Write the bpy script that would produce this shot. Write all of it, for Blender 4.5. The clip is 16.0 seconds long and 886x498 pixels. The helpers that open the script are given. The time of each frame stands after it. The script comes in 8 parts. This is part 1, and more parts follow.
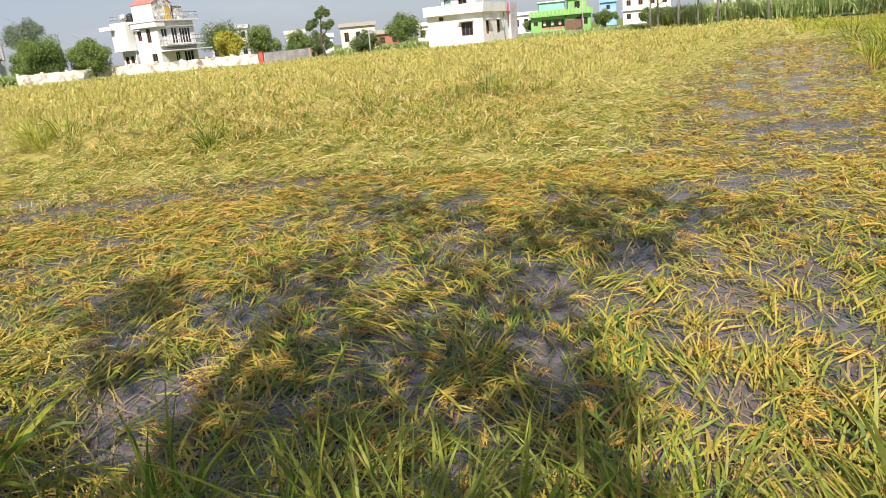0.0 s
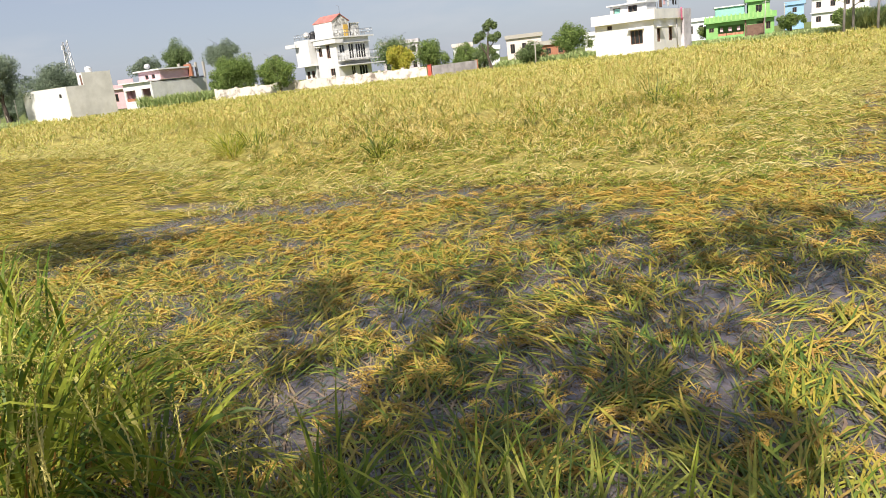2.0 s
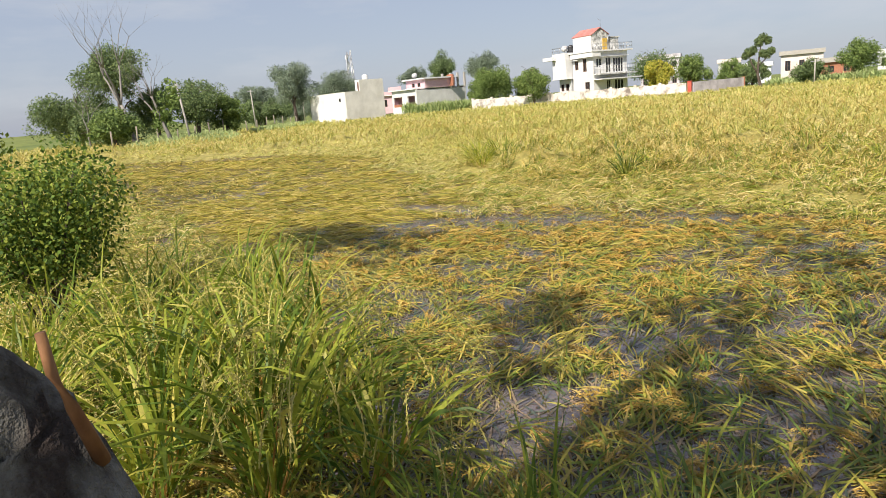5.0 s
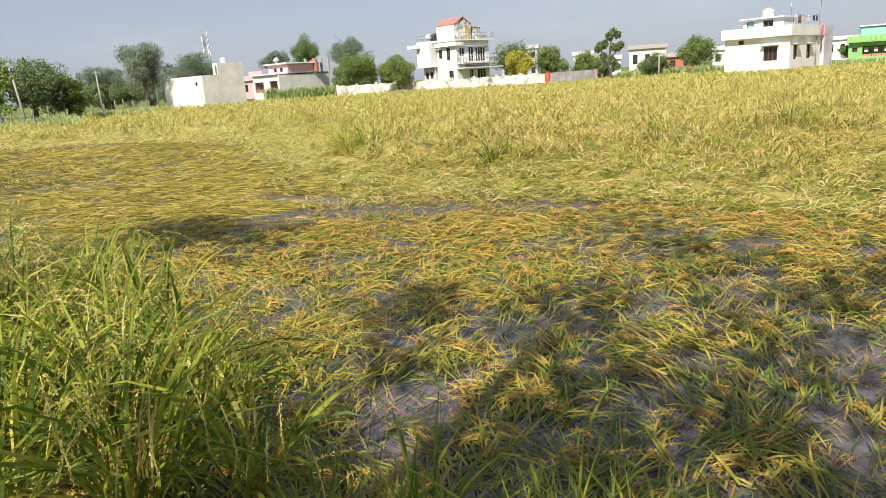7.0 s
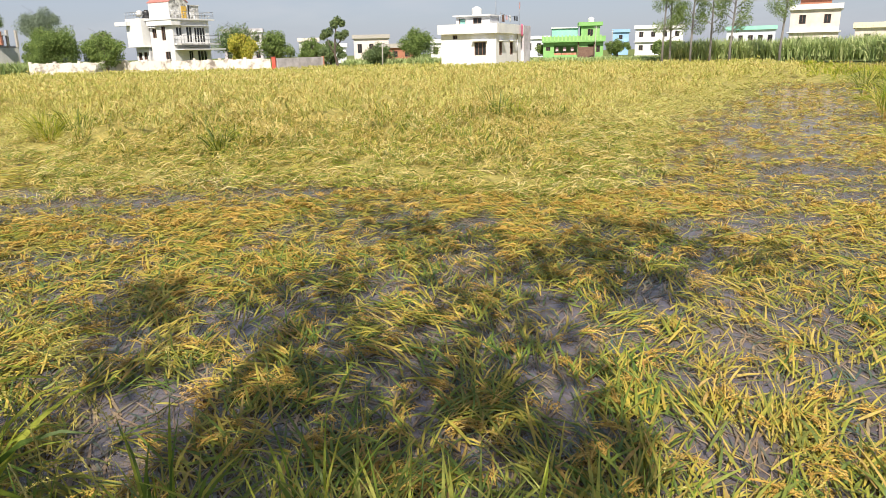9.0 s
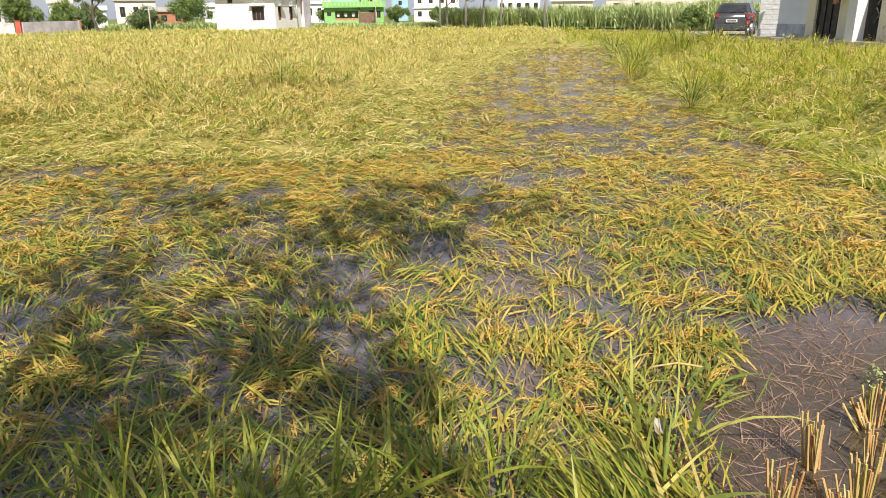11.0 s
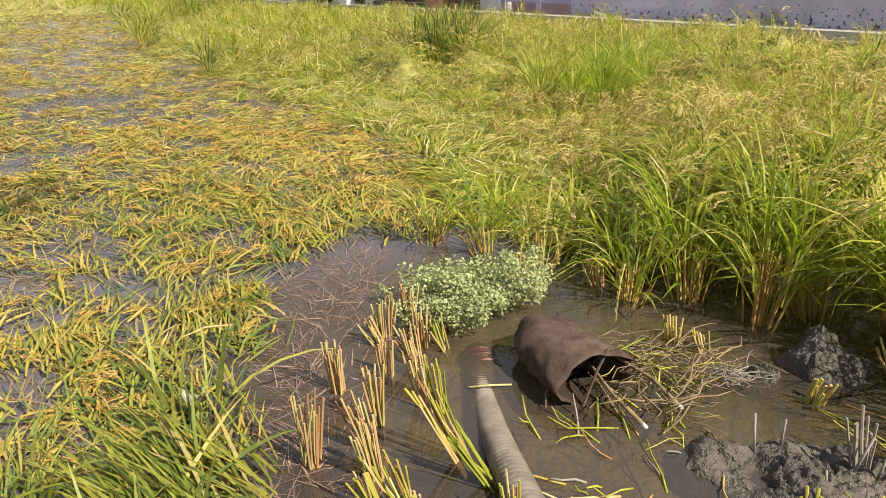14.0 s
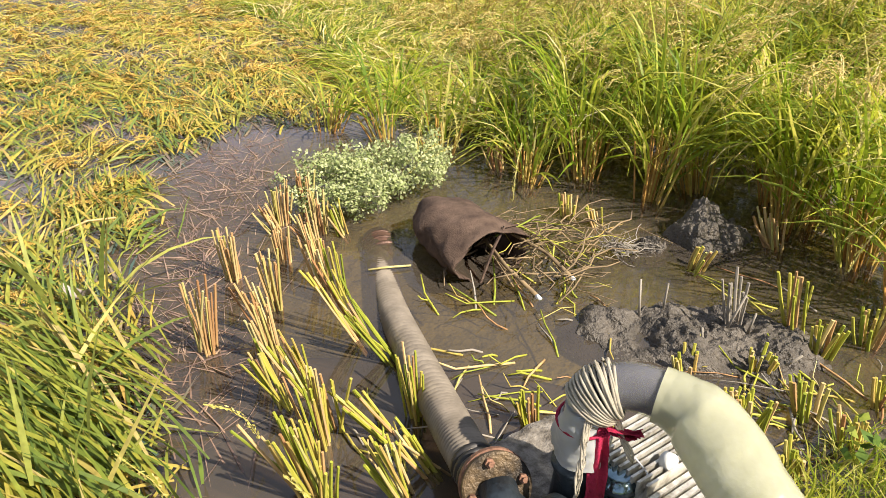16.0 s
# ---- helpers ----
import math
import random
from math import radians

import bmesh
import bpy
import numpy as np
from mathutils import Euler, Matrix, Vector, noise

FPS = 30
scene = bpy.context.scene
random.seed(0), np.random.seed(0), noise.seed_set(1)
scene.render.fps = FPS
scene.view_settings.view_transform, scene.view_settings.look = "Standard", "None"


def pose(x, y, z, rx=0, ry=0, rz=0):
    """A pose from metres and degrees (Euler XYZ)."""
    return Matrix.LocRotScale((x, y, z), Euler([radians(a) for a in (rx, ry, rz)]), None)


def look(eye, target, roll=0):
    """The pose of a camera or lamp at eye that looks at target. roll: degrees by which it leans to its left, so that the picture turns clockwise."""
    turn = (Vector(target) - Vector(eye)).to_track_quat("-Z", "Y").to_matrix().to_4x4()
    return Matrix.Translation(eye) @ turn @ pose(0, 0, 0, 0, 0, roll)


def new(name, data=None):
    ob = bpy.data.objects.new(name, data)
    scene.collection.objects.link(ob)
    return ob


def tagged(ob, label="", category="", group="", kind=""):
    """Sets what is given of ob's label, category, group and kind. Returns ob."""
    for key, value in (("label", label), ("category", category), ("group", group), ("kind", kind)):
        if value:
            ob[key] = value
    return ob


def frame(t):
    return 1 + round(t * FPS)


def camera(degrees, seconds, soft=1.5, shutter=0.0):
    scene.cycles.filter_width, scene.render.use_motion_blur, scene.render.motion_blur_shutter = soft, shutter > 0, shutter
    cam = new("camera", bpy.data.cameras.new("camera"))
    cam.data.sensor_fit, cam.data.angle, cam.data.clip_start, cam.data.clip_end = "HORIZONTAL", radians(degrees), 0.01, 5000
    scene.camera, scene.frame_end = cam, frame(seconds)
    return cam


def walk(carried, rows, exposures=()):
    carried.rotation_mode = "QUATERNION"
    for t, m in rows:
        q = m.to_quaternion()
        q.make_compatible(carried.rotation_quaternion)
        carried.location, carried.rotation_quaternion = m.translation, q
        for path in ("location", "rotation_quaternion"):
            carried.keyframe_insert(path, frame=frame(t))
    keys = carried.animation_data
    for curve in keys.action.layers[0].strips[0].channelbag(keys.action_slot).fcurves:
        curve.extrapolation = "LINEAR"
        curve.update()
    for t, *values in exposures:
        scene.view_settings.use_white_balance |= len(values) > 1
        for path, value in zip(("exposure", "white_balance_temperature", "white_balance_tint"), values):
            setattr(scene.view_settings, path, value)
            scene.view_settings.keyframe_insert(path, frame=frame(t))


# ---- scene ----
# camera: hand-held, turning almost on the spot at the edge of the field
EXPOSURE = 0.80
SKY = 0.072
SUN = 4.4
cam = camera(63.8, 16.0, soft=0.35)
# seconds, eye x, y, z, yaw, pitch, roll
ROWS = [
    (0, -0.000, 0.000, 1.500, 0.00, -16.67, -5.33),
    (0.5, 0.001, -0.002, 1.504, 2.12, -16.21, -5.58),
    (1, -0.012, 0.004, 1.503, 4.67, -15.24, -6.08),
    (1.5, -0.018, 0.012, 1.504, 8.56, -15.25, -6.68),
    (2, -0.023, -0.006, 1.506, 12.95, -14.53, -6.53),
    (2.5, -0.028, -0.007, 1.507, 16.68, -14.94, -6.48),
    (3, -0.024, -0.010, 1.509, 18.87, -15.07, -6.47),
    (3.5, -0.035, -0.004, 1.505, 21.29, -15.82, -6.28),
    (4, -0.044, 0.008, 1.501, 24.82, -15.28, -5.53),
    (4.5, -0.041, 0.016, 1.511, 27.74, -13.08, -4.29),
    (4.7, -0.037, 0.011, 1.502, 29.87, -12.21, -4.60),
    (5.75, -0.067, 0.040, 1.514, 33.60, -11.60, -4.50),
    (6.8, -0.097, 0.068, 1.525, 25.15, -12.97, -3.78),
    (7, -0.095, 0.080, 1.527, 21.34, -13.46, -3.66),
    (7.5, -0.089, 0.085, 1.527, 15.42, -14.08, -3.30),
    (8, -0.080, 0.090, 1.525, 8.69, -14.29, -2.23),
    (8.5, -0.082, 0.090, 1.522, 2.88, -14.63, -1.54),
    (8.7, -0.085, 0.094, 1.521, 1.61, -14.86, -1.39),
    (9.75, -0.078, 0.001, 1.538, -5.90, -16.90, -1.10),
    (10.8, -0.070, -0.092, 1.554, -15.44, -18.43, -0.64),
    (11, -0.054, -0.100, 1.552, -17.06, -18.24, -0.80),
    (11.5, -0.014, -0.101, 1.531, -23.43, -18.21, -0.38),
    (12, 0.040, -0.112, 1.537, -30.75, -18.21, -0.78),
    (12.5, 0.067, -0.097, 1.505, -37.76, -17.47, -0.06),
    (13, 0.119, -0.118, 1.504, -44.56, -18.54, -0.82),
    (13.5, 0.149, -0.126, 1.486, -49.95, -18.97, -0.09),
    (14, 0.186, -0.144, 1.478, -53.09, -20.91, 0.16),
    (14.5, 0.204, -0.162, 1.465, -55.49, -23.20, -0.15),
    (15, 0.212, -0.180, 1.436, -56.85, -25.31, -0.44),
    (15.5, 0.219, -0.186, 1.415, -58.32, -27.46, 0.46),
    (16, 0.221, -0.189, 1.403, -61.06, -28.90, 1.68),
]
walk(cam, [(t, pose(x, y, z, 90 + pitch, 0, yaw) @ pose(0, 0, 0, 0, 0, roll)) for t, x, y, z, yaw, pitch, roll in ROWS],
     exposures=[(0.0, EXPOSURE), (8.5, EXPOSURE), (11.0, EXPOSURE + 0.05), (12.5, EXPOSURE + 0.02), (14.0, EXPOSURE + 0.10), (16.0, EXPOSURE + 0.42)])

# ---------------------------------------------------------------- light
SUN_UP, SUN_SIDE = 46.0, -4.0  # height of the sun; degrees that it stands to the right of straight behind
world = bpy.data.worlds.new("sky")
scene.world = world
world.use_nodes = True
wn, wl = world.node_tree.nodes, world.node_tree.links
wn.clear()
sky = wn.new("ShaderNodeTexSky")
sky.sky_type = "NISHITA"
sky.sun_disc = False
sky.sun_elevation = radians(SUN_UP)
sky.sun_rotation = radians(180 - SUN_SIDE)
sky.air_density, sky.dust_density, sky.ozone_density = 1.0, 1.0, 1.0
wc = wn.new("ShaderNodeTexCoord")
wm = wn.new("ShaderNodeMapping")
wm.inputs["Scale"].default_value = (1.2, 1.2, 5.0)
cloud = wn.new("ShaderNodeTexNoise")
cloud.inputs["Scale"].default_value = 3.2
cloud.inputs["Detail"].default_value = 6.0
cloud.inputs["Roughness"].default_value = 0.55
cr = wn.new("ShaderNodeValToRGB")
cr.color_ramp.elements[0].position, cr.color_ramp.elements[1].position = 0.50, 0.74
cr.color_ramp.elements[0].color = (0, 0, 0, 1)
cr.color_ramp.elements[1].color = (0.6, 0.6, 0.6, 1)
cmix = wn.new("ShaderNodeMix")
cmix.data_type = "RGBA"
cmix.inputs["B"].default_value = (5.0, 5.2, 5.6, 1)
haze = wn.new("ShaderNodeMix")  # the even milky haze of a humid day
haze.data_type = "RGBA"
haze.inputs["Factor"].default_value = 0.72
haze.inputs["B"].default_value = (3.5, 3.82, 4.85, 1)
bg = wn.new("ShaderNodeBackground")
bg.inputs["Strength"].default_value = SKY
wo = wn.new("ShaderNodeOutputWorld")
wl.new(wc.outputs["Generated"], wm.inputs["Vector"])
wl.new(wm.outputs["Vector"], cloud.inputs["Vector"])
wl.new(cloud.outputs["Fac"], cr.inputs["Fac"])
wl.new(cr.outputs["Color"], cmix.inputs["Factor"])
wl.new(sky.outputs["Color"], haze.inputs["A"])
wl.new(haze.outputs["Result"], cmix.inputs["A"])
wl.new(cmix.outputs["Result"], bg.inputs["Color"])
wl.new(bg.outputs["Background"], wo.inputs["Surface"])

sun = new("sun", bpy.data.lights.new("sun", "SUN"))
sun.data.energy, sun.data.angle, sun.data.color = SUN, radians(0.6), (1.0, 0.905, 0.785)
SUN_FROM = Vector((math.sin(radians(SUN_SIDE)) * math.cos(radians(SUN_UP)), -math.cos(radians(SUN_SIDE)) * math.cos(radians(SUN_UP)), math.sin(radians(SUN_UP))))
sun.matrix_world = look(SUN_FROM * 50, (0, 0, 0))

# ---------------------------------------------------------------- materials
MATS = {}


def material(name, rough=0.6, metal=0.0, spec=0.4):
    m = bpy.data.materials.new(name)
    m.use_nodes = True
    b = m.node_tree.nodes["Principled BSDF"]
    b.inputs["Roughness"].default_value, b.inputs["Metallic"].default_value = rough, metal
    b.inputs["Specular IOR Level"].default_value = spec
    MATS[name] = m
    return m, m.node_tree.nodes, m.node_tree.links, b


def ramp(nodes, stops):
    r = nodes.new("ShaderNodeValToRGB")
    e = r.color_ramp.elements
    while len(e) < len(stops):
        e.new(0.5)
    for n, (at, c) in enumerate(stops):
        e[n].position, e[n].color = at, (*c, 1)
    return r


def noise_tex(nodes, links, scale, detail=4.0, rough=0.6, stretch=None, coord="Object"):
    c = nodes.new("ShaderNodeTexCoord")
    n = nodes.new("ShaderNodeTexNoise")
    n.inputs["Scale"].default_value, n.inputs["Detail"].default_value, n.inputs["Roughness"].default_value = scale, detail, rough
    if stretch:
        mp = nodes.new("ShaderNodeMapping")
        mp.inputs["Scale"].default_value = stretch
        links.new(c.outputs[coord], mp.inputs["Vector"])
        links.new(mp.outputs["Vector"], n.inputs["Vector"])
    else:
        links.new(c.outputs[coord], n.inputs["Vector"])
    return n


def mix(nodes, links, a, b, fac, kind="MIX"):
    m = nodes.new("ShaderNodeMix")
    m.data_type, m.blend_type = "RGBA", kind
    for key, v in (("A", a), ("B", b), ("Factor", fac)):
        if hasattr(v, "links"):
            links.new(v, m.inputs[key])
        elif key == "Factor":
            m.inputs[key].default_value = v
        else:
            m.inputs[key].default_value = (*v, 1)
    return m.outputs["Result"]


def bump(nodes, links, b, height, strength=0.4, distance=0.02):
    n = nodes.new("ShaderNodeBump")
    n.inputs["Strength"].default_value, n.inputs["Distance"].default_value = strength, distance
    links.new(height, n.inputs["Height"])
    links.new(n.outputs["Normal"], b.inputs["Normal"])


def leaf_mat(name, stops, patch=None, patch_scale=0.5, rough=0.5, through_light=0.3, patch_at=(0.42, 0.62)):
    """Leaves in one mesh: a colour for each leaf, wide patches of another tone over the field, light that shines through."""
    m, n, l, b = material(name, rough, 0, 0.35)
    g = n.new("ShaderNodeNewGeometry")
    r = ramp(n, stops)
    l.new(g.outputs["Random Per Island"], r.inputs["Fac"])
    col = r.outputs["Color"]
    if patch:
        t = noise_tex(n, l, patch_scale, 3.0)
        pr = ramp(n, [(patch_at[0], (0, 0, 0)), (patch_at[1], (1, 1, 1))])
        l.new(t.outputs["Fac"], pr.inputs["Fac"])
        r2 = ramp(n, patch)
        l.new(g.outputs["Random Per Island"], r2.inputs["Fac"])
        col = mix(n, l, col, r2.outputs["Color"], pr.outputs["Color"])
    fine = noise_tex(n, l, 38.0, 2.0)
    fr = ramp(n, [(0.3, (0.75, 0.75, 0.72)), (0.7, (1.12, 1.12, 1.1))])
    l.new(fine.outputs["Fac"], fr.inputs["Fac"])
    col = mix(n, l, col, fr.outputs["Color"], 1.0, "MULTIPLY")
    l.new(col, b.inputs["Base Color"])
    tr = n.new("ShaderNodeBsdfTranslucent")
    l.new(col, tr.inputs["Color"])
    ms = n.new("ShaderNodeMixShader")
    ms.inputs["Fac"].default_value = through_light
    out = n["Material Output"]
    l.new(b.outputs["BSDF"], ms.inputs[1])
    l.new(tr.outputs["BSDF"], ms.inputs[2])
    l.new(ms.outputs["Shader"], out.inputs["Surface"])
    return m


def plain_mat(name, a, c, scale=3.0, rough=0.7, metal=0.0, spec=0.35, bumps=0.2, dist=0.01, stretch=None, at=(0.35, 0.65), coord="Object", grain=30.0):
    """A surface of two tones in wide stains, with a fine grain."""
    m, n, l, b = material(name, rough, metal, spec)
    t = noise_tex(n, l, scale, 5.0, 0.62, stretch, coord)
    r = ramp(n, [(at[0], a), (at[1], c)])
    l.new(t.outputs["Fac"], r.inputs["Fac"])
    f = noise_tex(n, l, grain, 3.0, 0.6, None, coord)
    fr = ramp(n, [(0.3, (0.86, 0.86, 0.86)), (0.7, (1.06, 1.06, 1.06))])
    l.new(f.outputs["Fac"], fr.inputs["Fac"])
    l.new(mix(n, l, r.outputs["Color"], fr.outputs["Color"], 1.0, "MULTIPLY"), b.inputs["Base Color"])
    bump(n, l, b, f.outputs["Fac"], bumps, dist)
    return m


GOLD = (0.60, 0.43, 0.11)
LIME = (0.42, 0.41, 0.07)

M_LODGED = leaf_mat("lodged_rice_leaf", [(0.0, (0.10, 0.17, 0.05)), (0.28, (0.20, 0.26, 0.05)), (0.5, (0.34, 0.335, 0.05)), (0.74, (0.47, 0.39, 0.06)), (0.92, (0.51, 0.36, 0.08)), (1.0, (0.38, 0.22, 0.075))],
                    [(0.0, (0.16, 0.20, 0.055)), (0.35, (0.37, 0.33, 0.055)), (0.7, (0.52, 0.41, 0.08)), (1.0, (0.58, 0.45, 0.16))], 0.9)
M_EDGE = leaf_mat("waterside_blade", [(0.0, (0.13, 0.19, 0.04)), (0.35, (0.29, 0.33, 0.065)), (0.75, (0.46, 0.46, 0.11)), (1.0, (0.55, 0.44, 0.13))], through_light=0.4)
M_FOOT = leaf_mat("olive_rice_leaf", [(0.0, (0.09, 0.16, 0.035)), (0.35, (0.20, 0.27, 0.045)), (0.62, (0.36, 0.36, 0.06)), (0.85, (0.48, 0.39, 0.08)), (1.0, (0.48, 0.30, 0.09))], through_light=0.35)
M_AFLOAT = leaf_mat("floating_blade", [(0.0, (0.05, 0.09, 0.08)), (0.3, (0.09, 0.135, 0.09)), (0.5, (0.16, 0.16, 0.07)), (0.7, (0.18, 0.125, 0.105)), (0.88, (0.28, 0.21, 0.13)), (1.0, (0.36, 0.29, 0.15))],
                    [(0.0, (0.07, 0.11, 0.085)), (0.5, (0.20, 0.145, 0.11)), (1.0, (0.33, 0.23, 0.13))], 1.3, rough=0.35, through_light=0.1)
M_WETSTRAW = leaf_mat("wet_straw_leaf", [(0.0, (0.23, 0.27, 0.05)), (0.3, (0.42, 0.405, 0.06)), (0.55, (0.53, 0.445, 0.08)), (0.8, (0.62, 0.47, 0.12)), (0.93, (0.64, 0.52, 0.22)), (1.0, (0.36, 0.21, 0.07))],
                      [(0.0, (0.16, 0.22, 0.05)), (0.4, LIME), (0.75, (0.58, 0.43, 0.11)), (1.0, (0.40, 0.24, 0.08))], 0.55)
M_FLAT = leaf_mat("flattened_rice_leaf", [(0.0, (0.20, 0.22, 0.035)), (0.3, (0.34, 0.32, 0.045)), (0.6, (0.49, 0.39, 0.07)), (1.0, (0.60, 0.47, 0.14))],
                  [(0.0, (0.12, 0.16, 0.03)), (0.4, (0.28, 0.28, 0.04)), (0.8, (0.46, 0.36, 0.06)), (1.0, (0.36, 0.24, 0.06))], 0.35)
M_GOLD = leaf_mat("ripe_rice_leaf", [(0.0, (0.10, 0.17, 0.025)), (0.28, (0.22, 0.29, 0.035)), (0.52, (0.39, 0.40, 0.055)), (0.64, (0.56, 0.48, 0.13)), (0.75, (0.67, 0.56, 0.23)), (1.0, (0.76, 0.65, 0.36))],
                  [(0.0, (0.10, 0.16, 0.025)), (0.35, (0.26, 0.29, 0.04)), (0.6, LIME), (0.75, GOLD), (1.0, (0.72, 0.58, 0.27))], 0.6)
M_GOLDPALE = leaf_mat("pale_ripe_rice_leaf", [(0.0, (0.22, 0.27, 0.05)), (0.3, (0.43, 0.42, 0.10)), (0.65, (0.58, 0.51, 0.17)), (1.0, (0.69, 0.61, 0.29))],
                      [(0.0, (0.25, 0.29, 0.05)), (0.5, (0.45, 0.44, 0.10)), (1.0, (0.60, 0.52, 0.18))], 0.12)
M_GREENR = leaf_mat("green_rice_leaf", [(0.0, (0.12, 0.20, 0.02)), (0.28, (0.29, 0.37, 0.03)), (0.55, (0.47, 0.49, 0.05)), (0.78, (0.60, 0.54, 0.11)), (1.0, (0.73, 0.62, 0.28))],
                    [(0.0, (0.17, 0.24, 0.025)), (0.4, (0.36, 0.41, 0.035)), (1.0, (0.56, 0.53, 0.06))], 0.5, through_light=0.52)
M_TUFT = leaf_mat("dark_tuft_leaf", [(0.0, (0.06, 0.10, 0.015)), (0.4, (0.13, 0.18, 0.025)), (0.75, (0.26, 0.29, 0.035)), (1.0, LIME)], through_light=0.35)
M_FRESH = leaf_mat("fresh_leaf_blade", [(0.0, (0.13, 0.23, 0.02)), (0.35, (0.30, 0.42, 0.03)), (0.7, (0.50, 0.56, 0.05)), (1.0, (0.66, 0.60, 0.10))], through_light=0.58)
M_BENT = leaf_mat("bent_leaf_blade", [(0.0, (0.09, 0.14, 0.025)), (0.35, (0.20, 0.25, 0.035)), (0.7, (0.33, 0.33, 0.045)), (0.9, (0.46, 0.37, 0.075)), (1.0, (0.55, 0.44, 0.18))], through_light=0.4)
M_HILL = leaf_mat("arching_leaf_blade", [(0.0, (0.08, 0.15, 0.018)), (0.4, (0.21, 0.28, 0.03)), (0.75, (0.38, 0.41, 0.05)), (1.0, (0.55, 0.48, 0.09))], through_light=0.42)
M_EAR = leaf_mat("drooping_ear", [(0.0, (0.42, 0.31, 0.08)), (0.5, (0.58, 0.45, 0.14)), (1.0, (0.68, 0.57, 0.26))], rough=0.7, through_light=0.2)
M_PANICLE = leaf_mat("hanging_panicle", [(0.0, (0.36, 0.32, 0.07)), (0.5, (0.52, 0.45, 0.12)), (1.0, (0.62, 0.55, 0.21))], rough=0.7, through_light=0.2)
M_GRAIN = leaf_mat("rice_grain", [(0.0, (0.40, 0.235, 0.05)), (0.5, (0.55, 0.36, 0.075)), (1.0, (0.62, 0.45, 0.14))], rough=0.7, through_light=0.15)
M_CULM = leaf_mat("standing_culm", [(0.0, (0.36, 0.17, 0.04)), (0.35, (0.58, 0.33, 0.09)), (0.65, (0.62, 0.46, 0.13)), (1.0, (0.50, 0.50, 0.09))], through_light=0.3)
M_SUNK = leaf_mat("drowned_straw", [(0.0, (0.13, 0.085, 0.07)), (0.5, (0.25, 0.16, 0.115)), (1.0, (0.38, 0.27, 0.18))], through_light=0.05)

# muddy flood water mirrors the sky over brown murk; lilac base paints in more reflection
m, n, l, b = material("flood_water", 0.06, 0, 1.0)
t = noise_tex(n, l, 0.9, 4)
r = ramp(n, [(0.3, (0.150, 0.136, 0.162)), (0.7, (0.230, 0.208, 0.236))])
l.new(t.outputs["Fac"], r.inputs["Fac"])
churned = ramp(n, [(0.3, (0.058, 0.047, 0.037)), (0.7, (0.100, 0.083, 0.062))])  # browner where the pool was dug
l.new(t.outputs["Fac"], churned.inputs["Fac"])
wc_, wd_ = n.new("ShaderNodeTexCoord"), n.new("ShaderNodeVectorMath")
wd_.operation = "DISTANCE"
wd_.inputs[1].default_value = (2.2, 0.7, 0)
l.new(wc_.outputs["Object"], wd_.inputs[0])
wr_ = n.new("ShaderNodeMapRange")
wr_.inputs["From Min"].default_value, wr_.inputs["From Max"].default_value = 1.5, 2.3
l.new(wd_.outputs["Value"], wr_.inputs["Value"])
l.new(mix(n, l, churned.outputs["Color"], r.outputs["Color"], wr_.outputs["Result"]), b.inputs["Base Color"])
b.inputs["IOR"].default_value = 1.5
t2 = noise_tex(n, l, 7.0, 2)
bump(n, l, b, t2.outputs["Fac"], 0.05, 0.02)
clear = n.new("ShaderNodeBsdfTransparent")
clear.inputs["Color"].default_value = (0.80, 0.70, 0.58, 1)
ms = n.new("ShaderNodeMixShader")
ms.inputs["Fac"].default_value = 0.42
l.new(b.outputs["BSDF"], ms.inputs[1])
l.new(clear.outputs["BSDF"], ms.inputs[2])
l.new(ms.outputs["Shader"], n["Material Output"].inputs["Surface"])
M_WATER = m

M_MUDBED = plain_mat("mud_bed", (0.07, 0.055, 0.046), (0.12, 0.095, 0.08), 2.0, 0.8)
M_MUD = plain_mat("wet_mud", (0.044, 0.036, 0.027), (0.118, 0.099, 0.077), 9.0, 0.55, spec=0.5, bumps=0.7, dist=0.03, grain=60)
M_MAT = plain_mat("rice_undergrowth", (0.16, 0.165, 0.035), (0.34, 0.32, 0.08), 4.0, 0.8, bumps=0.8, dist=0.06, grain=14)
M_MATGOLD = plain_mat("ripe_undergrowth", (0.20, 0.18, 0.04), (0.42, 0.36, 0.11), 4.0, 0.8, bumps=0.8, dist=0.06, grain=14)
M_GRASSY = plain_mat("meadow", (0.07, 0.11, 0.02), (0.20, 0.22, 0.05), 0.12, 0.85, bumps=0.5, dist=0.1, grain=3)
M_PALEROSE = plain_mat("pale_rose_paint", (0.60, 0.52, 0.48), (0.74, 0.67, 0.62), 0.7, 0.7)
M_ROAD = plain_mat("village_lane", (0.25, 0.22, 0.18), (0.38, 0.34, 0.28), 1.5, 0.85)
M_WHITE = plain_mat("white_paint", (0.58, 0.59, 0.60), (0.74, 0.74, 0.74), 0.6, 0.65, at=(0.25, 0.6))
M_MOULD = plain_mat("mouldy_white_paint", (0.16, 0.16, 0.15), (0.72, 0.72, 0.70), 1.6, 0.8, at=(0.36, 0.58))
M_OLDWALL = plain_mat("flaking_whitewash", (0.20, 0.17, 0.15), (0.68, 0.63, 0.58), 1.1, 0.85, at=(0.33, 0.5))
M_CEMENT = plain_mat("bare_cement", (0.54, 0.54, 0.52), (0.68, 0.68, 0.66), 0.7, 0.85)
M_GREYWALL = plain_mat("grey_weathered_plaster", (0.34, 0.32, 0.35), (0.60, 0.57, 0.62), 0.9, 0.85, at=(0.3, 0.62))
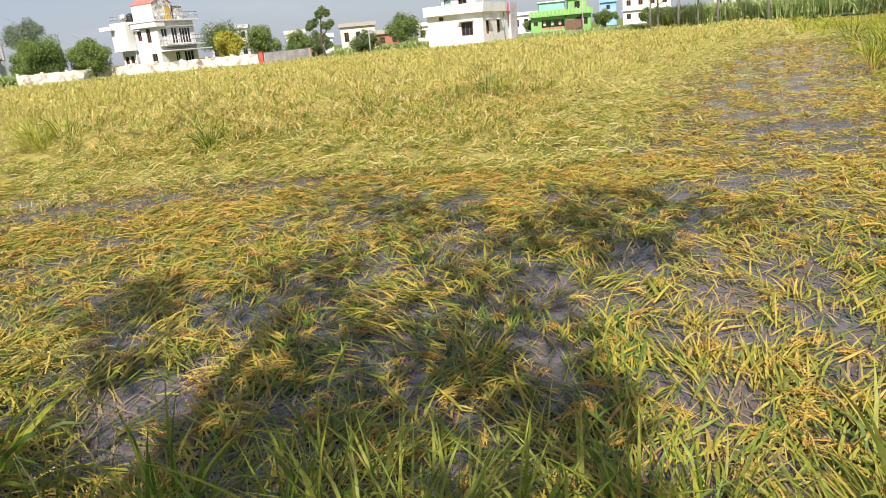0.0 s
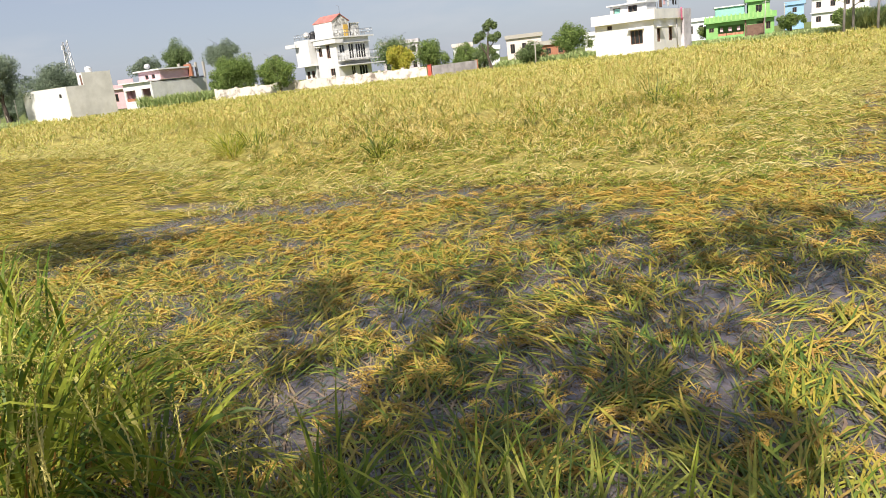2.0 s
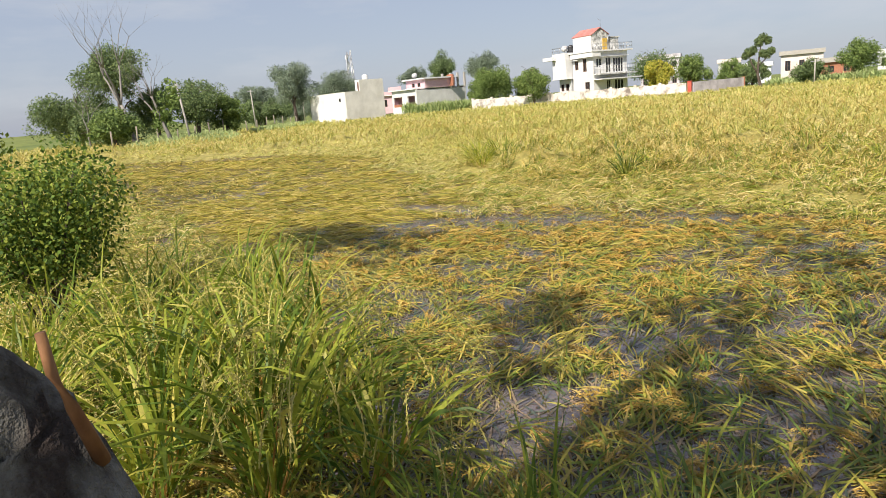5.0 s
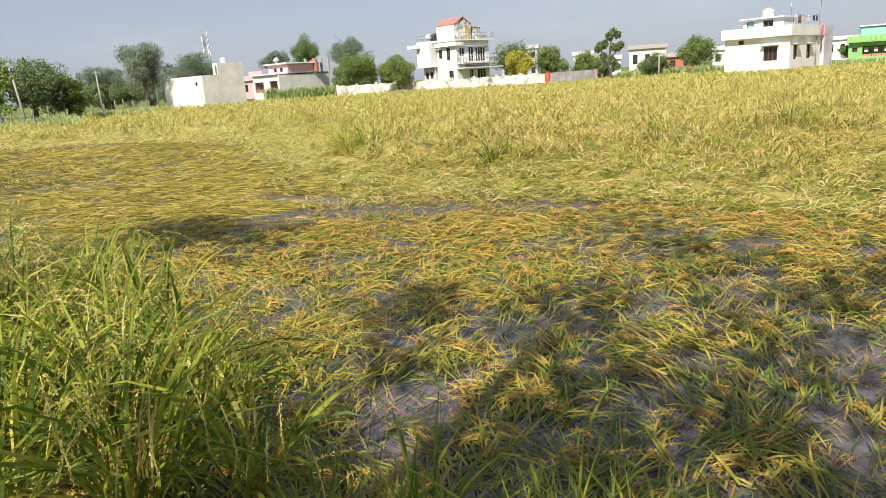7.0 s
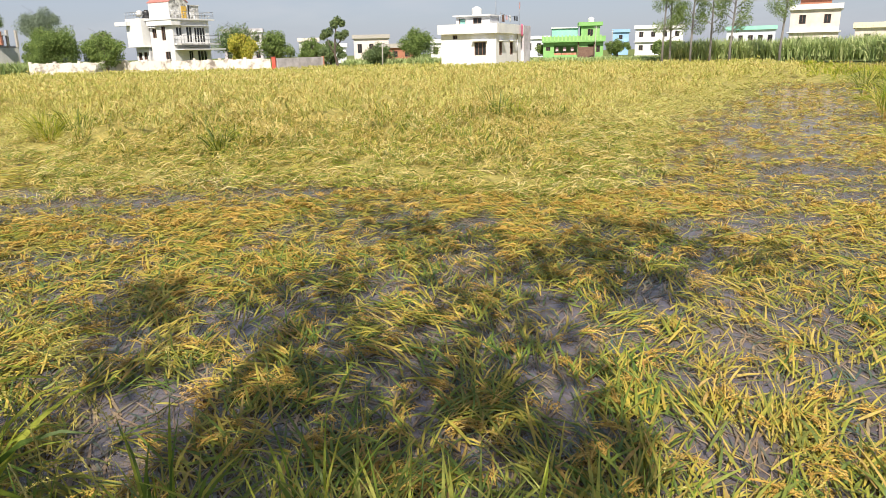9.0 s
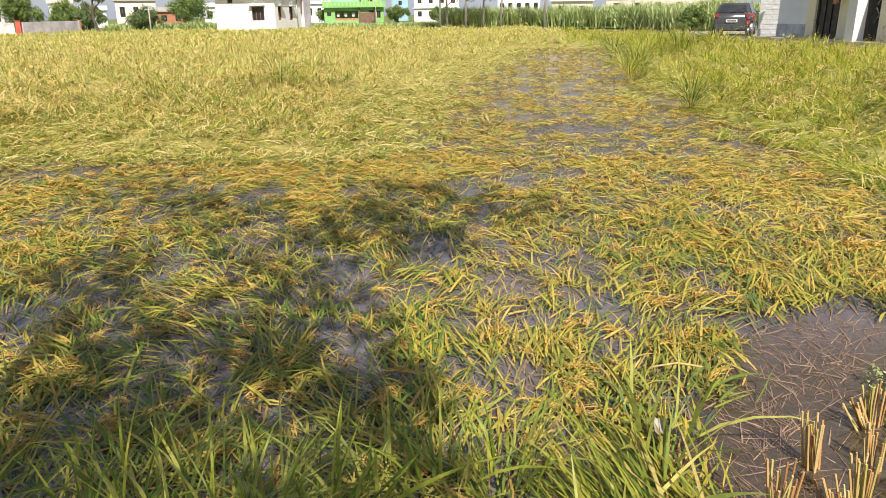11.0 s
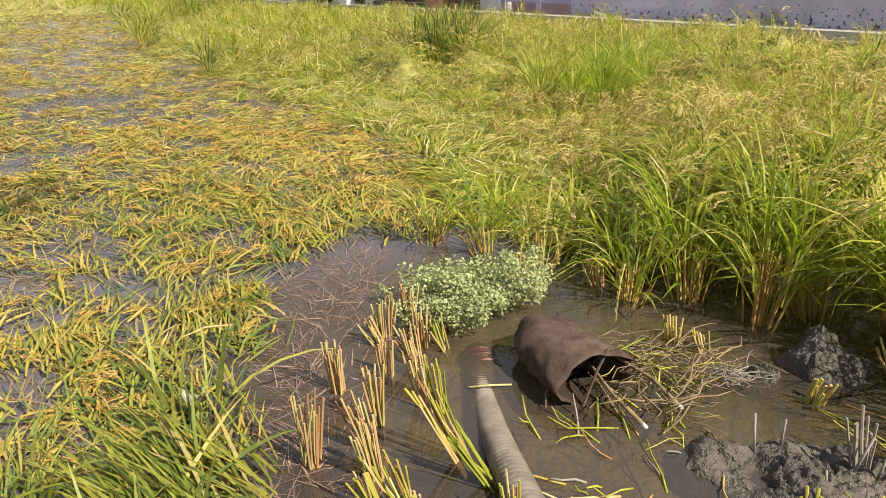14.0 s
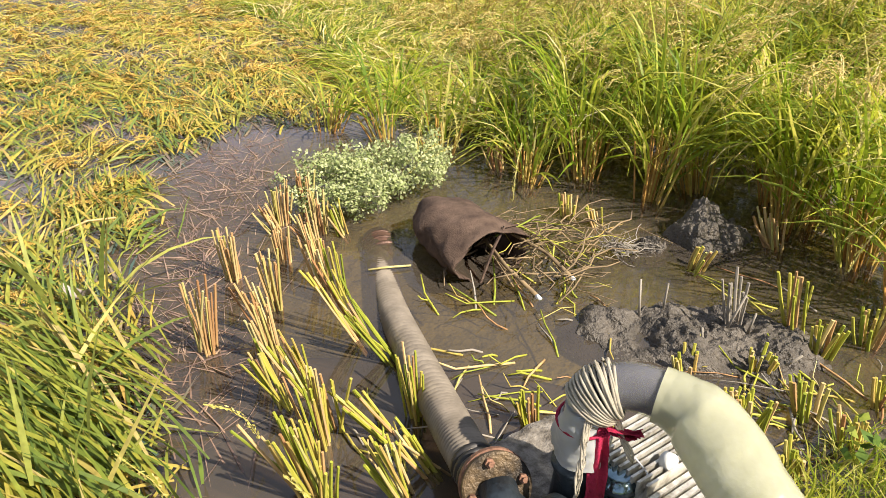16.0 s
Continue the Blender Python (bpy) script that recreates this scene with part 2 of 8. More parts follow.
M_PINK = plain_mat("pink_paint", (0.62, 0.40, 0.45), (0.72, 0.50, 0.54), 0.8, 0.7)
M_CREAM = plain_mat("peeling_cream_paint", (0.42, 0.36, 0.27), (0.72, 0.66, 0.50), 2.2, 0.8, at=(0.32, 0.42))
M_ORANGE = plain_mat("terracotta_paint", (0.42, 0.17, 0.10), (0.60, 0.30, 0.20), 1.4, 0.8)
M_PEACH = plain_mat("peach_paint", (0.66, 0.36, 0.22), (0.74, 0.44, 0.29), 0.8, 0.75)
M_BRICK = plain_mat("dark_brick", (0.075, 0.045, 0.05), (0.15, 0.09, 0.09), 6.0, 0.75)
M_MORTAR = plain_mat("pale_mortar", (0.45, 0.40, 0.38), (0.58, 0.54, 0.52), 8.0, 0.85)
M_REDBRICK = plain_mat("red_brick", (0.30, 0.12, 0.07), (0.42, 0.19, 0.12), 4.0, 0.8)
M_ROOFRED = plain_mat("red_roof", (0.40, 0.14, 0.12), (0.50, 0.22, 0.19), 1.5, 0.6)
M_GREENH = plain_mat("bright_green_paint", (0.20, 0.42, 0.13), (0.27, 0.50, 0.19), 0.7, 0.6)
M_AQUA = plain_mat("aqua_green_paint", (0.24, 0.54, 0.46), (0.32, 0.60, 0.52), 0.7, 0.6)
M_BLUEH = plain_mat("blue_paint", (0.25, 0.44, 0.66), (0.32, 0.50, 0.72), 0.7, 0.6)
M_PALEBLUE = plain_mat("pale_blue_paint", (0.58, 0.61, 0.69), (0.70, 0.73, 0.79), 0.7, 0.7)
M_LILAC = plain_mat("lilac_enamel", (0.42, 0.37, 0.62), (0.52, 0.47, 0.70), 2.0, 0.45)
M_REDGATE = plain_mat("red_gate_paint", (0.45, 0.07, 0.05), (0.55, 0.12, 0.09), 2.0, 0.6)
M_DARKGLASS = plain_mat("dark_window_glass", (0.02, 0.022, 0.025), (0.035, 0.038, 0.04), 2.0, 0.12, spec=0.6, bumps=0.0)
M_FRAME = plain_mat("brown_window_frame", (0.14, 0.08, 0.06), (0.20, 0.12, 0.09), 3.0, 0.6)
M_IRON = plain_mat("black_iron", (0.02, 0.02, 0.022), (0.06, 0.055, 0.05), 6.0, 0.5, metal=0.4)
M_STEEL = plain_mat("grey_steel", (0.35, 0.36, 0.37), (0.5, 0.5, 0.5), 5.0, 0.45, metal=0.8)
M_RUST = plain_mat("rusty_iron", (0.13, 0.065, 0.042), (0.30, 0.16, 0.10), 22.0, 0.7, metal=0.3, bumps=0.6)
M_WOOD = plain_mat("weathered_post", (0.22, 0.19, 0.15), (0.36, 0.32, 0.26), 6.0, 0.85, stretch=(1, 1, 0.15))
M_BARK = plain_mat("tree_bark", (0.055, 0.042, 0.035), (0.15, 0.12, 0.10), 5.0, 0.9, bumps=0.9, dist=0.03, stretch=(1, 1, 0.25), grain=25)
M_GREYBARK = plain_mat("grey_bark", (0.14, 0.13, 0.12), (0.26, 0.245, 0.23), 3.0, 0.9, stretch=(1, 1, 0.3))
M_TANKW = plain_mat("white_water_tank_plastic", (0.72, 0.72, 0.72), (0.8, 0.8, 0.8), 2.0, 0.4)
M_TANKB = plain_mat("black_water_tank_plastic", (0.03, 0.03, 0.035), (0.06, 0.06, 0.065), 2.0, 0.4)
M_CONC = plain_mat("concrete", (0.32, 0.30, 0.27), (0.46, 0.44, 0.40), 7.0, 0.85)


def tree_leaf(name, dark, light, warm):
    return leaf_mat(name, [(0.0, dark), (0.45, light), (0.85, warm), (1.0, warm)], rough=0.8, through_light=0.3)


M_TREE = tree_leaf("tree_leaf", (0.085, 0.13, 0.06), (0.15, 0.215, 0.09), (0.22, 0.285, 0.115))
M_TREE2 = tree_leaf("bright_tree_leaf", (0.09, 0.14, 0.04), (0.17, 0.25, 0.07), (0.25, 0.33, 0.095))
# far leaves: the air's haze is mixed into their colour, paler and greyer
M_HAZY = tree_leaf("haze_tinted_tree_leaf", (0.17, 0.22, 0.17), (0.205, 0.26, 0.19), (0.25, 0.305, 0.215))
M_YELLOW = tree_leaf("yellow_blossom_leaf", (0.18, 0.22, 0.03), (0.40, 0.40, 0.05), (0.62, 0.54, 0.10))
M_CANE = tree_leaf("cane_leaf", (0.23, 0.32, 0.12), (0.40, 0.49, 0.20), (0.55, 0.60, 0.29))
M_BUSHCUT = tree_leaf("pale_bush_leaf", (0.24, 0.30, 0.11), (0.41, 0.46, 0.19), (0.57, 0.59, 0.32))
M_SHRUB = tree_leaf("shrub_leaf", (0.045, 0.09, 0.02), (0.12, 0.20, 0.03), (0.28, 0.33, 0.05))


# ---------------------------------------------------------------- building helpers
def mesh_np(name, verts, faces, mat):
    """A mesh object from arrays: verts (n, 3) and a list of face arrays, each (m, 3) or (m, 4)."""
    me = bpy.data.meshes.new(name)
    loops = np.concatenate([f.ravel() for f in faces]).astype(np.int32)
    sizes = np.concatenate([np.full(len(f), f.shape[1]) for f in faces]).astype(np.int32)
    me.vertices.add(len(verts))
    me.vertices.foreach_set("co", np.asarray(verts, np.float32).ravel())
    me.loops.add(len(loops))
    me.loops.foreach_set("vertex_index", loops)
    me.polygons.add(len(sizes))
    me.polygons.foreach_set("loop_start", np.r_[0, np.cumsum(sizes)[:-1]].astype(np.int32))
    me.polygons.foreach_set("loop_total", sizes)
    me.update(calc_edges=True)
    me.validate()
    me.materials.append(mat)
    return me


def thing(name, at=(0, 0, 0), rz=0.0, label="", category="", group="", kind="", size=(1, 1, 1)):
    e = new(name)
    e.empty_display_size = 0.1
    e.matrix_world = pose(*at, 0, 0, rz) @ Matrix.Diagonal((*size, 1))
    return tagged(e, label, category, group, kind)


def part(name, bm, mat, parent=None, label="", smooth=False):
    me = bpy.data.meshes.new(name)
    bmesh.ops.recalc_face_normals(bm, faces=bm.faces)
    bm.to_mesh(me)
    bm.free()
    me.materials.append(mat)
    if smooth:
        me.polygons.foreach_set("use_smooth", [True] * len(me.polygons))
    ob = new(name, me)
    ob.parent = parent
    if label:
        ob["label"] = label
    return ob


def box(bm, x0, y0, z0, x1, y1, z1, bevel=0.0):
    v = [bm.verts.new((x, y, z)) for z in (z0, z1) for y in (y0, y1) for x in (x0, x1)]
    fs = [bm.faces.new([v[i] for i in q]) for q in ((0, 2, 3, 1), (4, 5, 7, 6), (0, 1, 5, 4), (2, 6, 7, 3), (0, 4, 6, 2), (1, 3, 7, 5))]
    if bevel:
        es = list({e for f in fs for e in f.edges})
        bmesh.ops.bevel(bm, geom=es, offset=bevel, segments=1, affect="EDGES")
    return v


def boxes(name, rows, mat, parent, label=""):
    bm = bmesh.new()
    for r in rows:
        box(bm, *r)
    return part(name, bm, mat, parent, label)


def tube(bm, pts, radii, sides=8, cap=True):
    """A round tube through points, with a radius at each."""
    pts = [Vector(p) for p in pts]
    rings = []
    up = Vector((0, 0, 1))
    for i, p in enumerate(pts):
        d = (pts[min(i + 1, len(pts) - 1)] - pts[max(i - 1, 0)]).normalized()
        a = d.cross(up if abs(d.z) < 0.95 else Vector((1, 0, 0))).normalized()
        c = d.cross(a)
        r = radii[i] if hasattr(radii, "__len__") else radii
        rings.append([bm.verts.new(p + (a * math.cos(2 * math.pi * k / sides) + c * math.sin(2 * math.pi * k / sides)) * r) for k in range(sides)])
    for a, c in zip(rings, rings[1:]):
        for k in range(sides):
            bm.faces.new((a[k], a[(k + 1) % sides], c[(k + 1) % sides], c[k]))
    if cap:
        bm.faces.new(rings[0][::-1])
        bm.faces.new(rings[-1])
    return rings


def tube_part(name, pts, radii, mat, parent=None, sides=8, label="", smooth=True):
    bm = bmesh.new()
    tube(bm, pts, radii, sides)
    return part(name, bm, mat, parent, label, smooth)


def pierced(name, w, h, thick, holes, mat, parent, m, label=""):
    """A wall w wide and h high with real openings (x0, z0, x1, z1), laid by the matrix m: x along it, y into it."""
    xs = sorted({0, w, *[v for o in holes for v in (o[0], o[2])]})
    zs = sorted({0, h, *[v for o in holes for v in (o[1], o[3])]})
    bm = bmesh.new()
    for x0, x1 in zip(xs, xs[1:]):
        for z0, z1 in zip(zs, zs[1:]):
            cx, cz = (x0 + x1) / 2, (z0 + z1) / 2
            if not any(o[0] < cx < o[2] and o[1] < cz < o[3] for o in holes):
                box(bm, x0, 0, z0, x1, thick, z1)
    bmesh.ops.remove_doubles(bm, verts=bm.verts, dist=1e-5)
    twins = {}
    for f in bm.faces:
        twins.setdefault(tuple(sorted(v.index for v in f.verts)), []).append(f)
    bm.verts.index_update()
    seen = {}
    for f in bm.faces:
        seen.setdefault(frozenset(v.index for v in f.verts), []).append(f)
    bmesh.ops.delete(bm, geom=[f for fs in seen.values() if len(fs) > 1 for f in fs], context="FACES")
    bmesh.ops.transform(bm, matrix=m, verts=bm.verts)
    return part(name, bm, mat, parent, label)


def window(parent, m, x0, z0, x1, z1, frame_mat=None, mullions=1, hood=False, hood_mat=None, deep=0.10, glass=None):
    """A framed window in an opening of a wall laid by m: the frame, its pane, and a slab hood if there is one."""
    w = 0.06
    bm = bmesh.new()
    box(bm, x0, deep - 0.05, z0, x0 + w, deep + 0.03, z1)
    box(bm, x1 - w, deep - 0.05, z0, x1, deep + 0.03, z1)
    box(bm, x0 + w, deep - 0.05, z0, x1 - w, deep + 0.03, z0 + w)
    box(bm, x0 + w, deep - 0.05, z1 - w, x1 - w, deep + 0.03, z1)
    bmesh.ops.remove_doubles(bm, verts=bm.verts, dist=0.0005)
    bmesh.ops.transform(bm, matrix=m, verts=bm.verts)
    fr = part("window", bm, frame_mat or M_FRAME, parent)
    for k in range(mullions):
        cx = x0 + (x1 - x0) * (k + 1) / (mullions + 1)
        bm = bmesh.new()
        box(bm, cx - 0.025, deep - 0.04, z0 + w, cx + 0.025, deep + 0.03, z1 - w)
        bmesh.ops.transform(bm, matrix=m, verts=bm.verts)
        part("mullion", bm, frame_mat or M_FRAME, fr)
    bm = bmesh.new()
    box(bm, x0 + w, deep + 0.032, z0 + w, x1 - w, deep + 0.045, z1 - w)
    bmesh.ops.transform(bm, matrix=m, verts=bm.verts)
    part("pane", bm, glass or M_DARKGLASS, fr)
    if hood:
        bm = bmesh.new()
        box(bm, x0 - 0.15, -0.4, z1 + 0.08, x1 + 0.15, -0.002, z1 + 0.16)
        bmesh.ops.transform(bm, matrix=m, verts=bm.verts)
        part("hood", bm, hood_mat or M_WHITE, fr)
    return fr


def shell(parent, w, d, h, mat, front=(), left=(), right=(), t=0.2, z=0.0, x=0.0, y=0.0, side_mat=None):
    """Four walls round a floor of w by d, with openings in the three that show. Returns the matrices of front, left and right."""
    mf = pose(x, y, z)
    ml = pose(x, y + d, z, 0, 0, -90)
    mr = pose(x + w, y, z, 0, 0, 90)
    mb = pose(x + w, y + d, z, 0, 0, 180)
    pierced("wall", w, h, t, front, mat, parent, mf)
    pierced("wall", d - 2 * t, h, t, [(a - t, c, e - t, g) for a, c, e, g in left], side_mat or mat, parent, ml @ pose(t, 0, 0))
    pierced("wall", d - 2 * t, h, t, [(a - t, c, e - t, g) for a, c, e, g in right], side_mat or mat, parent, mr @ pose(t, 0, 0))
    pierced("wall", w, h, t, [], side_mat or mat, parent, mb)
    return mf, ml, mr


def leaf_cloud(centres, radii, count, size, seed, flat=0.0):
    """Leaves (as folded kites) scattered in and over the clumps given; returns verts and quads."""
    rng = np.random.default_rng(seed)
    k = rng.integers(0, len(centres), count)
    v = rng.normal(size=(count, 3))
    v /= np.linalg.norm(v, axis=1)[:, None]
    p = centres[k] + v * (radii[k] * rng.uniform(0.45, 1.05, (count, 1)))
    a = rng.normal(size=(count, 3))
    a[:, 2] -= 0.3
    a /= np.linalg.norm(a, axis=1)[:, None]
    nrm = v + rng.normal(size=(count, 3)) * 0.6 + (0, 0, 0.5)
    c = np.cross(nrm, a)
    c /= np.linalg.norm(c, axis=1)[:, None] + 1e-9
    s = size * rng.uniform(0.6, 1.3, (count, 1))
    q = np.stack([p - a * s * 0.5, p + c * s * 0.32, p + a * s * 0.5, p - c * s * 0.32], 1).reshape(-1, 3)
    f = np.arange(count * 4).reshape(-1, 4)
    return q, f


def limbs(bm, base, top, r0, count, spread, rng, sides=7, lean=(0, 0)):
    """A tapered trunk with limbs; returns the limbs' ends."""
    base, top = Vector(base), Vector(top)
    mid = base.lerp(top, 0.5) + Vector((rng.uniform(-1, 1), rng.uniform(-1, 1), 0)) * (top - base).length * 0.04
    tube(bm, [base - Vector((0, 0, 0.3)), base, base.lerp(mid, 0.5), mid, mid.lerp(top, 0.6), top], [r0 * 1.5, r0 * 1.25, r0, r0 * 0.8, r0 * 0.55, r0 * 0.2], sides)
    ends = [top]
    for k in range(count):
        s = rng.uniform(0.35, 0.95)
        p = base.lerp(mid, s * 2) if s < 0.5 else mid.lerp(top, s * 2 - 1)
        a = 2 * math.pi * (k / count) + rng.uniform(-0.5, 0.5)
        e = p + Vector((math.cos(a) * spread, math.sin(a) * spread, (top - base).length * rng.uniform(0.1, 0.35))) * rng.uniform(0.6, 1.0)
        tube(bm, [p, p.lerp(e, 0.5) + Vector((0, 0, 0.12 * spread)), e], [r0 * 0.5 * (1.2 - s), r0 * 0.3 * (1.2 - s), r0 * 0.07], 5)
        ends.append(e)
    return ends


def tree(name, x, y, z, height, crown_w, crown_low, label, category="tree", leaf=None, bark=None, trunk_r=0.18, leaves=2600, size=0.32, seed=1, clumps=34, squeeze=0.75, lean=0.0, group=""):
    """A tapered trunk with limbs, and a crown of many clumps of leaves with gaps; crown_low is where the crown begins."""
    rng = random.Random(seed)
    t = thing(name, (x, y, z), 0, label, category, group)
    bm = bmesh.new()
    limbs(bm, (0, 0, 0), (lean, 0, height * 0.86), trunk_r, 9, crown_w * 0.36, rng)
    part("trunk", bm, bark or M_BARK, t, "", True)
    nr = np.random.default_rng(seed)
    ch = height - crown_low
    v = nr.normal(size=(clumps, 3))
    v /= np.linalg.norm(v, axis=1)[:, None]
    rad = nr.uniform(0.25, 0.95, (clumps, 1))
    c = v * rad * (crown_w * 0.48, crown_w * 0.48, ch * 0.44) + (lean, 0, crown_low + ch * 0.48)
    low = (c[:, 2] - crown_low) / ch
    c[:, :2] *= (1.05 - (1 - squeeze) * np.abs(low - 0.35)[:, None] * 2)
    rr = nr.uniform(0.10, 0.20, (clumps, 1)) * min(crown_w, ch * 1.3)
    q, f = leaf_cloud(c, rr, int(leaves * 1.5), size * 0.80, seed)
    ob = new("crown", mesh_np("crown", q, [f], leaf or M_TREE))
    ob.parent = t
    return t

# ---------------------------------------------------------------- the ground, the flood water and the rice
bm = bmesh.new()
R = [0, 20, 60, 150, 400, 1200, 3000]
prev = None
for r_ in R[1:]:
    ring = [bm.verts.new((r_ * math.cos(a * math.pi / 24), r_ * math.sin(a * math.pi / 24), -0.16 if r_ < 100 else 0.1)) for a in range(48)]
    if prev is None:
        bm.faces.new(ring)
    else:
        for k in range(48):
            bm.faces.new((prev[k], prev[(k + 1) % 48], ring[(k + 1) % 48], ring[k]))
    prev = ring
tagged(part("ground", bm, M_GRASSY), "green and yellow meadow soil reaching the horizon", "ground", kind="structure")
bm = bmesh.new()
box(bm, -30, -3, -0.12, 30, 60, -0.08)
tagged(part("mud_bed", bm, M_MUDBED), "dark brown mud under the flood water", "mud", kind="structure")
bm = bmesh.new()
vs = [bm.verts.new(p) for p in ((-30, 0.55, 0), (1.0, 0.55, 0), (1.75, -0.9, 0), (6, -3, 0), (40, -3, 0), (40, 60, 0), (-30, 60, 0))]
bm.faces.new(vs)
tagged(part("water", bm, M_WATER), "still muddy flood water standing in the rice field", "water", kind="structure")

# outlines of the wet, lodged rice, of the flattened dry patch beside it, and of the cleared pool
WET = np.array([(-1.9, 0.4), (1.2, 0.5), (2.0, 2.2), (3.2, 2.3), (4.0, 2.65), (5.2, 4.0), (6.0, 6.2), (6.9, 8.8), (8.4, 13.0), (18.0, 29.0), (14.5, 31.0), (6.2, 17.0),
                (3.6, 11.2), (2.2, 7.7), (0.9, 7.4), (-0.5, 8.0), (-2.2, 8.6), (-4.4, 8.3), (-5.6, 7.0), (-5.2, 4.4), (-3.9, 3.3), (-2.7, 2.2)])
FLAT = np.array([(-5.2, 4.4), (-7.6, 6.2), (-12.0, 8.2), (-19.0, 11.5), (-27.0, 18.5), (-18.0, 19.5), (-12.5, 17.0), (-8.0, 11.6), (-4.6, 8.8), (-5.0, 6.0)])
POOL = np.array([(0.75, 0.45), (1.25, 1.45), (1.65, 1.9), (2.1, 2.35), (2.8, 2.65), (3.3, 2.45), (3.3, 1.8), (3.15, 1.1), (3.3, 0.4), (3.0, -0.2), (2.4, -0.7), (1.2, -0.9), (0.9, 0.0)])


def outside(p, poly):
    """How far points lie outside a polygon; negative inside."""
    d = np.full(len(p), 1e9)
    inside = np.zeros(len(p), bool)
    for a, c in zip(poly, np.roll(poly, -1, axis=0)):
        e, w = c - a, p - a
        s = np.clip((w @ e) / (e @ e), 0, 1)
        d = np.minimum(d, np.hypot(*(w - s[:, None] * e).T))
        cross = ((a[1] <= p[:, 1]) & (c[1] > p[:, 1])) | ((c[1] <= p[:, 1]) & (a[1] > p[:, 1]))
        with np.errstate(divide="ignore", invalid="ignore"):
            xi = a[0] + (p[:, 1] - a[1]) / (c[1] - a[1]) * e[0]
        inside ^= cross & (p[:, 0] < xi)
    return np.where(inside, -d, d)


def wave(p, scale, seed):
    """Smooth noise from 0 to 1, as a sum of turned waves."""
    rng = np.random.default_rng(seed)
    out = np.zeros(len(p))
    for k in range(9):
        a, f, s = rng.uniform(0, 2 * np.pi), rng.uniform(0.6, 2.4) / scale, rng.uniform(0, 6.3)
        out += np.sin((p[:, 0] * np.cos(a) + p[:, 1] * np.sin(a)) * f * 2.2 + s + 1.3 * np.sin((p[:, 1] * np.cos(a) - p[:, 0] * np.sin(a)) * f + s))
    return 0.5 + out / 9 * 0.9


def smooth(a, c, v):
    s = np.clip((v - a) / (c - a), 0, 1)
    return s * s * (3 - 2 * s)


def canopy(p):
    """The height of the rice's top over the water."""
    wet, flat, pool = outside(p, WET), outside(p, FLAT), outside(p, POOL)
    wet = wet + 1.9 * (wave(p, 1.1, 62) - 0.5) * smooth(6.0, 13.0, np.hypot(*p.T))
    flat = flat + 1.6 * (wave(p, 1.0, 63) - 0.5)
    far = np.minimum(wet, flat) + 1.6 * (wave(p, 1.6, 61) - 0.5) * smooth(0.0, 1.0, np.minimum(wet, flat))
    right = smooth(0.0, 1.5, p[:, 0] - 0.45 * p[:, 1] - 1.2) * smooth(1.8, 2.8, p[:, 0])
    r = np.hypot(*p.T)
    lump = wave(p, 2.2, 3) * 0.38 + (wave(p, 0.8, 4) - 0.5) * 0.34 * (1 + 0.6 * smooth(7.0, 10.0, r) * (1 - smooth(18.0, 26.0, r))) - 0.16
    lump = lump + (wave(p, 0.35, 9) - 0.5) * 0.20 * (1 - smooth(16.0, 30.0, r))
    rise = 0.10 + (0.50 + lump * smooth(0, 2, far)) * smooth(0.0, 4.2, far)
    tall = 0.12 + (0.66 + lump * 1.2) * smooth(-0.1, 1.5, np.minimum(wet, pool + 0.4))
    swath = 0.40 + 0.60 * np.maximum(smooth(7.5, 11.0, r), smooth(1.9, 3.6, p[:, 0] / np.maximum(p[:, 1], 0.05)))
    tall = tall * (1 - 0.20 * smooth(7.5, 11.5, r))
    h = rise * (1 - right) + tall * swath * right
    h = np.where(r > 26, h * (1 - 0.22 * smooth(26, 60, r)), h)
    h = np.where(wet < 0, 0.05, h)
    h = np.where((flat < 0) & (wet >= 0), 0.09 + 0.05 * wave(p, 1.5, 8), h)
    return h, wet, flat, pool, right


# the packed undergrowth that closes the view between the leaves
na, nr_ = 260, 150
az = np.radians(np.linspace(-82, 130, na))
rr = np.geomspace(2.0, 92.0, nr_)
gp = np.stack([np.outer(rr, np.sin(az)), np.outer(rr, np.cos(az))], -1).reshape(-1, 2)
h, wet, flat, pool, right = canopy(gp)
gz = np.where(wet < 0.05, -0.06, np.where(pool < 0.15, -0.06, h - 0.12 - 0.26 * smooth(0.2, 0.5, h)))
gz = np.where((pool < 1.7) & (wet > 0.05), np.minimum(gz, -0.07 + 0.5 * np.maximum(pool - 0.9, 0)), gz)
gz = np.where((flat < -0.2) & (wet > 0), np.minimum(gz, -0.015), gz)
gz += (wave(gp, 0.35, 11) - 0.5) * 0.06 * (gz > 0)
gx, gy = gp.T
idx = np.arange(na * nr_).reshape(nr_, na)
fq = np.stack([idx[:-1, :-1], idx[:-1, 1:], idx[1:, 1:], idx[1:, :-1]], -1).reshape(-1, 4)
keep = (gx > -60) & (gx - 0.22 * gy < 16.0)
fq = fq[keep[fq].all(1)]
lush = (right[fq] > 0.5).all(1)
for f_, m_ in ((fq[lush], M_MAT), (fq[~lush], M_MATGOLD)):
    tagged(new("rice_undergrowth", mesh_np("rice_undergrowth", np.stack([gx, gy, gz], -1), [f_], m_)),
           "packed straw and stems under the rice leaves", "rice", kind="stuff")


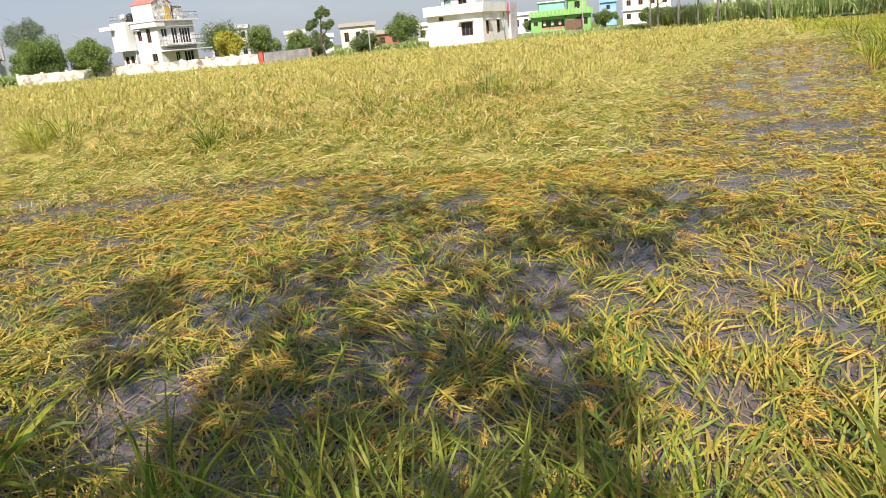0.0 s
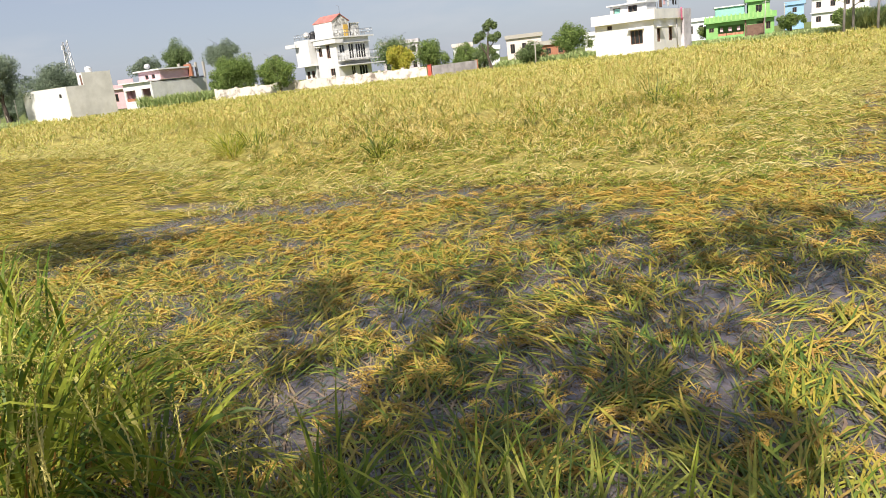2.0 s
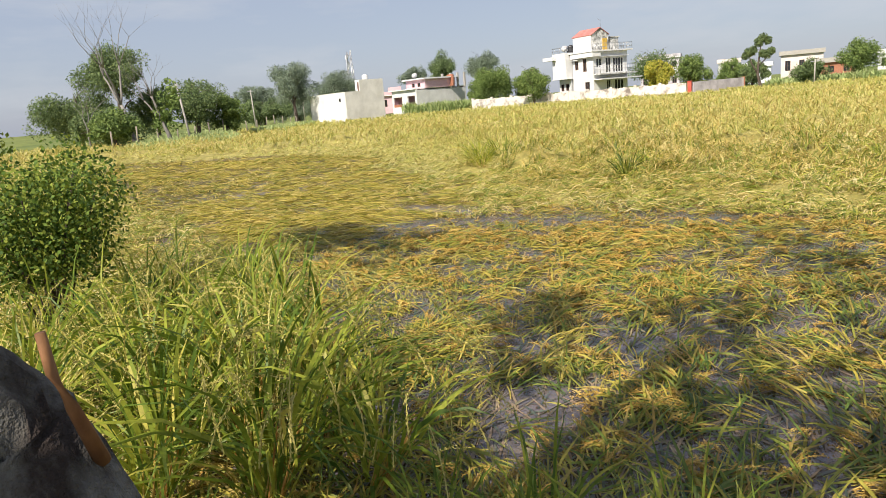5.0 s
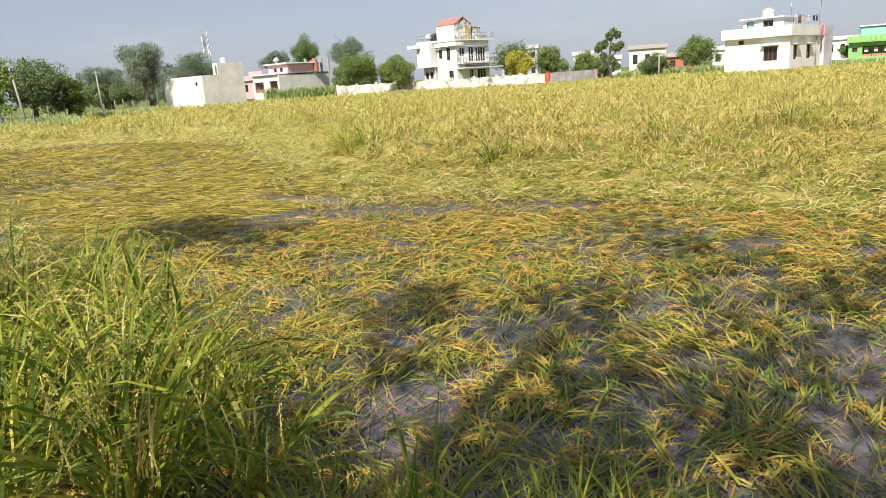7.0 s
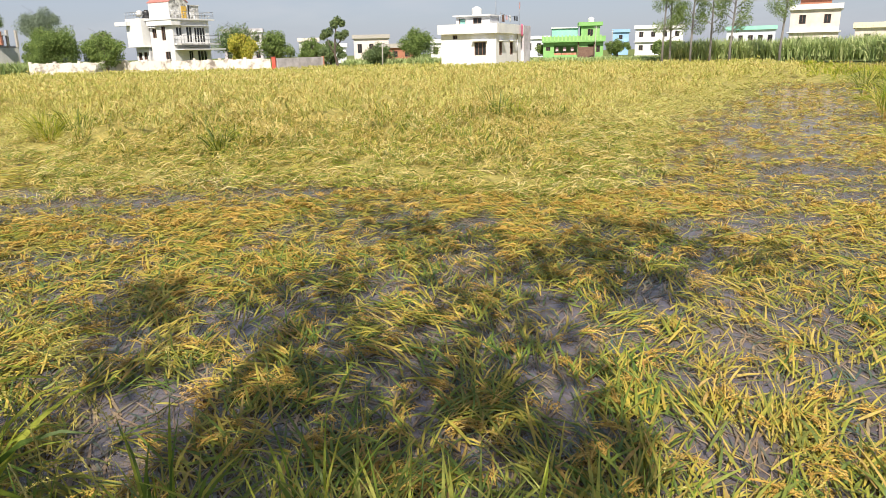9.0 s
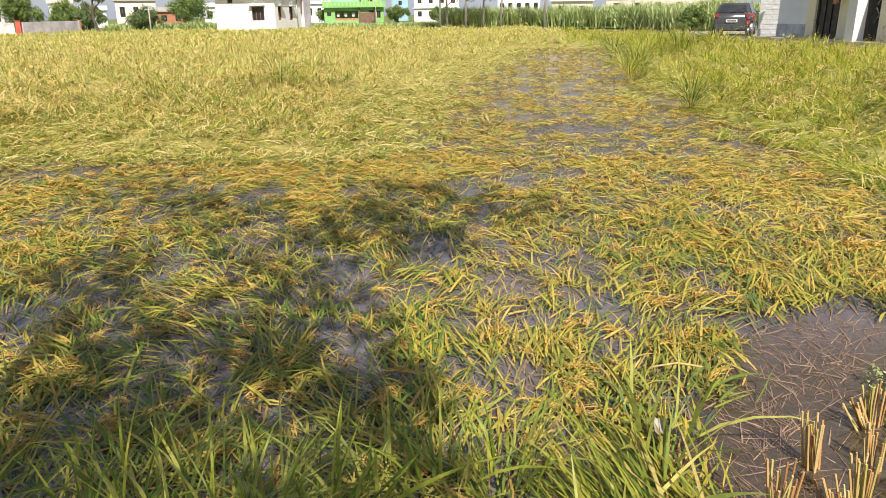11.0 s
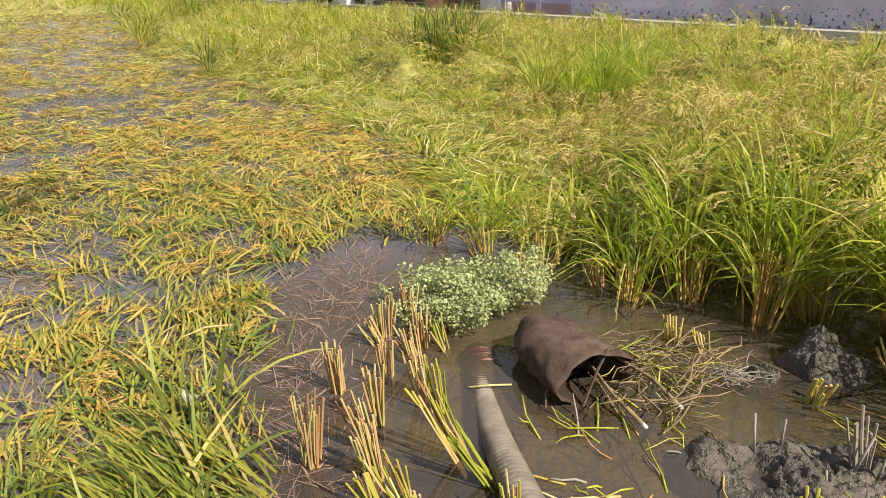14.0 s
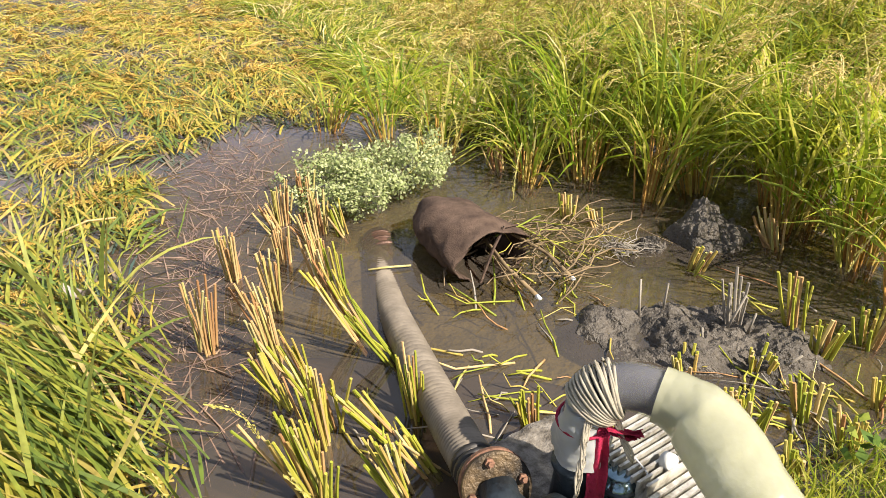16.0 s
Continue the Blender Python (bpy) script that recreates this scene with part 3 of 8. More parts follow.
def ribbons(name, p, az, up, length, width, droop, mat, seed, seg=3, curl=0.0):
    """Leaf blades as bent ribbons that taper to a point: foot, way, rise, length, width and droop of each."""
    rng = np.random.default_rng(seed)
    n_ = len(p)
    side = np.stack([np.cos(az), -np.sin(az), np.zeros(n_)], -1)
    tilt = rng.normal(0, 0.45, n_)
    pos, e, a = p.copy(), up.copy(), az.copy()
    prof = np.array([0.55, 1.0, 0.8, 0.5, 0.25])[: seg] if seg > 3 else np.array([0.6, 1.0, 0.62])[:seg]
    rows_ = []
    for k in range(seg + 1):
        d = np.stack([np.sin(a) * np.cos(e), np.cos(a) * np.cos(e), np.sin(e)], -1)
        nrm = np.cross(side, d)
        sv = side * np.cos(tilt)[:, None] + nrm * np.sin(tilt)[:, None]
        if k < seg:
            w_ = (width * prof[k] * 0.5)[:, None]
            rows_ += [pos - sv * w_, pos + sv * w_]
        else:
            rows_.append(pos)
        pos = pos + d * (length / seg)[:, None]
        pos[:, 2] = np.maximum(pos[:, 2], 0.004 + 0.02 * rng.random(n_))
        e = e - droop / seg
        a = a + curl * rng.normal(0, 1, n_) / seg
    nv = 2 * seg + 1
    v = np.stack(rows_, 1).reshape(-1, 3)
    b0 = np.arange(n_)[:, None] * nv
    quads = np.concatenate([b0 + np.array([2 * k, 2 * k + 1, 2 * k + 3, 2 * k + 2]) for k in range(seg - 1)])
    tris = b0 + np.array([2 * seg - 2, 2 * seg - 1, 2 * seg])
    return mesh_np(name, v, [quads, tris], mat)


def scatter(n_, r0, r1, a0, a1, rng):
    r = np.sqrt(rng.uniform(r0 * r0, r1 * r1, n_))
    a = np.radians(rng.uniform(a0, a1, n_))
    p = np.stack([r * np.sin(a), r * np.cos(a)], -1)
    return p[(p[:, 0] > -58) & (p[:, 0] - 0.22 * p[:, 1] < 15.6)]


def lie(p, wet=None):
    """The way in which the lodged rice lies, swirling over the field; in the flood it points away from the bank."""
    swirl = 0.35 + 2.0 * (wave(p, 3.5, 21) - 0.5) * 2 + 1.6 * (wave(p, 0.9, 22) - 0.5) * 2
    if wet is None:
        return swirl
    calm = np.arctan2(p[:, 0], p[:, 1]) * 0.8 + 0.5 * (wave(p, 1.4, 23) - 0.5) * 2 + 0.5 * (wave(p, 0.4, 24) - 0.5) * 2
    return np.where(wet, calm, swirl)


# open puddles among the lodged rice: x, y, size
PUDDLES = [(-4.4, 7.6, 0.8), (-5.3, 4.6, 0.5), (0.9, 4.6, 0.9), (2.2, 5.4, 0.6), (0.2, 6.4, 0.5), (1.6, 3.4, 0.4), (0.3, 2.6, 0.45), (-0.8, 1.9, 0.4), (3.6, 7.4, 0.6), (4.6, 8.6, 0.6), (-0.5, 3.4, 0.35), (-1.5, 3.0, 0.4), (0.7, 3.3, 0.4), (2.9, 6.2, 0.5), (6.4, 9.2, 0.6), (5.2, 10.4, 0.7)]
# the rice grows in hills, each a bunch of blades that fell the same way: r0, r1, hills to the square metre, blades to the hill, blade width, ears to the hill
BANDS = [(1.2, 4.2, 100, 17, 0.0112, 7), (4.2, 8.0, 100, 16, 0.0108, 6), (8.0, 14.0, 54, 12, 0.0122, 3), (14.0, 26.0, 27, 10, 0.0155, 2),
         (26.0, 48.0, 8, 8, 0.029, 1), (48.0, 92.0, 2.4, 5, 0.068, 0)]
heaps, ear_sets = {}, []
rng = np.random.default_rng(5)
for bn, (r0, r1, per, blades, wid, grains) in enumerate(BANDS):
    a0, a1 = (-78 if r0 < 3 else -66), (97 if r0 < 14 else 80 if r0 < 26 else 52)
    c = scatter(int(per * math.radians(a1 - a0) / 2 * (r1 * r1 - r0 * r0)), r0, r1, a0, a1, rng)
    h, wet, flat, pool, right = canopy(c)
    r = np.hypot(*c.T)
    lodged = wet < 0
    laid = (flat < 0) & ~lodged
    gap = wave(c, 0.12, 31) * 0.4 + wave(c, 0.3, 32) * 0.35 + wave(c, 1.2, 33) * 0.25
    for px_, py_, pr_ in PUDDLES:
        gap += 0.13 * np.exp(-(((c[:, 0] - px_) / pr_) ** 2 + ((c[:, 1] - py_) / (0.7 * pr_)) ** 2))
    gap += 0.035 * np.exp(-((c[:, 0] - 0.1) / 1.5) ** 2 - ((c[:, 1] - 3.4) / 2.0) ** 2)
    for (sx0, sy0), (sx1, sy1) in (((-15.9, 19.5), (-24.0, 18.4)), ((-14.9, 14.7), (-19.5, 14.8)), ((-4.0, 7.9), (-6.6, 9.0))):  # open wet furrows
        e_ = np.array([sx1 - sx0, sy1 - sy0])
        u_ = np.clip(((c - (sx0, sy0)) @ e_) / (e_ @ e_), 0, 1)
        gap += 0.34 * np.exp(-(np.hypot(*(c - (sx0, sy0) - u_[:, None] * e_).T) / 0.28) ** 2)
    margin = 0.30 * smooth(-1.6, -0.2, wet)
    dens = np.where(lodged, np.clip(0.56 + 0.12 * smooth(3.5, 8.0, r) + margin - 1.7 * (gap - 0.49) / 0.2, 0.18, 1.0), np.where(laid, np.clip(0.9 - 2.2 * np.maximum(gap - 0.62, 0) / 0.2, 0.05, 1.0), 1.0))
    ok = (pool > np.where((right > 0.5) & ~lodged, 0.35, 0.05)) & (rng.random(len(c)) < np.where((right > 0.5) & (c[:, 0] > 1.9 * c[:, 1]), 0.95, dens))
    c, h, lodged, laid, right, wet, r = (v[ok] for v in (c, h, lodged, laid, right, wet, r))
    k = len(c)
    stand = np.where(lodged | laid, 0, smooth(0.16, 0.55, h))
    # swaths beside the pool that lie combed over to the lane's side
    comb = (right > 0.5) & ~lodged & ~laid & (c[:, 0] < (2.1 + 2.0 * wave(c, 1.1, 52)) * c[:, 1]) & (r + 5 * (wave(c, 1.3, 53) - 0.5) < 11.5)
    way = lie(c, lodged) + rng.normal(0, np.where(lodged, 0.75 - 0.3 * smooth(-0.6, 0.8, c[:, 0]) * (1 - smooth(3.5, 6.0, r)), 0.8), k)
    way = np.where(laid, 1.25 + 0.9 * (wave(c, 4.0, 25) - 0.5) * 2 + rng.normal(0, 0.3, k), way)
    way = np.where(comb, 1.0 + 2.0 * (wave(c, 0.9, 51) - 0.5) * 2 + rng.normal(0, 0.3, k), way)
    bow = rng.uniform(0, 1, k)  # how far the hill has bowed over
    lush = (right > 0.5) & ~lodged & ~laid & (rng.random(k) < 0.45 + 0.45 * smooth(0.0, 2.2, wet))
    near_in = (r + 1.6 * (wave(c, 1.5, 41) - 0.5) < 6.0) | (c[:, 0] + 1.5 * (wave(c, 1.2, 42) - 0.5) < 0.24 * c[:, 1])
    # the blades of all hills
    foot = lodged & (rng.random(k) < np.maximum(0.38 * (1 - smooth(2.0, 3.8, r)), 0.55 * np.exp(-((c[:, 0] + 0.2) / 1.7) ** 2 - ((c[:, 1] - 3.3) / 2.0) ** 2)))  # greener blades towards the bank; under the tree this green paints in cool shade
    n_ = blades
    rep = lambda v: np.repeat(v, n_, 0)
    K = k * n_
    flat_b, st = rep(lodged | laid), rep(stand)
    spread = rep(np.where(lodged, 0.07, np.where(laid, 0.08, 0.05 + 0.02 * (bn > 2))))
    p = rep(c) + rng.normal(0, 1, (K, 2)) * spread[:, None]
    az_ = rep(way) + rng.normal(0, 1, K) * np.where(rep(laid), 0.22, np.where(rep(lodged), 0.42, 0.5 + 0.75 * st))
    up = np.where(flat_b, rng.uniform(-3, 12 + 16 * (1 - smooth(3.5, 8.0, np.repeat(r, n_))), K) + 16 * (rng.random(K) > 0.95), (6 + 26 * rng.random(K)) * (1 - st) + (20 + 14 * smooth(9.0, 20.0, rep(r)) + 45 * (1 - rep(bow)) + rng.normal(0, 14, K)) * st)
    up = np.where(rep(comb), rng.uniform(0, 40, K), up)
    droop = np.where(flat_b, rng.uniform(5, 62, K), 50 - 15 * smooth(9.0, 20.0, rep(r)) + 80 * rng.random(K))
    length = np.where(rep(laid), rng.uniform(0.20, 0.40, K), np.where(rep(lodged), rng.uniform(0.09, 0.25, K) * (1 - 0.20 * smooth(7.0, 10.0, rep(r))), rng.uniform(0.15, 0.31, K)))
    length = length * np.where(rep(foot), 1.2, 1.0) * np.where(rep((right > 0.5) & ~lodged & ~laid), 1.65, 1.0)
    z0 = np.where(flat_b, rng.uniform(0.0, 0.042, K), np.maximum(rep(h) - 0.17 * st - rng.uniform(0.0, 0.15, K) - 0.12 * rep(right > 0.5) - 0.07 * rep(bow) * st, 0.02))
    width = wid * rng.uniform(0.55, 1.3, K)
    P = np.column_stack([p, z0])
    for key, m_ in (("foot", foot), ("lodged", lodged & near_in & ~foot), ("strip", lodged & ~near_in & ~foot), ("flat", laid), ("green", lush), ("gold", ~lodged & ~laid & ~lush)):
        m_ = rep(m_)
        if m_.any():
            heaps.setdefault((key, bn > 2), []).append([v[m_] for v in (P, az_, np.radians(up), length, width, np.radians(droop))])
    # their ears hang together at the tips
    if grains:
        has = (rng.random(k) < np.where(lodged, 0.50, np.where(laid, 0.30, np.where(lush, 0.45, 0.8))))
        tips = np.repeat(rng.uniform(0.04, 0.18, has.sum()), grains)
        e = lambda v: np.repeat(v[has], grains, 0)
        n2 = has.sum() * grains
        turn = np.repeat(rng.normal(0, 0.45, has.sum()), grains)
        ea = e(way) + turn + rng.normal(0, 0.26, n2)
        ep = e(c) + np.stack([np.sin(e(way) + turn), np.cos(e(way) + turn)], -1) * tips[:, None] + rng.normal(0, 0.014, (n2, 2))
        top = np.repeat(rng.uniform(0.035, 0.065, has.sum()), grains)
        ez = np.where(e(lodged | laid), top + rng.normal(0, 0.006, n2), e(h) - 0.07 * e(bow) + rng.uniform(-0.10, 0.02, n2))
        ear_sets.append((np.column_stack([ep, ez]), ea, np.radians(np.where(e(lodged | laid), rng.uniform(5, 30, n2), rng.uniform(-15, 40, n2))), rng.uniform(0.11, 0.19, n2), e(lodged)))
for key, name, mat, label in (("lodged", "lodged_rice", M_LODGED, "green and yellow rice blades lying flat in flood water"),
                              ("foot", "lodged_rice", M_FOOT, "olive green rice blades lying in the flood by the bank and in tree shade"),
                              ("strip", "lodged_rice", M_WETSTRAW, "brown and golden rice straw lying in shallow flood water"),
                              ("flat", "flattened_rice", M_FLAT, "golden rice pressed flat in combed swirls"),
                              ("gold", "ripe_rice", M_GOLD, "ripe golden rice, half standing and half lodged"),
                              ("green", "tall_rice", M_GREENR, "tall yellow-green rice standing near the lane")):
    for far_off in (False, True):
        if (key, far_off) in heaps:
            cols = [np.concatenate(v) for v in zip(*heaps[key, far_off])]
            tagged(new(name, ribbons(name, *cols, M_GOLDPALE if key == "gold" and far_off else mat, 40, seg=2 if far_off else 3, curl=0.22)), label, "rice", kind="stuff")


def ears(name, p, az, up, length, size, count, mat, label, seed, category="rice"):
    """Ears of ripe grain: each a drooping row of small kites."""
    rng = np.random.default_rng(seed)
    n_ = len(p)
    k = np.linspace(0.1, 1.0, count)
    e = up[:, None] - np.radians(75) * k * rng.uniform(0.5, 1.3, (n_, 1))
    step = np.stack([np.sin(az)[:, None] * np.cos(e), np.cos(az)[:, None] * np.cos(e), np.sin(e)], -1) * (length[:, None, None] / count)
    c = p[:, None] + np.cumsum(step, 1) + rng.normal(0, 1, (n_, count, 3)) * (size * 0.7, size * 0.7, size * 0.45)
    c[..., 2] = np.maximum(c[..., 2], 0.01)
    c = c.reshape(-1, 3)
    d = step.reshape(-1, 3).copy()
    d /= np.linalg.norm(d, axis=1)[:, None]
    d += rng.normal(0, 0.35, d.shape)
    d /= np.linalg.norm(d, axis=1)[:, None]
    w = np.cross(d, rng.normal(size=d.shape))
    w /= np.linalg.norm(w, axis=1)[:, None]
    s = size * rng.uniform(0.8, 1.3, (len(c), 1))
    q = np.stack([c - d * s, c + w * s * 0.34, c + d * s, c - w * s * 0.34], 1).reshape(-1, 3)
    # the thin branched stalk that the grains sit on
    v = p[:, None] + np.concatenate([np.zeros((n_, 1, 3)), np.cumsum(step, 1)], 1)[:, ::max(count // 3, 1)]
    m_ = v.shape[1]
    sd = np.stack([np.cos(az), -np.sin(az), 0.3 * rng.normal(size=n_)], -1)[:, None] * (size * 0.4) * np.linspace(0.7, 1.0, m_)[None, :, None]
    st = np.stack([v - sd, v + sd], 2).reshape(-1, 3)
    st[:, 2] = np.maximum(st[:, 2], 0.008)
    b0 = len(q) + np.arange(n_)[:, None] * (2 * m_)
    sq = np.concatenate([b0 + np.array([2 * k_, 2 * k_ + 1, 2 * k_ + 3, 2 * k_ + 2]) for k_ in range(m_ - 1)])
    return tagged(new(name, mesh_np(name, np.concatenate([q, st]), [np.arange(len(q)).reshape(-1, 4), sq], mat)), label, category, kind="stuff")


ear_p, ear_a, ear_u, ear_l, ear_wet = (np.concatenate(v) for v in zip(*ear_sets))
ear_r = np.hypot(*ear_p[:, :2].T)
for r0, r1, size_, count_ in ((0, 5.0, 0.0072, 16), (5.0, 9.0, 0.0105, 8), (9.0, 14.0, 0.0130, 6), (14.0, 26.0, 0.018, 4), (26.0, 49.0, 0.040, 2)):
    for wet_, m_, label in ((True, M_GRAIN, "orange-gold ears of rice lying over drowned blades"), (False, M_EAR, "pale golden ears of ripe rice over bowed blades")):
        m2 = (ear_r >= r0) & (ear_r < r1) & (ear_wet == wet_)
        ears("rice_ears", ear_p[m2], ear_a[m2], ear_u[m2], ear_l[m2], size_, count_, m_, label, 16 + count_)

# ---------------------------------------------------------------- houses beyond the field
def tank(x, y, z, r, h, mat, label):
    """A ribbed water tank with a domed top and a lid."""
    t = thing("water_tank", (x, y, z), 0, label, "water tank")
    bm = bmesh.new()
    prof = [(r * 0.96, 0)]
    for k in range(5):
        prof += [(r, h * (0.05 + 0.15 * k)), (r, h * (0.12 + 0.15 * k)), (r * 0.95, h * (0.135 + 0.15 * k)), (r * 0.95, h * (0.185 + 0.15 * k))]
    prof += [(r * 0.9, h * 0.86), (r * 0.4, h * 0.97), (r * 0.36, h * 0.98)]
    tube(bm, [(0, 0, q[1]) for q in prof], [q[0] for q in prof], 20)
    part("tank_body", bm, mat, t)
    tube_part("lid", [(0, 0, h * 0.97), (0, 0, h * 1.04)], r * 0.4, mat, t, 16)
    return t


def railing(parent, x0, y0, x1, y1, z, h=0.9, step=0.45, mat=None):
    """An open railing: two rails, each post a piece of its own."""
    m_ = mat or M_STEEL
    a, c = Vector((x0, y0, z)), Vector((x1, y1, z))
    for name, dz in (("top_rail", h), ("low_rail", h * 0.5)):
        tube_part(name, [a + Vector((0, 0, dz)), c + Vector((0, 0, dz))], 0.03, m_, parent, 6)
    n_ = max(2, int((c - a).length / step) + 1)
    for k in range(n_):
        p = a.lerp(c, k / (n_ - 1))
        tube_part("post", [p, p + Vector((0, 0, h))], 0.025, m_, parent, 5)


def white_house():
    t = thing("farm_house", (0.6, 82.55, 0), -25, "white single-storey house with flat roof and roof room", "house", size=(6.5 / 5.8, 8.5 / 7.0, 1))
    w, d, h = 5.8, 7.0, 3.5
    front = [(1.25, 2.95, 1.75, 3.38), (3.55, 1.2, 4.75, 2.6)]
    side = [(0.8, 1.2, 1.6, 2.6), (3.7, 1.2, 4.6, 2.6)]
    mf, ml, mr = shell(t, w, d, h, M_WHITE, front, (), side)
    window(t, mf, *front[0])
    window(t, mf, *front[1], mullions=2, hood=True)
    for o in side:
        window(t, mr, *o, hood=True)
    boxes("roof_slab", [(-0.15, -0.45, 3.5, 6.1, 7.0, 3.66)], M_WHITE, t)
    boxes("parapet", [(-0.15, -0.45, 3.66, 6.1, -0.33, 4.5), (-0.15, 6.88, 3.66, 6.1, 7.0, 4.5), (-0.15, -0.33, 3.66, -0.03, 6.88, 4.5), (5.98, -0.33, 3.66, 6.1, 6.88, 4.5)], M_WHITE, t)
    boxes("plinth", [(-0.06, -0.06, 0, 5.86, 7.06, 0.35)], M_CEMENT, t)
    m = pose(1.1, 1.2, 3.66)
    holes = [(0.3, 0.55, 1.0, 1.5), (1.8, 0.4, 2.7, 1.55)]
    pierced("roof_room_wall", 3.6, 1.7, 0.15, holes, M_WHITE, t, m)
    pierced("roof_room_wall", 1.9, 1.7, 0.15, [], M_WHITE, t, m @ pose(3.6, 0.15, 0, 0, 0, 90))
    pierced("roof_room_wall", 1.9, 1.7, 0.15, [], M_WHITE, t, m @ pose(0.15, 0.15, 0, 0, 0, 90))
    pierced("roof_room_wall", 3.6, 1.7, 0.15, [], M_WHITE, t, m @ pose(0, 2.2, 0))
    window(t, m, *holes[0], glass=M_AQUA, mullions=0)
    window(t, m, *holes[1], mullions=1)
    boxes("roof_room_slab", [(0.85, 0.9, 5.36, 4.85, 3.5, 5.5)], M_WHITE, t)
    boxes("back_wall", [(4.6, 7.02, 0, 6.1, 9.1, 4.45)], M_GREYWALL, t, "bare cement side wing")
    tube_part("downpipe", [(5.9, 5.6, 0.2), (5.9, 5.6, 3.4)], 0.05, M_STEEL, t, 6)
    tank(4.6, 82.8, 5.5, 0.55, 0.85, M_TANKW, "white plastic water tank on a flat roof")
    for x in (4.0, 6.1):
        tube_part("mast", [(x - 1.6, 3.2, 5.5), (x - 1.6, 3.2, 7.1 if x > 5 else 6.5)], 0.03, M_STEEL, t, 5)
    # washing on a line over the parapet
    ln = thing("washing_line", (8.4, 83.9, 4.5), 65, "dark clothes drying on a roof line with a red flag", "washing line")
    tube_part("pole", [(-3.2, 0, -0.1), (-3.2, 0, 1.2)], 0.03, M_STEEL, ln, 5)
    tube_part("pole", [(3.2, 0, -0.1), (3.2, 0, 2.6)], 0.03, M_STEEL, ln, 5)
    tube_part("line", [(-3.2, 0, 1.1), (0.0, 0, 0.75), (3.2, 0, 1.1)], 0.012, M_IRON, ln, 4)
    for k, (x, w_, hh, mt) in enumerate([(-2.6, 0.7, 0.75, M_FRAME), (-1.4, 0.5, 0.5, M_PINK), (-0.2, 0.5, 0.65, M_WHITE), (1.3, 0.6, 0.5, M_IRON), (2.2, 0.5, 0.5, M_IRON)]):
        cloth("garment", x, w_, 0.93, hh, mt, ln, k)
    cloth("flag", 3.22, 0.3, 2.5, 0.7, M_REDGATE, ln, 9)
    cl = thing("pink_cloth", (9.85, 85.75, 4.5), 65, "bright pink cloth hung over a white parapet", "cloth")
    cloth("cloth_sheet", 0, 0.6, 0.06, 1.3, plain_mat("pink_fabric", (0.70, 0.16, 0.30), (0.78, 0.24, 0.38), 2.0, 0.8), cl, 3, -0.03)
    return t


def cloth(name, x, w, z, h, mat, parent, seed, y=0.0):
    """A hanging sheet of cloth with folds and some thickness."""
    bm = bmesh.new()
    nx, nz = 8, 6
    rows_ = []
    for side in (0, 0.012):
        for j in range(nz + 1):
            rows_.append([bm.verts.new((x + w * i / nx, y + side + 0.04 * math.sin(i * 1.9 + seed + j * 0.3) * j / nz, z - h * j / nz - 0.02 * math.sin(i * 0.8 + seed))) for i in range(nx + 1)])
    for s in (0, nz + 1):
        for j in range(nz):
            for i in range(nx):
                a, c = rows_[s + j], rows_[s + j + 1]
                bm.faces.new((a[i], a[i + 1], c[i + 1], c[i]))
    for i in range(nx):
        for j in (0, nz):
            bm.faces.new((rows_[j][i], rows_[j][i + 1], rows_[j + nz + 1][i + 1], rows_[j + nz + 1][i]))
    return part(name, bm, mat, parent, "", True)


white_house()


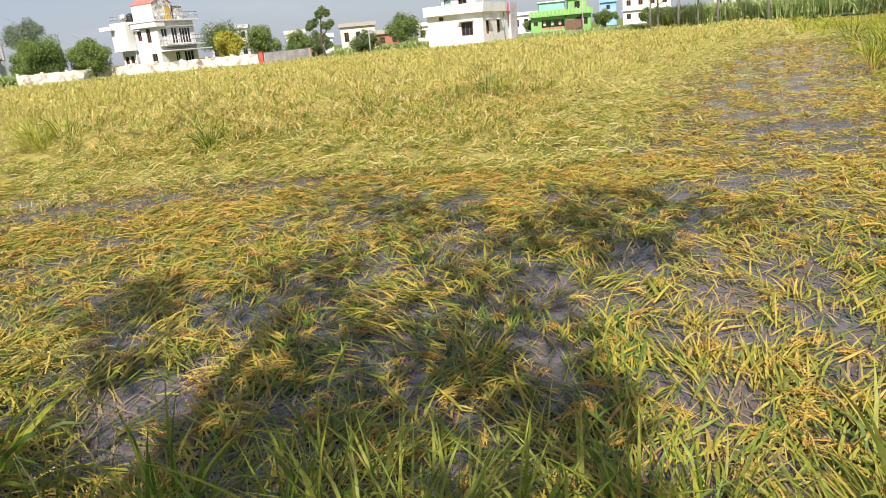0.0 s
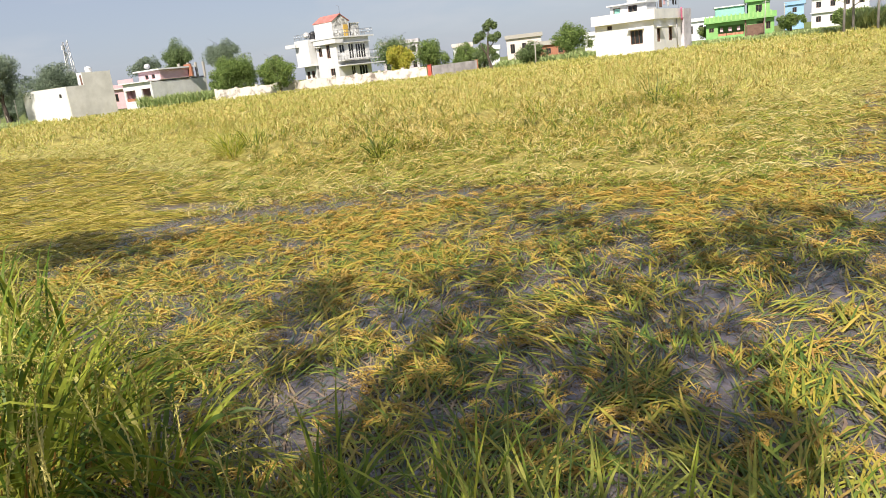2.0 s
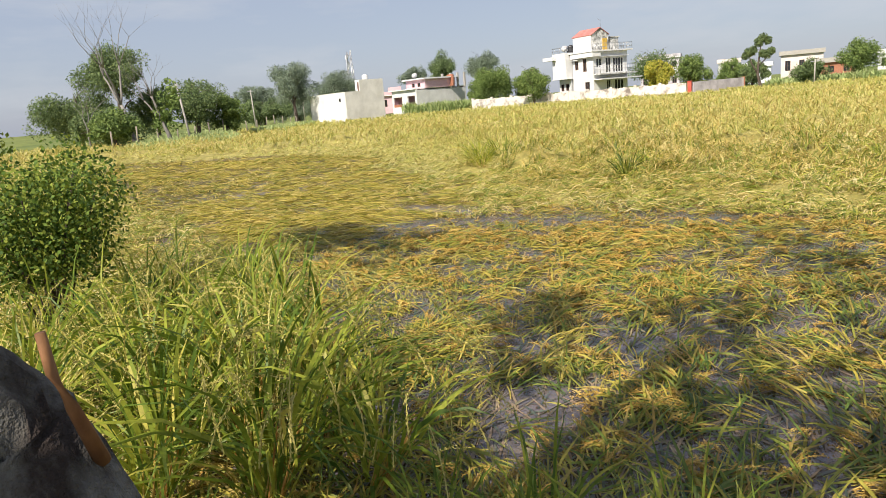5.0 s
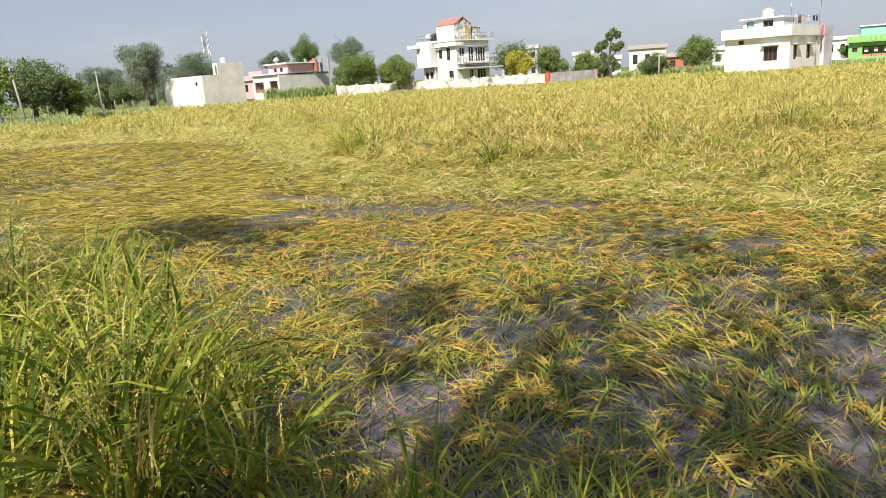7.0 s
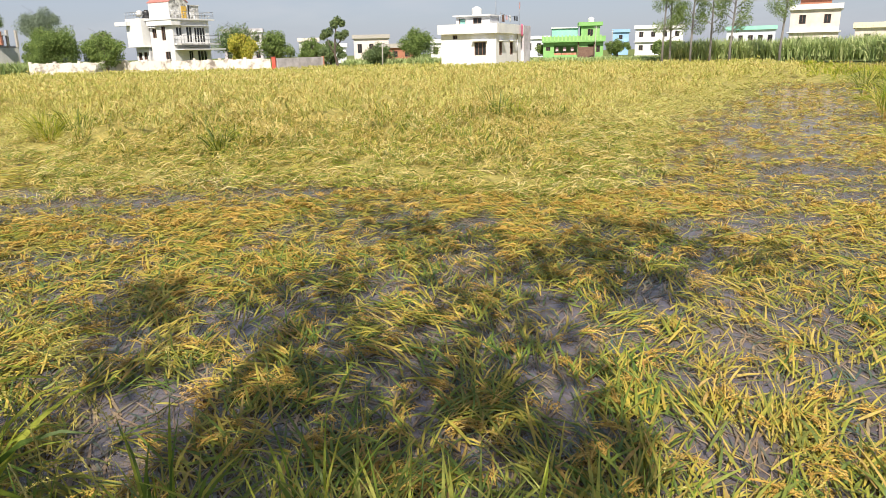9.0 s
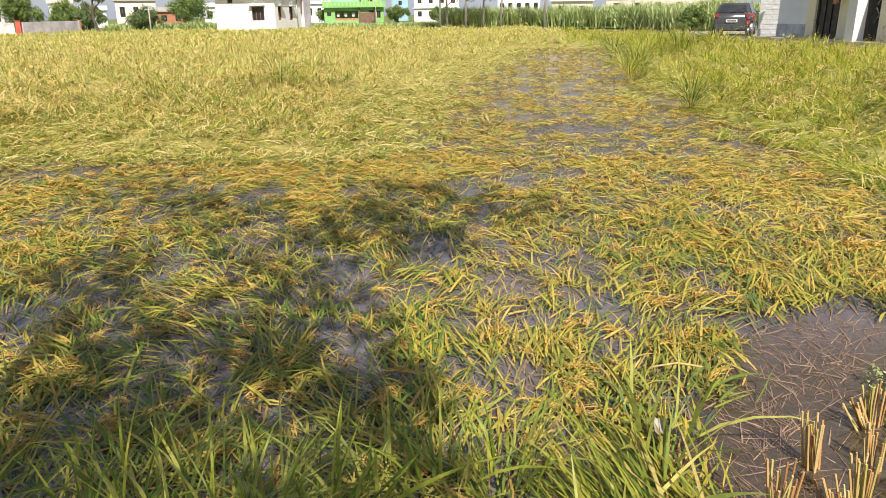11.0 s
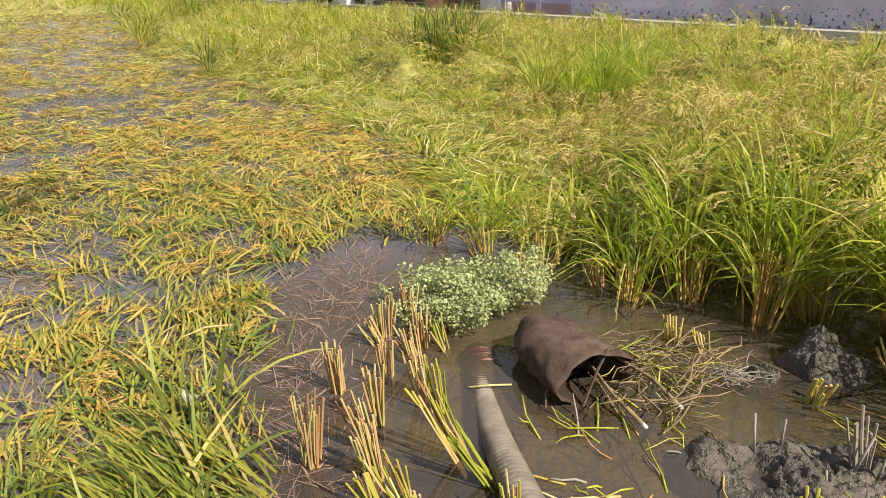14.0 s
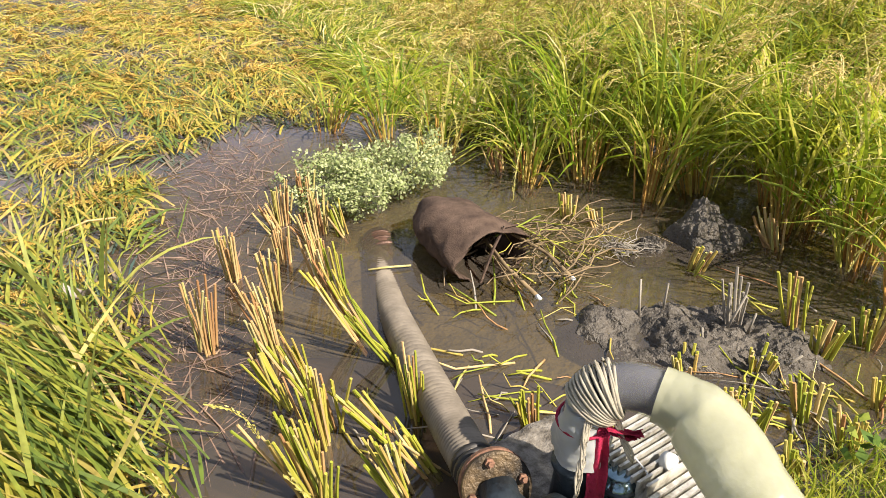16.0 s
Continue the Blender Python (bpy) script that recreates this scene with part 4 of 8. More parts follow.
def tower_house():
    t = thing("villa", (-30.9, 87.9, 0), 59, "white three-storey villa with balcony and red gabled roof room", "house")
    w, d = 5.5, 4.0
    f1 = [(0.5, 4.1, 1.4, 5.2), (2.0, 3.4, 2.9, 5.25), (3.2, 3.4, 4.9, 5.2), (2.1, 1.1, 2.8, 2.5), (3.4, 1.0, 4.9, 2.5)]
    left = [(2.0, 3.7, 2.7, 5.3), (2.3, 1.5, 3.2, 2.4), (0.4, 4.0, 1.1, 5.1)]
    mf, ml, mr = shell(t, w, d, 6.0, M_WHITE, f1, left, ())
    for o, k in zip(f1, (1, 1, 3, 1, 2)):
        window(t, mf, *o, M_WHITE, k)
    for o in left:
        window(t, ml, *o, M_FRAME, 1, hood=o[2] < 2)
    boxes("roof_slab", [(-0.5, -0.5, 6.0, w + 0.6, d + 0.3, 6.16)], M_WHITE, t)
    boxes("fascia", [(-0.4, -0.42, 5.4, 0.9, -0.3, 6.0), (-0.42, -0.3, 5.4, -0.3, d, 6.0)], M_WHITE, t)
    boxes("lintel_band", [(-0.04, -0.35, 5.35, w, -0.002, 5.42)], M_WHITE, t)
    bal = boxes("balcony", [(0.0, -1.3, 3.15, w + 0.5, -0.002, 3.32)], M_MOULD, t, "mould-stained balcony slab")
    railing(t, 0.05, -1.25, w + 0.45, -1.25, 3.32)
    railing(t, 0.05, -1.2, 0.05, -0.1, 3.32)
    boxes("canopy", [(0.0, -1.6, 2.55, w + 1.0, -0.002, 2.68)], M_WHITE, t)
    railing(t, -0.3, -0.4, w + 0.5, -0.4, 6.16, 0.8)
    railing(t, w + 0.5, -0.4, w + 0.5, d, 6.16, 0.8)
    # roof room with a gable towards the front
    m = pose(0.2, 0.4, 6.16)
    bm = bmesh.new()
    gw, gd, gh, rg = 2.7, 3.6, 1.95, 0.75
    vs = [bm.verts.new(p) for p in ((0, 0, 0), (gw, 0, 0), (gw, 0, gh), (gw / 2, 0, gh + rg), (0, 0, gh))]
    ve = [bm.verts.new(p) for p in ((0, gd, 0), (gw, gd, 0), (gw, gd, gh), (gw / 2, gd, gh + rg), (0, gd, gh))]
    bm.faces.new(vs)
    bm.faces.new(ve[::-1])
    for a, c in ((0, 4), (1, 2)):
        bm.faces.new((vs[a], vs[c], ve[c], ve[a]))
    bmesh.ops.transform(bm, matrix=m, verts=bm.verts)
    part("roof_room", bm, M_MOULD, t, "mould-blackened gable wall")
    boxes("roof_room_side", [(0.14, 0.4, 6.16, 0.19, 4.0, 8.1)], M_WHITE, t)
    bm = bmesh.new()
    for s in (0, 1):
        x0, x1 = (-0.1, gw / 2) if not s else (gw + 0.1, gw / 2)
        za, zb = gh - 0.1, gh + rg + 0.03
        lo = [bm.verts.new(p) for p in ((x0, -0.12, za), (x1, -0.12, zb), (x1, gd + 0.2, zb), (x0, gd + 0.2, za))]
        hi = [bm.verts.new(v.co + Vector((0, 0, 0.07))) for v in lo]
        bm.faces.new(lo)
        bm.faces.new(hi)
        for k in range(4):
            bm.faces.new((lo[k], lo[(k + 1) % 4], hi[(k + 1) % 4], hi[k]))
    bmesh.ops.transform(bm, matrix=m, verts=bm.verts)
    part("gable_roof", bm, M_ROOFRED, t, "red painted gable roof")
    boxes("roof_door", [(1.9, 0.33, 6.17, 2.65, 0.398, 7.6)], plain_mat("ochre_door", (0.55, 0.34, 0.06), (0.62, 0.42, 0.10), 3.0), t, "ochre roof door")
    boxes("stair_head", [(3.3, 0.6, 6.16, 4.7, 3.6, 7.7), (3.2, 0.5, 7.7, 4.8, 3.7, 7.8)], M_MOULD, t)
    tube_part("aerial", [(2.6, 1.5, 8.7), (2.6, 1.5, 9.9), (2.2, 1.5, 10.1)], 0.025, M_STEEL, t, 4)
    # lower rear wing to the side
    mw = pose(-1.2, 4.2, 0)
    lw = [(1.2, 1.5, 1.9, 2.4)]
    pierced("wing_wall", 2.4, 3.0, 0.2, [(0.3, 1.5, 0.95, 2.4), (1.3, 1.5, 1.95, 2.4)], M_WHITE, t, pose(-0.2, 6.7, 0, 0, 0, -90))
    boxes("wing", [(-1.0, 4.2, 3.1, 3.0, 7.0, 6.3), (-1.1, 4.1, 3.0, 3.1, 7.1, 3.1), (0.1, 4.3, 0, 3.0, 6.8, 2.99)], M_WHITE, t)
    for a in ((0.3, 1.5, 0.95, 2.4), (1.3, 1.5, 1.95, 2.4)):
        window(t, pose(-0.2, 6.7, 0, 0, 0, -90), *a)
    railing(t, -1.0, 4.3, -1.0, 6.9, 6.3, 0.7)
    boxes("wing_ledge", [(-1.6, 6.2, 5.5, -1.01, 8.3, 5.95)], M_WHITE, t)
    tank(-34.8, 90.7, 6.3, 0.55, 0.95, M_TANKB, "black plastic water tank on a villa roof")
    dish("satellite_dish", -35.4, 90.1, 6.3, 0.45, "white satellite dish on a villa roof")


def dish(name, x, y, z, r, label):
    t = thing(name, (x, y, z), 0, label, "satellite dish")
    tube_part("stand", [(0, 0, 0), (0, 0, r * 1.1)], 0.03, M_STEEL, t, 6)
    bm = bmesh.new()
    tube(bm, [(0, 0.10, 0), (0, 0.05, 0), (0, -0.04, 0), (0, -0.02, 0), (0, 0.06, 0)], [r * 0.1, r * 0.6, r, r * 0.97, r * 0.05], 18)
    bmesh.ops.transform(bm, matrix=pose(0, 0, r * 1.2, -25, 0, 20), verts=bm.verts)
    part("reflector", bm, M_TANKW, t, "", True)


tower_house()


def shed():
    t = thing("store_shed", (-59.9, 67.9, 0), -24, "windowless white and bare cement shed with stair room", "shed", size=(9.4 / 7.1, 5.0 / 5.5, 1))
    w, d, h = 7.1, 5.5, 3.35
    boxes("front_wall", [(0, 0, 0, w - 0.2, 0.2, h)], M_WHITE, t)
    boxes("side_wall", [(w - 0.2, 0, 0, w, d, h)], M_CEMENT, t, "bare cement side wall")
    boxes("rear_wall", [(0, d - 0.2, 0, w - 0.2, d, h), (0, 0.2, 0, 0.2, d - 0.2, h)], M_CEMENT, t)
    boxes("roof_slab", [(0.0, 0.0, h, w, d, h + 0.06)], M_CEMENT, t)
    boxes("stair_room", [(w - 0.75, d - 3.4, h + 0.06, w, d, 4.65)], M_CEMENT, t)
    boxes("stair_room_front", [(w - 0.75, d - 3.42, h + 0.06, w - 0.02, d - 3.402, 4.65)], M_WHITE, t)
    boxes("stair_door", [(w - 0.35, d - 3.44, h + 0.08, w - 0.1, d - 3.422, 4.4)], M_FRAME, t)
    boxes("vent", [(w - 1.2, -0.05, 2.4, w - 0.9, -0.002, 2.75)], M_IRON, t)
    tank(-51.0, 67.6, 4.65, 0.35, 0.6, M_TANKW, "small white water tank on a stair room")


shed()


def pink_house():
    t = thing("pink_house", (-61.9, 88.2, 0), -24, "pink and white house with open verandas and grey side wall", "house", size=(6.6 / 5.3, 8.5 / 9.7, 1))
    w, d, h = 5.3, 9.7, 3.45
    holes = [(0.3, 1.15, 2.2, 2.55), (3.4, 1.15, 5.0, 2.6)]
    pierced("front_wall", w, h, 0.2, holes, M_WHITE, t, pose(0, 0, 0))
    boxes("veranda_wall", [(0.2, 1.2, 0, w - 0.2, 1.35, h)], M_PINK, t)
    boxes("veranda_rail", [(0.3, 0.05, 1.15, 2.2, 0.15, 1.5)], M_REDBRICK, t)
    boxes("veranda_rail", [(3.4, 0.05, 1.15, 5.0, 0.15, 1.5)], M_REDBRICK, t)
    for x in (1.4, 4.3):
        window(t, pose(0, 1.1, 0), x, 1.4, x + 0.5, 2.0)
    boxes("side_wall", [(w, -0.1, 0, w + 0.2, d, 3.35)], M_CEMENT, t, "bare grey side wall")
    boxes("rear_wall", [(0, d - 0.2, 0, w, d, h), (0, 0.2, 0, 0.2, d - 0.2, h)], M_PINK, t)
    boxes("roof_slab", [(-0.3, -0.4, h, w - 0.01, d, h + 0.12)], M_WHITE, t)
    boxes("parapet", [(-0.3, -0.4, h + 0.12, 2.6, -0.3, 4.1)], M_PINK, t)
    up = [(1.2, 0.2, 1.8, 0.75), (2.4, 0.2, 3.0, 0.75)]
    pierced("upper_wall", 4.0, 1.2, 0.15, up, M_PINK, t, pose(1.6, 1.6, h + 0.12))
    for o in up:
        window(t, pose(1.6, 1.6, h + 0.12), *o, mullions=0)
    boxes("upper_room", [(1.6, 1.76, h + 0.12, 5.6, 7.5, 4.75)], M_PINK, t)
    boxes("upper_slab", [(1.2, 1.1, 4.77, 5.9, 7.8, 4.95)], M_WHITE, t)
    boxes("brick_panel", [(5.0, 6.5, 3.6, 6.2, 6.7, 5.2)], M_REDBRICK, t)
    for x, y in ((4.6, 5.8), (5.45, 6.6), (5.45, 8.0), (5.45, 9.4)):
        boxes("column", [(x, y, 3.36, x + 0.25, y + 0.25, 5.4)], M_CONC, t)
    dish("satellite_dish", -58.3, 89.2, 4.95, 0.42, "white satellite dish on a pink roof")
    tank(-54.4, 90.5, 4.95 - 1.38, 0.4, 0.8, M_TANKW, "white water tank beside a pink roof room")


pink_house()


def field_wall():
    """The flaking compound wall before the villa: panel by panel between posts, and a grey part past the red pillar."""
    t = thing("compound_wall", (-29.9, 82.9, 0), 0, "flaking whitewashed compound wall with brick showing", "wall")
    o = Vector((-29.9, 82.9, 0))
    for a, c, n_ in (((-47.2, 86.0), (-39.0, 86.7), 3), ((-39.0, 86.7), (-29.9, 82.9), 3), ((-29.9, 82.9), (-18.4, 82.0), 4)):
        a, c = Vector((*a, 0)) - o, Vector((*c, 0)) - o
        for k in range(n_):
            p, q = a.lerp(c, k / n_), a.lerp(c, (k + 1) / n_)
            m = Matrix.Translation(p) @ pose(0, 0, 0, 0, 0, math.degrees(math.atan2((q - p).y, (q - p).x)))
            bm = bmesh.new()
            L = (q - p).length
            for i in range(6):
                box(bm, L * i / 6, 0, -0.1, L * (i + 1) / 6, 0.22, 1.36 + 0.05 * math.sin(k * 3 + i * 1.7))
            bmesh.ops.transform(bm, matrix=m, verts=bm.verts)
            part("wall_panel", bm, M_OLDWALL, t)
            bm = bmesh.new()
            box(bm, -0.15, -0.06, -0.1, 0.15, 0.28, 1.55)
            bmesh.ops.transform(bm, matrix=m, verts=bm.verts)
            part("pillar", bm, M_OLDWALL, t)
    g = thing("gate_pillar", (-18.05, 82.1, 0), 0, "red painted gate pillar at a wall end", "pillar")
    boxes("shaft", [(-0.2, -0.2, -0.1, 0.2, 0.2, 1.45)], M_REDGATE, g)
    boxes("cap", [(-0.24, -0.24, 1.45, 0.24, 0.24, 1.53)], M_REDGATE, g)
    s = thing("grey_wall", (-17.7, 82.3, 0), math.degrees(math.atan2(8.7, 3.9)), "plain grey rendered wall beside a red pillar", "wall")
    for k in range(3):
        boxes("wall_panel", [(k * 3.1, 0, -0.1, k * 3.1 + 3.1, 0.2, 1.38 + 0.02 * k)], M_GREYWALL, s)
    boxes("end_post", [(9.31, -0.05, -0.1, 9.5, 0.25, 1.5)], M_ORANGE, s, "rusty red end post")
    h = thing("gate_stump", (-38.2, 86.3, 0), 10, "broken white gate pillar by the compound wall", "pillar")
    boxes("shaft", [(0, 0, -0.1, 0.5, 0.5, 2.9)], M_OLDWALL, h)
    boxes("cap", [(-0.2, -0.1, 2.9, 0.5, 0.6, 3.15)], M_OLDWALL, h)


field_wall()


def far_house(name, x, y, rz, w, d, h, mat, label, cols=3, rows_=1, slab=None, extra=None, base=0.1):
    """A plain distant house: pierced walls, windows, roof slab and parapet."""
    t = thing(name, (x, y, base), rz, label, "house", "distant houses")
    holes = []
    sh = h / rows_
    for j in range(rows_):
        for k in range(cols):
            cx = w * (k + 0.5) / cols
            holes.append((cx - 0.45, j * sh + sh * 0.38, cx + 0.45, j * sh + sh * 0.78))
    mf, ml, mr = shell(t, w, d, h, mat, holes)
    for o in holes:
        window(t, mf, *o, mullions=1)
    for j in range(rows_):
        boxes("floor_slab", [(-0.3, -0.4, sh * (j + 1), w + 0.3, d + 0.2, sh * (j + 1) + 0.14)], slab or M_WHITE, t)
    boxes("parapet", [(-0.3, -0.4, h + 0.14, w + 0.3, -0.28, h + 0.75), (w + 0.18, -0.28, h + 0.14, w + 0.3, d + 0.2, h + 0.75), (-0.3, -0.28, h + 0.14, -0.18, d + 0.2, h + 0.75)], slab or mat, t)
    return t


def green_house():
    k = 1.4
    t = thing("green_house", (14.4 * k, 98.8 * k, 0.1), -8, "bright green two-storey house with terrace and brown gate", "house")
    w, d = 11.0, 8.0
    o = [(2.0, 0.6, 6.2, 2.3), (0.5, 1.4, 1.3, 2.1), (8.2, 0.0, 9.3, 2.4), (9.7, 1.0, 10.4, 2.2)]
    mf, ml, mr = shell(t, w, d, 2.9, M_GREENH, o)
    window(t, mf, *o[1])
    window(t, mf, *o[3])
    boxes("veranda_wall", [(1.4, 1.6, 0, 10.4, 1.75, 2.9)], M_GREENH, t)
    for x in (2.0, 3.4, 4.8):
        boxes("railing_panel", [(x, 0.02, 0.1, x + 1.3, 0.1, 1.0)], M_ORANGE, t)
        boxes("washing", [(x + 0.3, 0.4, 1.3, x + 0.8, 0.43, 2.0)], M_PINK, t)
    boxes("gate", [(6.6, -0.25, 0, 9.2, -0.15, 2.0)], M_FRAME, t, "brown arched gate")
    for x in (6.3, 9.25):
        boxes("porch_column", [(x, -0.3, 0, x + 0.25, -0.05, 2.9)], M_FRAME, t)
    boxes("roof_slab", [(-0.3, -0.8, 2.9, w + 0.3, d, 3.05)], M_GREENH, t)
    boxes("parapet", [(-0.3, -0.8, 3.05, w + 0.3, -0.68, 3.9), (w + 0.18, -0.68, 3.05, w + 0.3, d, 3.9)], M_GREENH, t)
    for k2 in range(16):
        boxes("baluster", [(-0.2 + k2 * 0.7, -0.84, 3.1, 0.05 + k2 * 0.7, -0.802, 4.1)], M_LIMEH, t)
    boxes("upper_room", [(1.6, 1.5, 3.05, 6.4, d - 0.5, 5.4)], M_AQUA, t, "aqua painted upper room")
    boxes("upper_slab", [(1.4, 1.2, 5.4, 6.6, d - 0.3, 5.6)], M_WHITE, t)
    u = [(1.2, 0.4, 2.2, 2.1)]
    pierced("tower_wall", 3.4, 2.7, 0.2, u, M_GREENH, t, pose(6.9, 0.6, 3.05))
    window(t, pose(6.9, 0.6, 3.05), *u[0])
    boxes("tower", [(6.9, 0.81, 3.05, 10.3, 4.5, 5.75)], M_GREENH, t)
    boxes("tower_slab", [(6.4, 0.1, 5.75, 10.8, 4.8, 6.4)], M_GREENH, t)
    tank(9.1 + 14.4 * k, 98.8 * k + 1.5, 6.5, 0.6, 0.9, M_TANKW, "white water tank on a green house")


M_LIMEH = plain_mat("lime_paint", (0.27, 0.48, 0.16), (0.34, 0.55, 0.21), 1.0, 0.6)
green_house()
far_house("terrace_house", -16.5, 150, 6, 7.0, 6, 4.6, M_PALEROSE, "pale pink terrace house with concrete wing", 3, 1, M_CONC)
far_house("brick_house", -10.5, 132, 2, 6.5, 5, 2.5, M_REDBRICK, "low unplastered red brick house", 3, 1, M_CONC)
far_house("small_house", -1.0, 150, 0, 4.0, 5, 3.4, M_WHITE, "small white house behind a round tree", 2, 1)
far_house("gabled_house", -29.0, 158, 10, 4.0, 5, 4.4, M_WHITE, "white house with a low red roof", 2, 1, M_PALEROSE)
far_house("grey_house", -45.0, 158, 10, 8.0, 6, 6.6, M_GREYWALL, "grey two-storey house with roof terrace", 4, 2)
far_house("teal_house", -21.5, 140, 6, 4.5, 5, 2.9, M_PALEBLUE, "small pale blue house", 2, 1)
far_house("blue_house", 45.5, 190, -15, 4.0, 6, 5.6, M_BLUEH, "tall blue house behind the green one", 1, 2, M_BLUEH)
far_house("terrace_house", 19.5, 180, -6, 9.0, 6, 4.2, M_PALEBLUE, "pale blue house with washing on its roof", 4, 1)
far_house("villa", 44.0, 163, -18, 10.0, 8, 5.6, M_WHITE, "white two-storey house behind slender trees", 4, 2)
far_house("terrace_house", 52.5, 110, -28, 6.5, 8, 6.4, M_PALEROSE, "cream house with red brick roof room", 2, 2, M_WHITE, base=0.1)
far_house("long_house", 59.8, 105.5, -30, 19.0, 8, 3.6, M_PALEROSE, "long low cream house behind sugar cane", 6, 1, M_CREAM, base=0.1)
far_house("temple", 59.0, 150, -22, 9.0, 6, 4.6, M_PALEBLUE, "pale green shrine with a small red dome", 5, 1, M_AQUA)
far_house("farm_house", -83.0, 108, 30, 6.0, 5, 3.2, M_PINK, "small pink farm house among trees", 2, 1)
t = thing("roof_room", (55.0, 112.5, 6.64), -28, "red brick roof room with red awning", "roof room")
boxes("brick_walls", [(0, 0, 0, 4.2, 4, 1.6)], M_REDBRICK, t)
boxes("awning", [(-0.3, -0.5, 1.6, 4.5, 4.2, 1.75)], M_ROOFRED, t)

# a lattice mast far behind the shed
t = thing("radio_mast", (-98.7, 125.9, 0), 20, "slender steel lattice mast with antennas", "mast")
for sx, sy in ((-1, -1), (1, -1), (1, 1), (-1, 1)):
    tube_part("leg", [(sx * 0.9, sy * 0.9, 0), (sx * 0.35, sy * 0.35, 13.5)], 0.09, M_STEEL, t, 5)
for k in range(11):
    q = 0.9 - 0.05 * k
    z0 = 1.2 * k
    bm = bmesh.new()
    for s in (-1, 1):
        tube(bm, [(-q * s, -q, z0), (q * s, -q + 0.05, z0 + 1.2)], 0.05, 4)
        tube(bm, [(-q, -q * s, z0), (-q + 0.05, q * s, z0 + 1.2)], 0.05, 4)
    part("brace", bm, M_STEEL, t)
for z0, a in ((9, 0.5), (10.5, 2.0), (12, 3.4), (13, 1.2)):
    boxes("antenna", [(math.cos(a) * 0.7 - 0.08, math.sin(a) * 0.7 - 0.08, z0, math.cos(a) * 0.7 + 0.08, math.sin(a) * 0.7 + 0.08, z0 + 0.9)], M_TANKW, t)

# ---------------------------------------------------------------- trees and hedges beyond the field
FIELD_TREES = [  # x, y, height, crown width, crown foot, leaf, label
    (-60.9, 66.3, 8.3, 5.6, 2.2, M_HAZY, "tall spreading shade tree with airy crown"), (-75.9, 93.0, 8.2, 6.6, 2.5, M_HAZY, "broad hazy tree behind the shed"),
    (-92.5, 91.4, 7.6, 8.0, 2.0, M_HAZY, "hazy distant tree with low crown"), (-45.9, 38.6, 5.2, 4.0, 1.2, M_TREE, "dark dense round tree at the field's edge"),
    (-46.0, 41.6, 4.1, 2.8, 0.6, M_TREE2, "bushy mid-green tree by the fence"), (-48.6, 37.0, 4.9, 3.4, 1.0, M_TREE, "dark dense round tree at the field's edge"),
    (-49.3, 34.2, 8.0, 5.0, 3.4, M_TREE, "tall airy tree behind bare branches"), (-52.5, 33.0, 5.0, 6.0, 0.8, M_TREE, "dark dense round tree at the field's edge")]
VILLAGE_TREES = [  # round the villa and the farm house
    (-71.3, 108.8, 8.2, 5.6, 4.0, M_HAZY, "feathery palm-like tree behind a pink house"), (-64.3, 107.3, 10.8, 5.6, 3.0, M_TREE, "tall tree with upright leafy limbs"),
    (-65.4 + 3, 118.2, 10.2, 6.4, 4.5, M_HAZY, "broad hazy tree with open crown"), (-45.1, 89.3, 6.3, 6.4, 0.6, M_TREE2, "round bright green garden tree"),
    (-48.8, 92.0, 5.0, 4.6, 0.6, M_TREE2, "round bright green garden tree"), (-42.6, 92.8, 4.8, 3.2, 0.6, M_TREE2, "bushy garden tree behind a wall"),
    (-37.6, 84.6, 5.0, 4.3, 1.0, M_TREE2, "bushy garden tree overhanging a wall"), (-28.3, 106.4, 6.4, 6.4, 1.2, M_TREE, "dark rounded tree behind a villa"),
    (-22.6, 87.2, 4.8, 3.5, 0.9, M_YELLOW, "small tree covered in yellow blossom"), (-19.5, 90.0, 4.9, 4.2, 0.5, M_TREE2, "bright green conical garden tree"),
    (-16.0, 96.0, 3.7, 4.4, 0.4, M_TREE2, "low leafy tree behind a wall"), (-13.3, 93.0, 3.4, 3.2, 0.3, M_TREE, "low dark leafy tree by a wall end"),
    (-7.4, 94.8, 3.0, 4.0, 0.3, M_TREE, "low spreading tree at the field's edge"), (-2.5, 100.0, 4.8, 4.8, 0.5, M_TREE2, "round dense tree beside a white house")]
LOW_TREES = [  # low trees and bushes
    (21.5, 145.0, 3.0, 4.0, 0.3, M_TREE2, "low garden tree beside a house"), (37.0, 150.0, 3.4, 6.0, 0.3, M_TREE2, "low garden tree beside a house"),
    (30.0, 96.0, 2.9, 4.2, 0.2, M_TREE2, "low leafy tree beside sugar cane"), (34.5, 48.0, 2.3, 2.2, 0.2, M_TREE2, "round roadside shrub by sugar cane"),
    (-39.7, 27.0, 2.9, 3.0, 0.4, M_TREE2, "leafy bush under bare branches"), (-43.0, 29.0, 3.0, 5.0, 0.3, M_TREE, "leafy bush under bare branches"),
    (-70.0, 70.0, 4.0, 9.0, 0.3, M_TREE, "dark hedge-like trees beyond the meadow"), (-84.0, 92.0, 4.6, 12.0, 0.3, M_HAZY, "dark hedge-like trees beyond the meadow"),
    (-62.5, 78.0, 3.6, 5.0, 0.3, M_TREE2, "bushes between the shed and the pink house")]
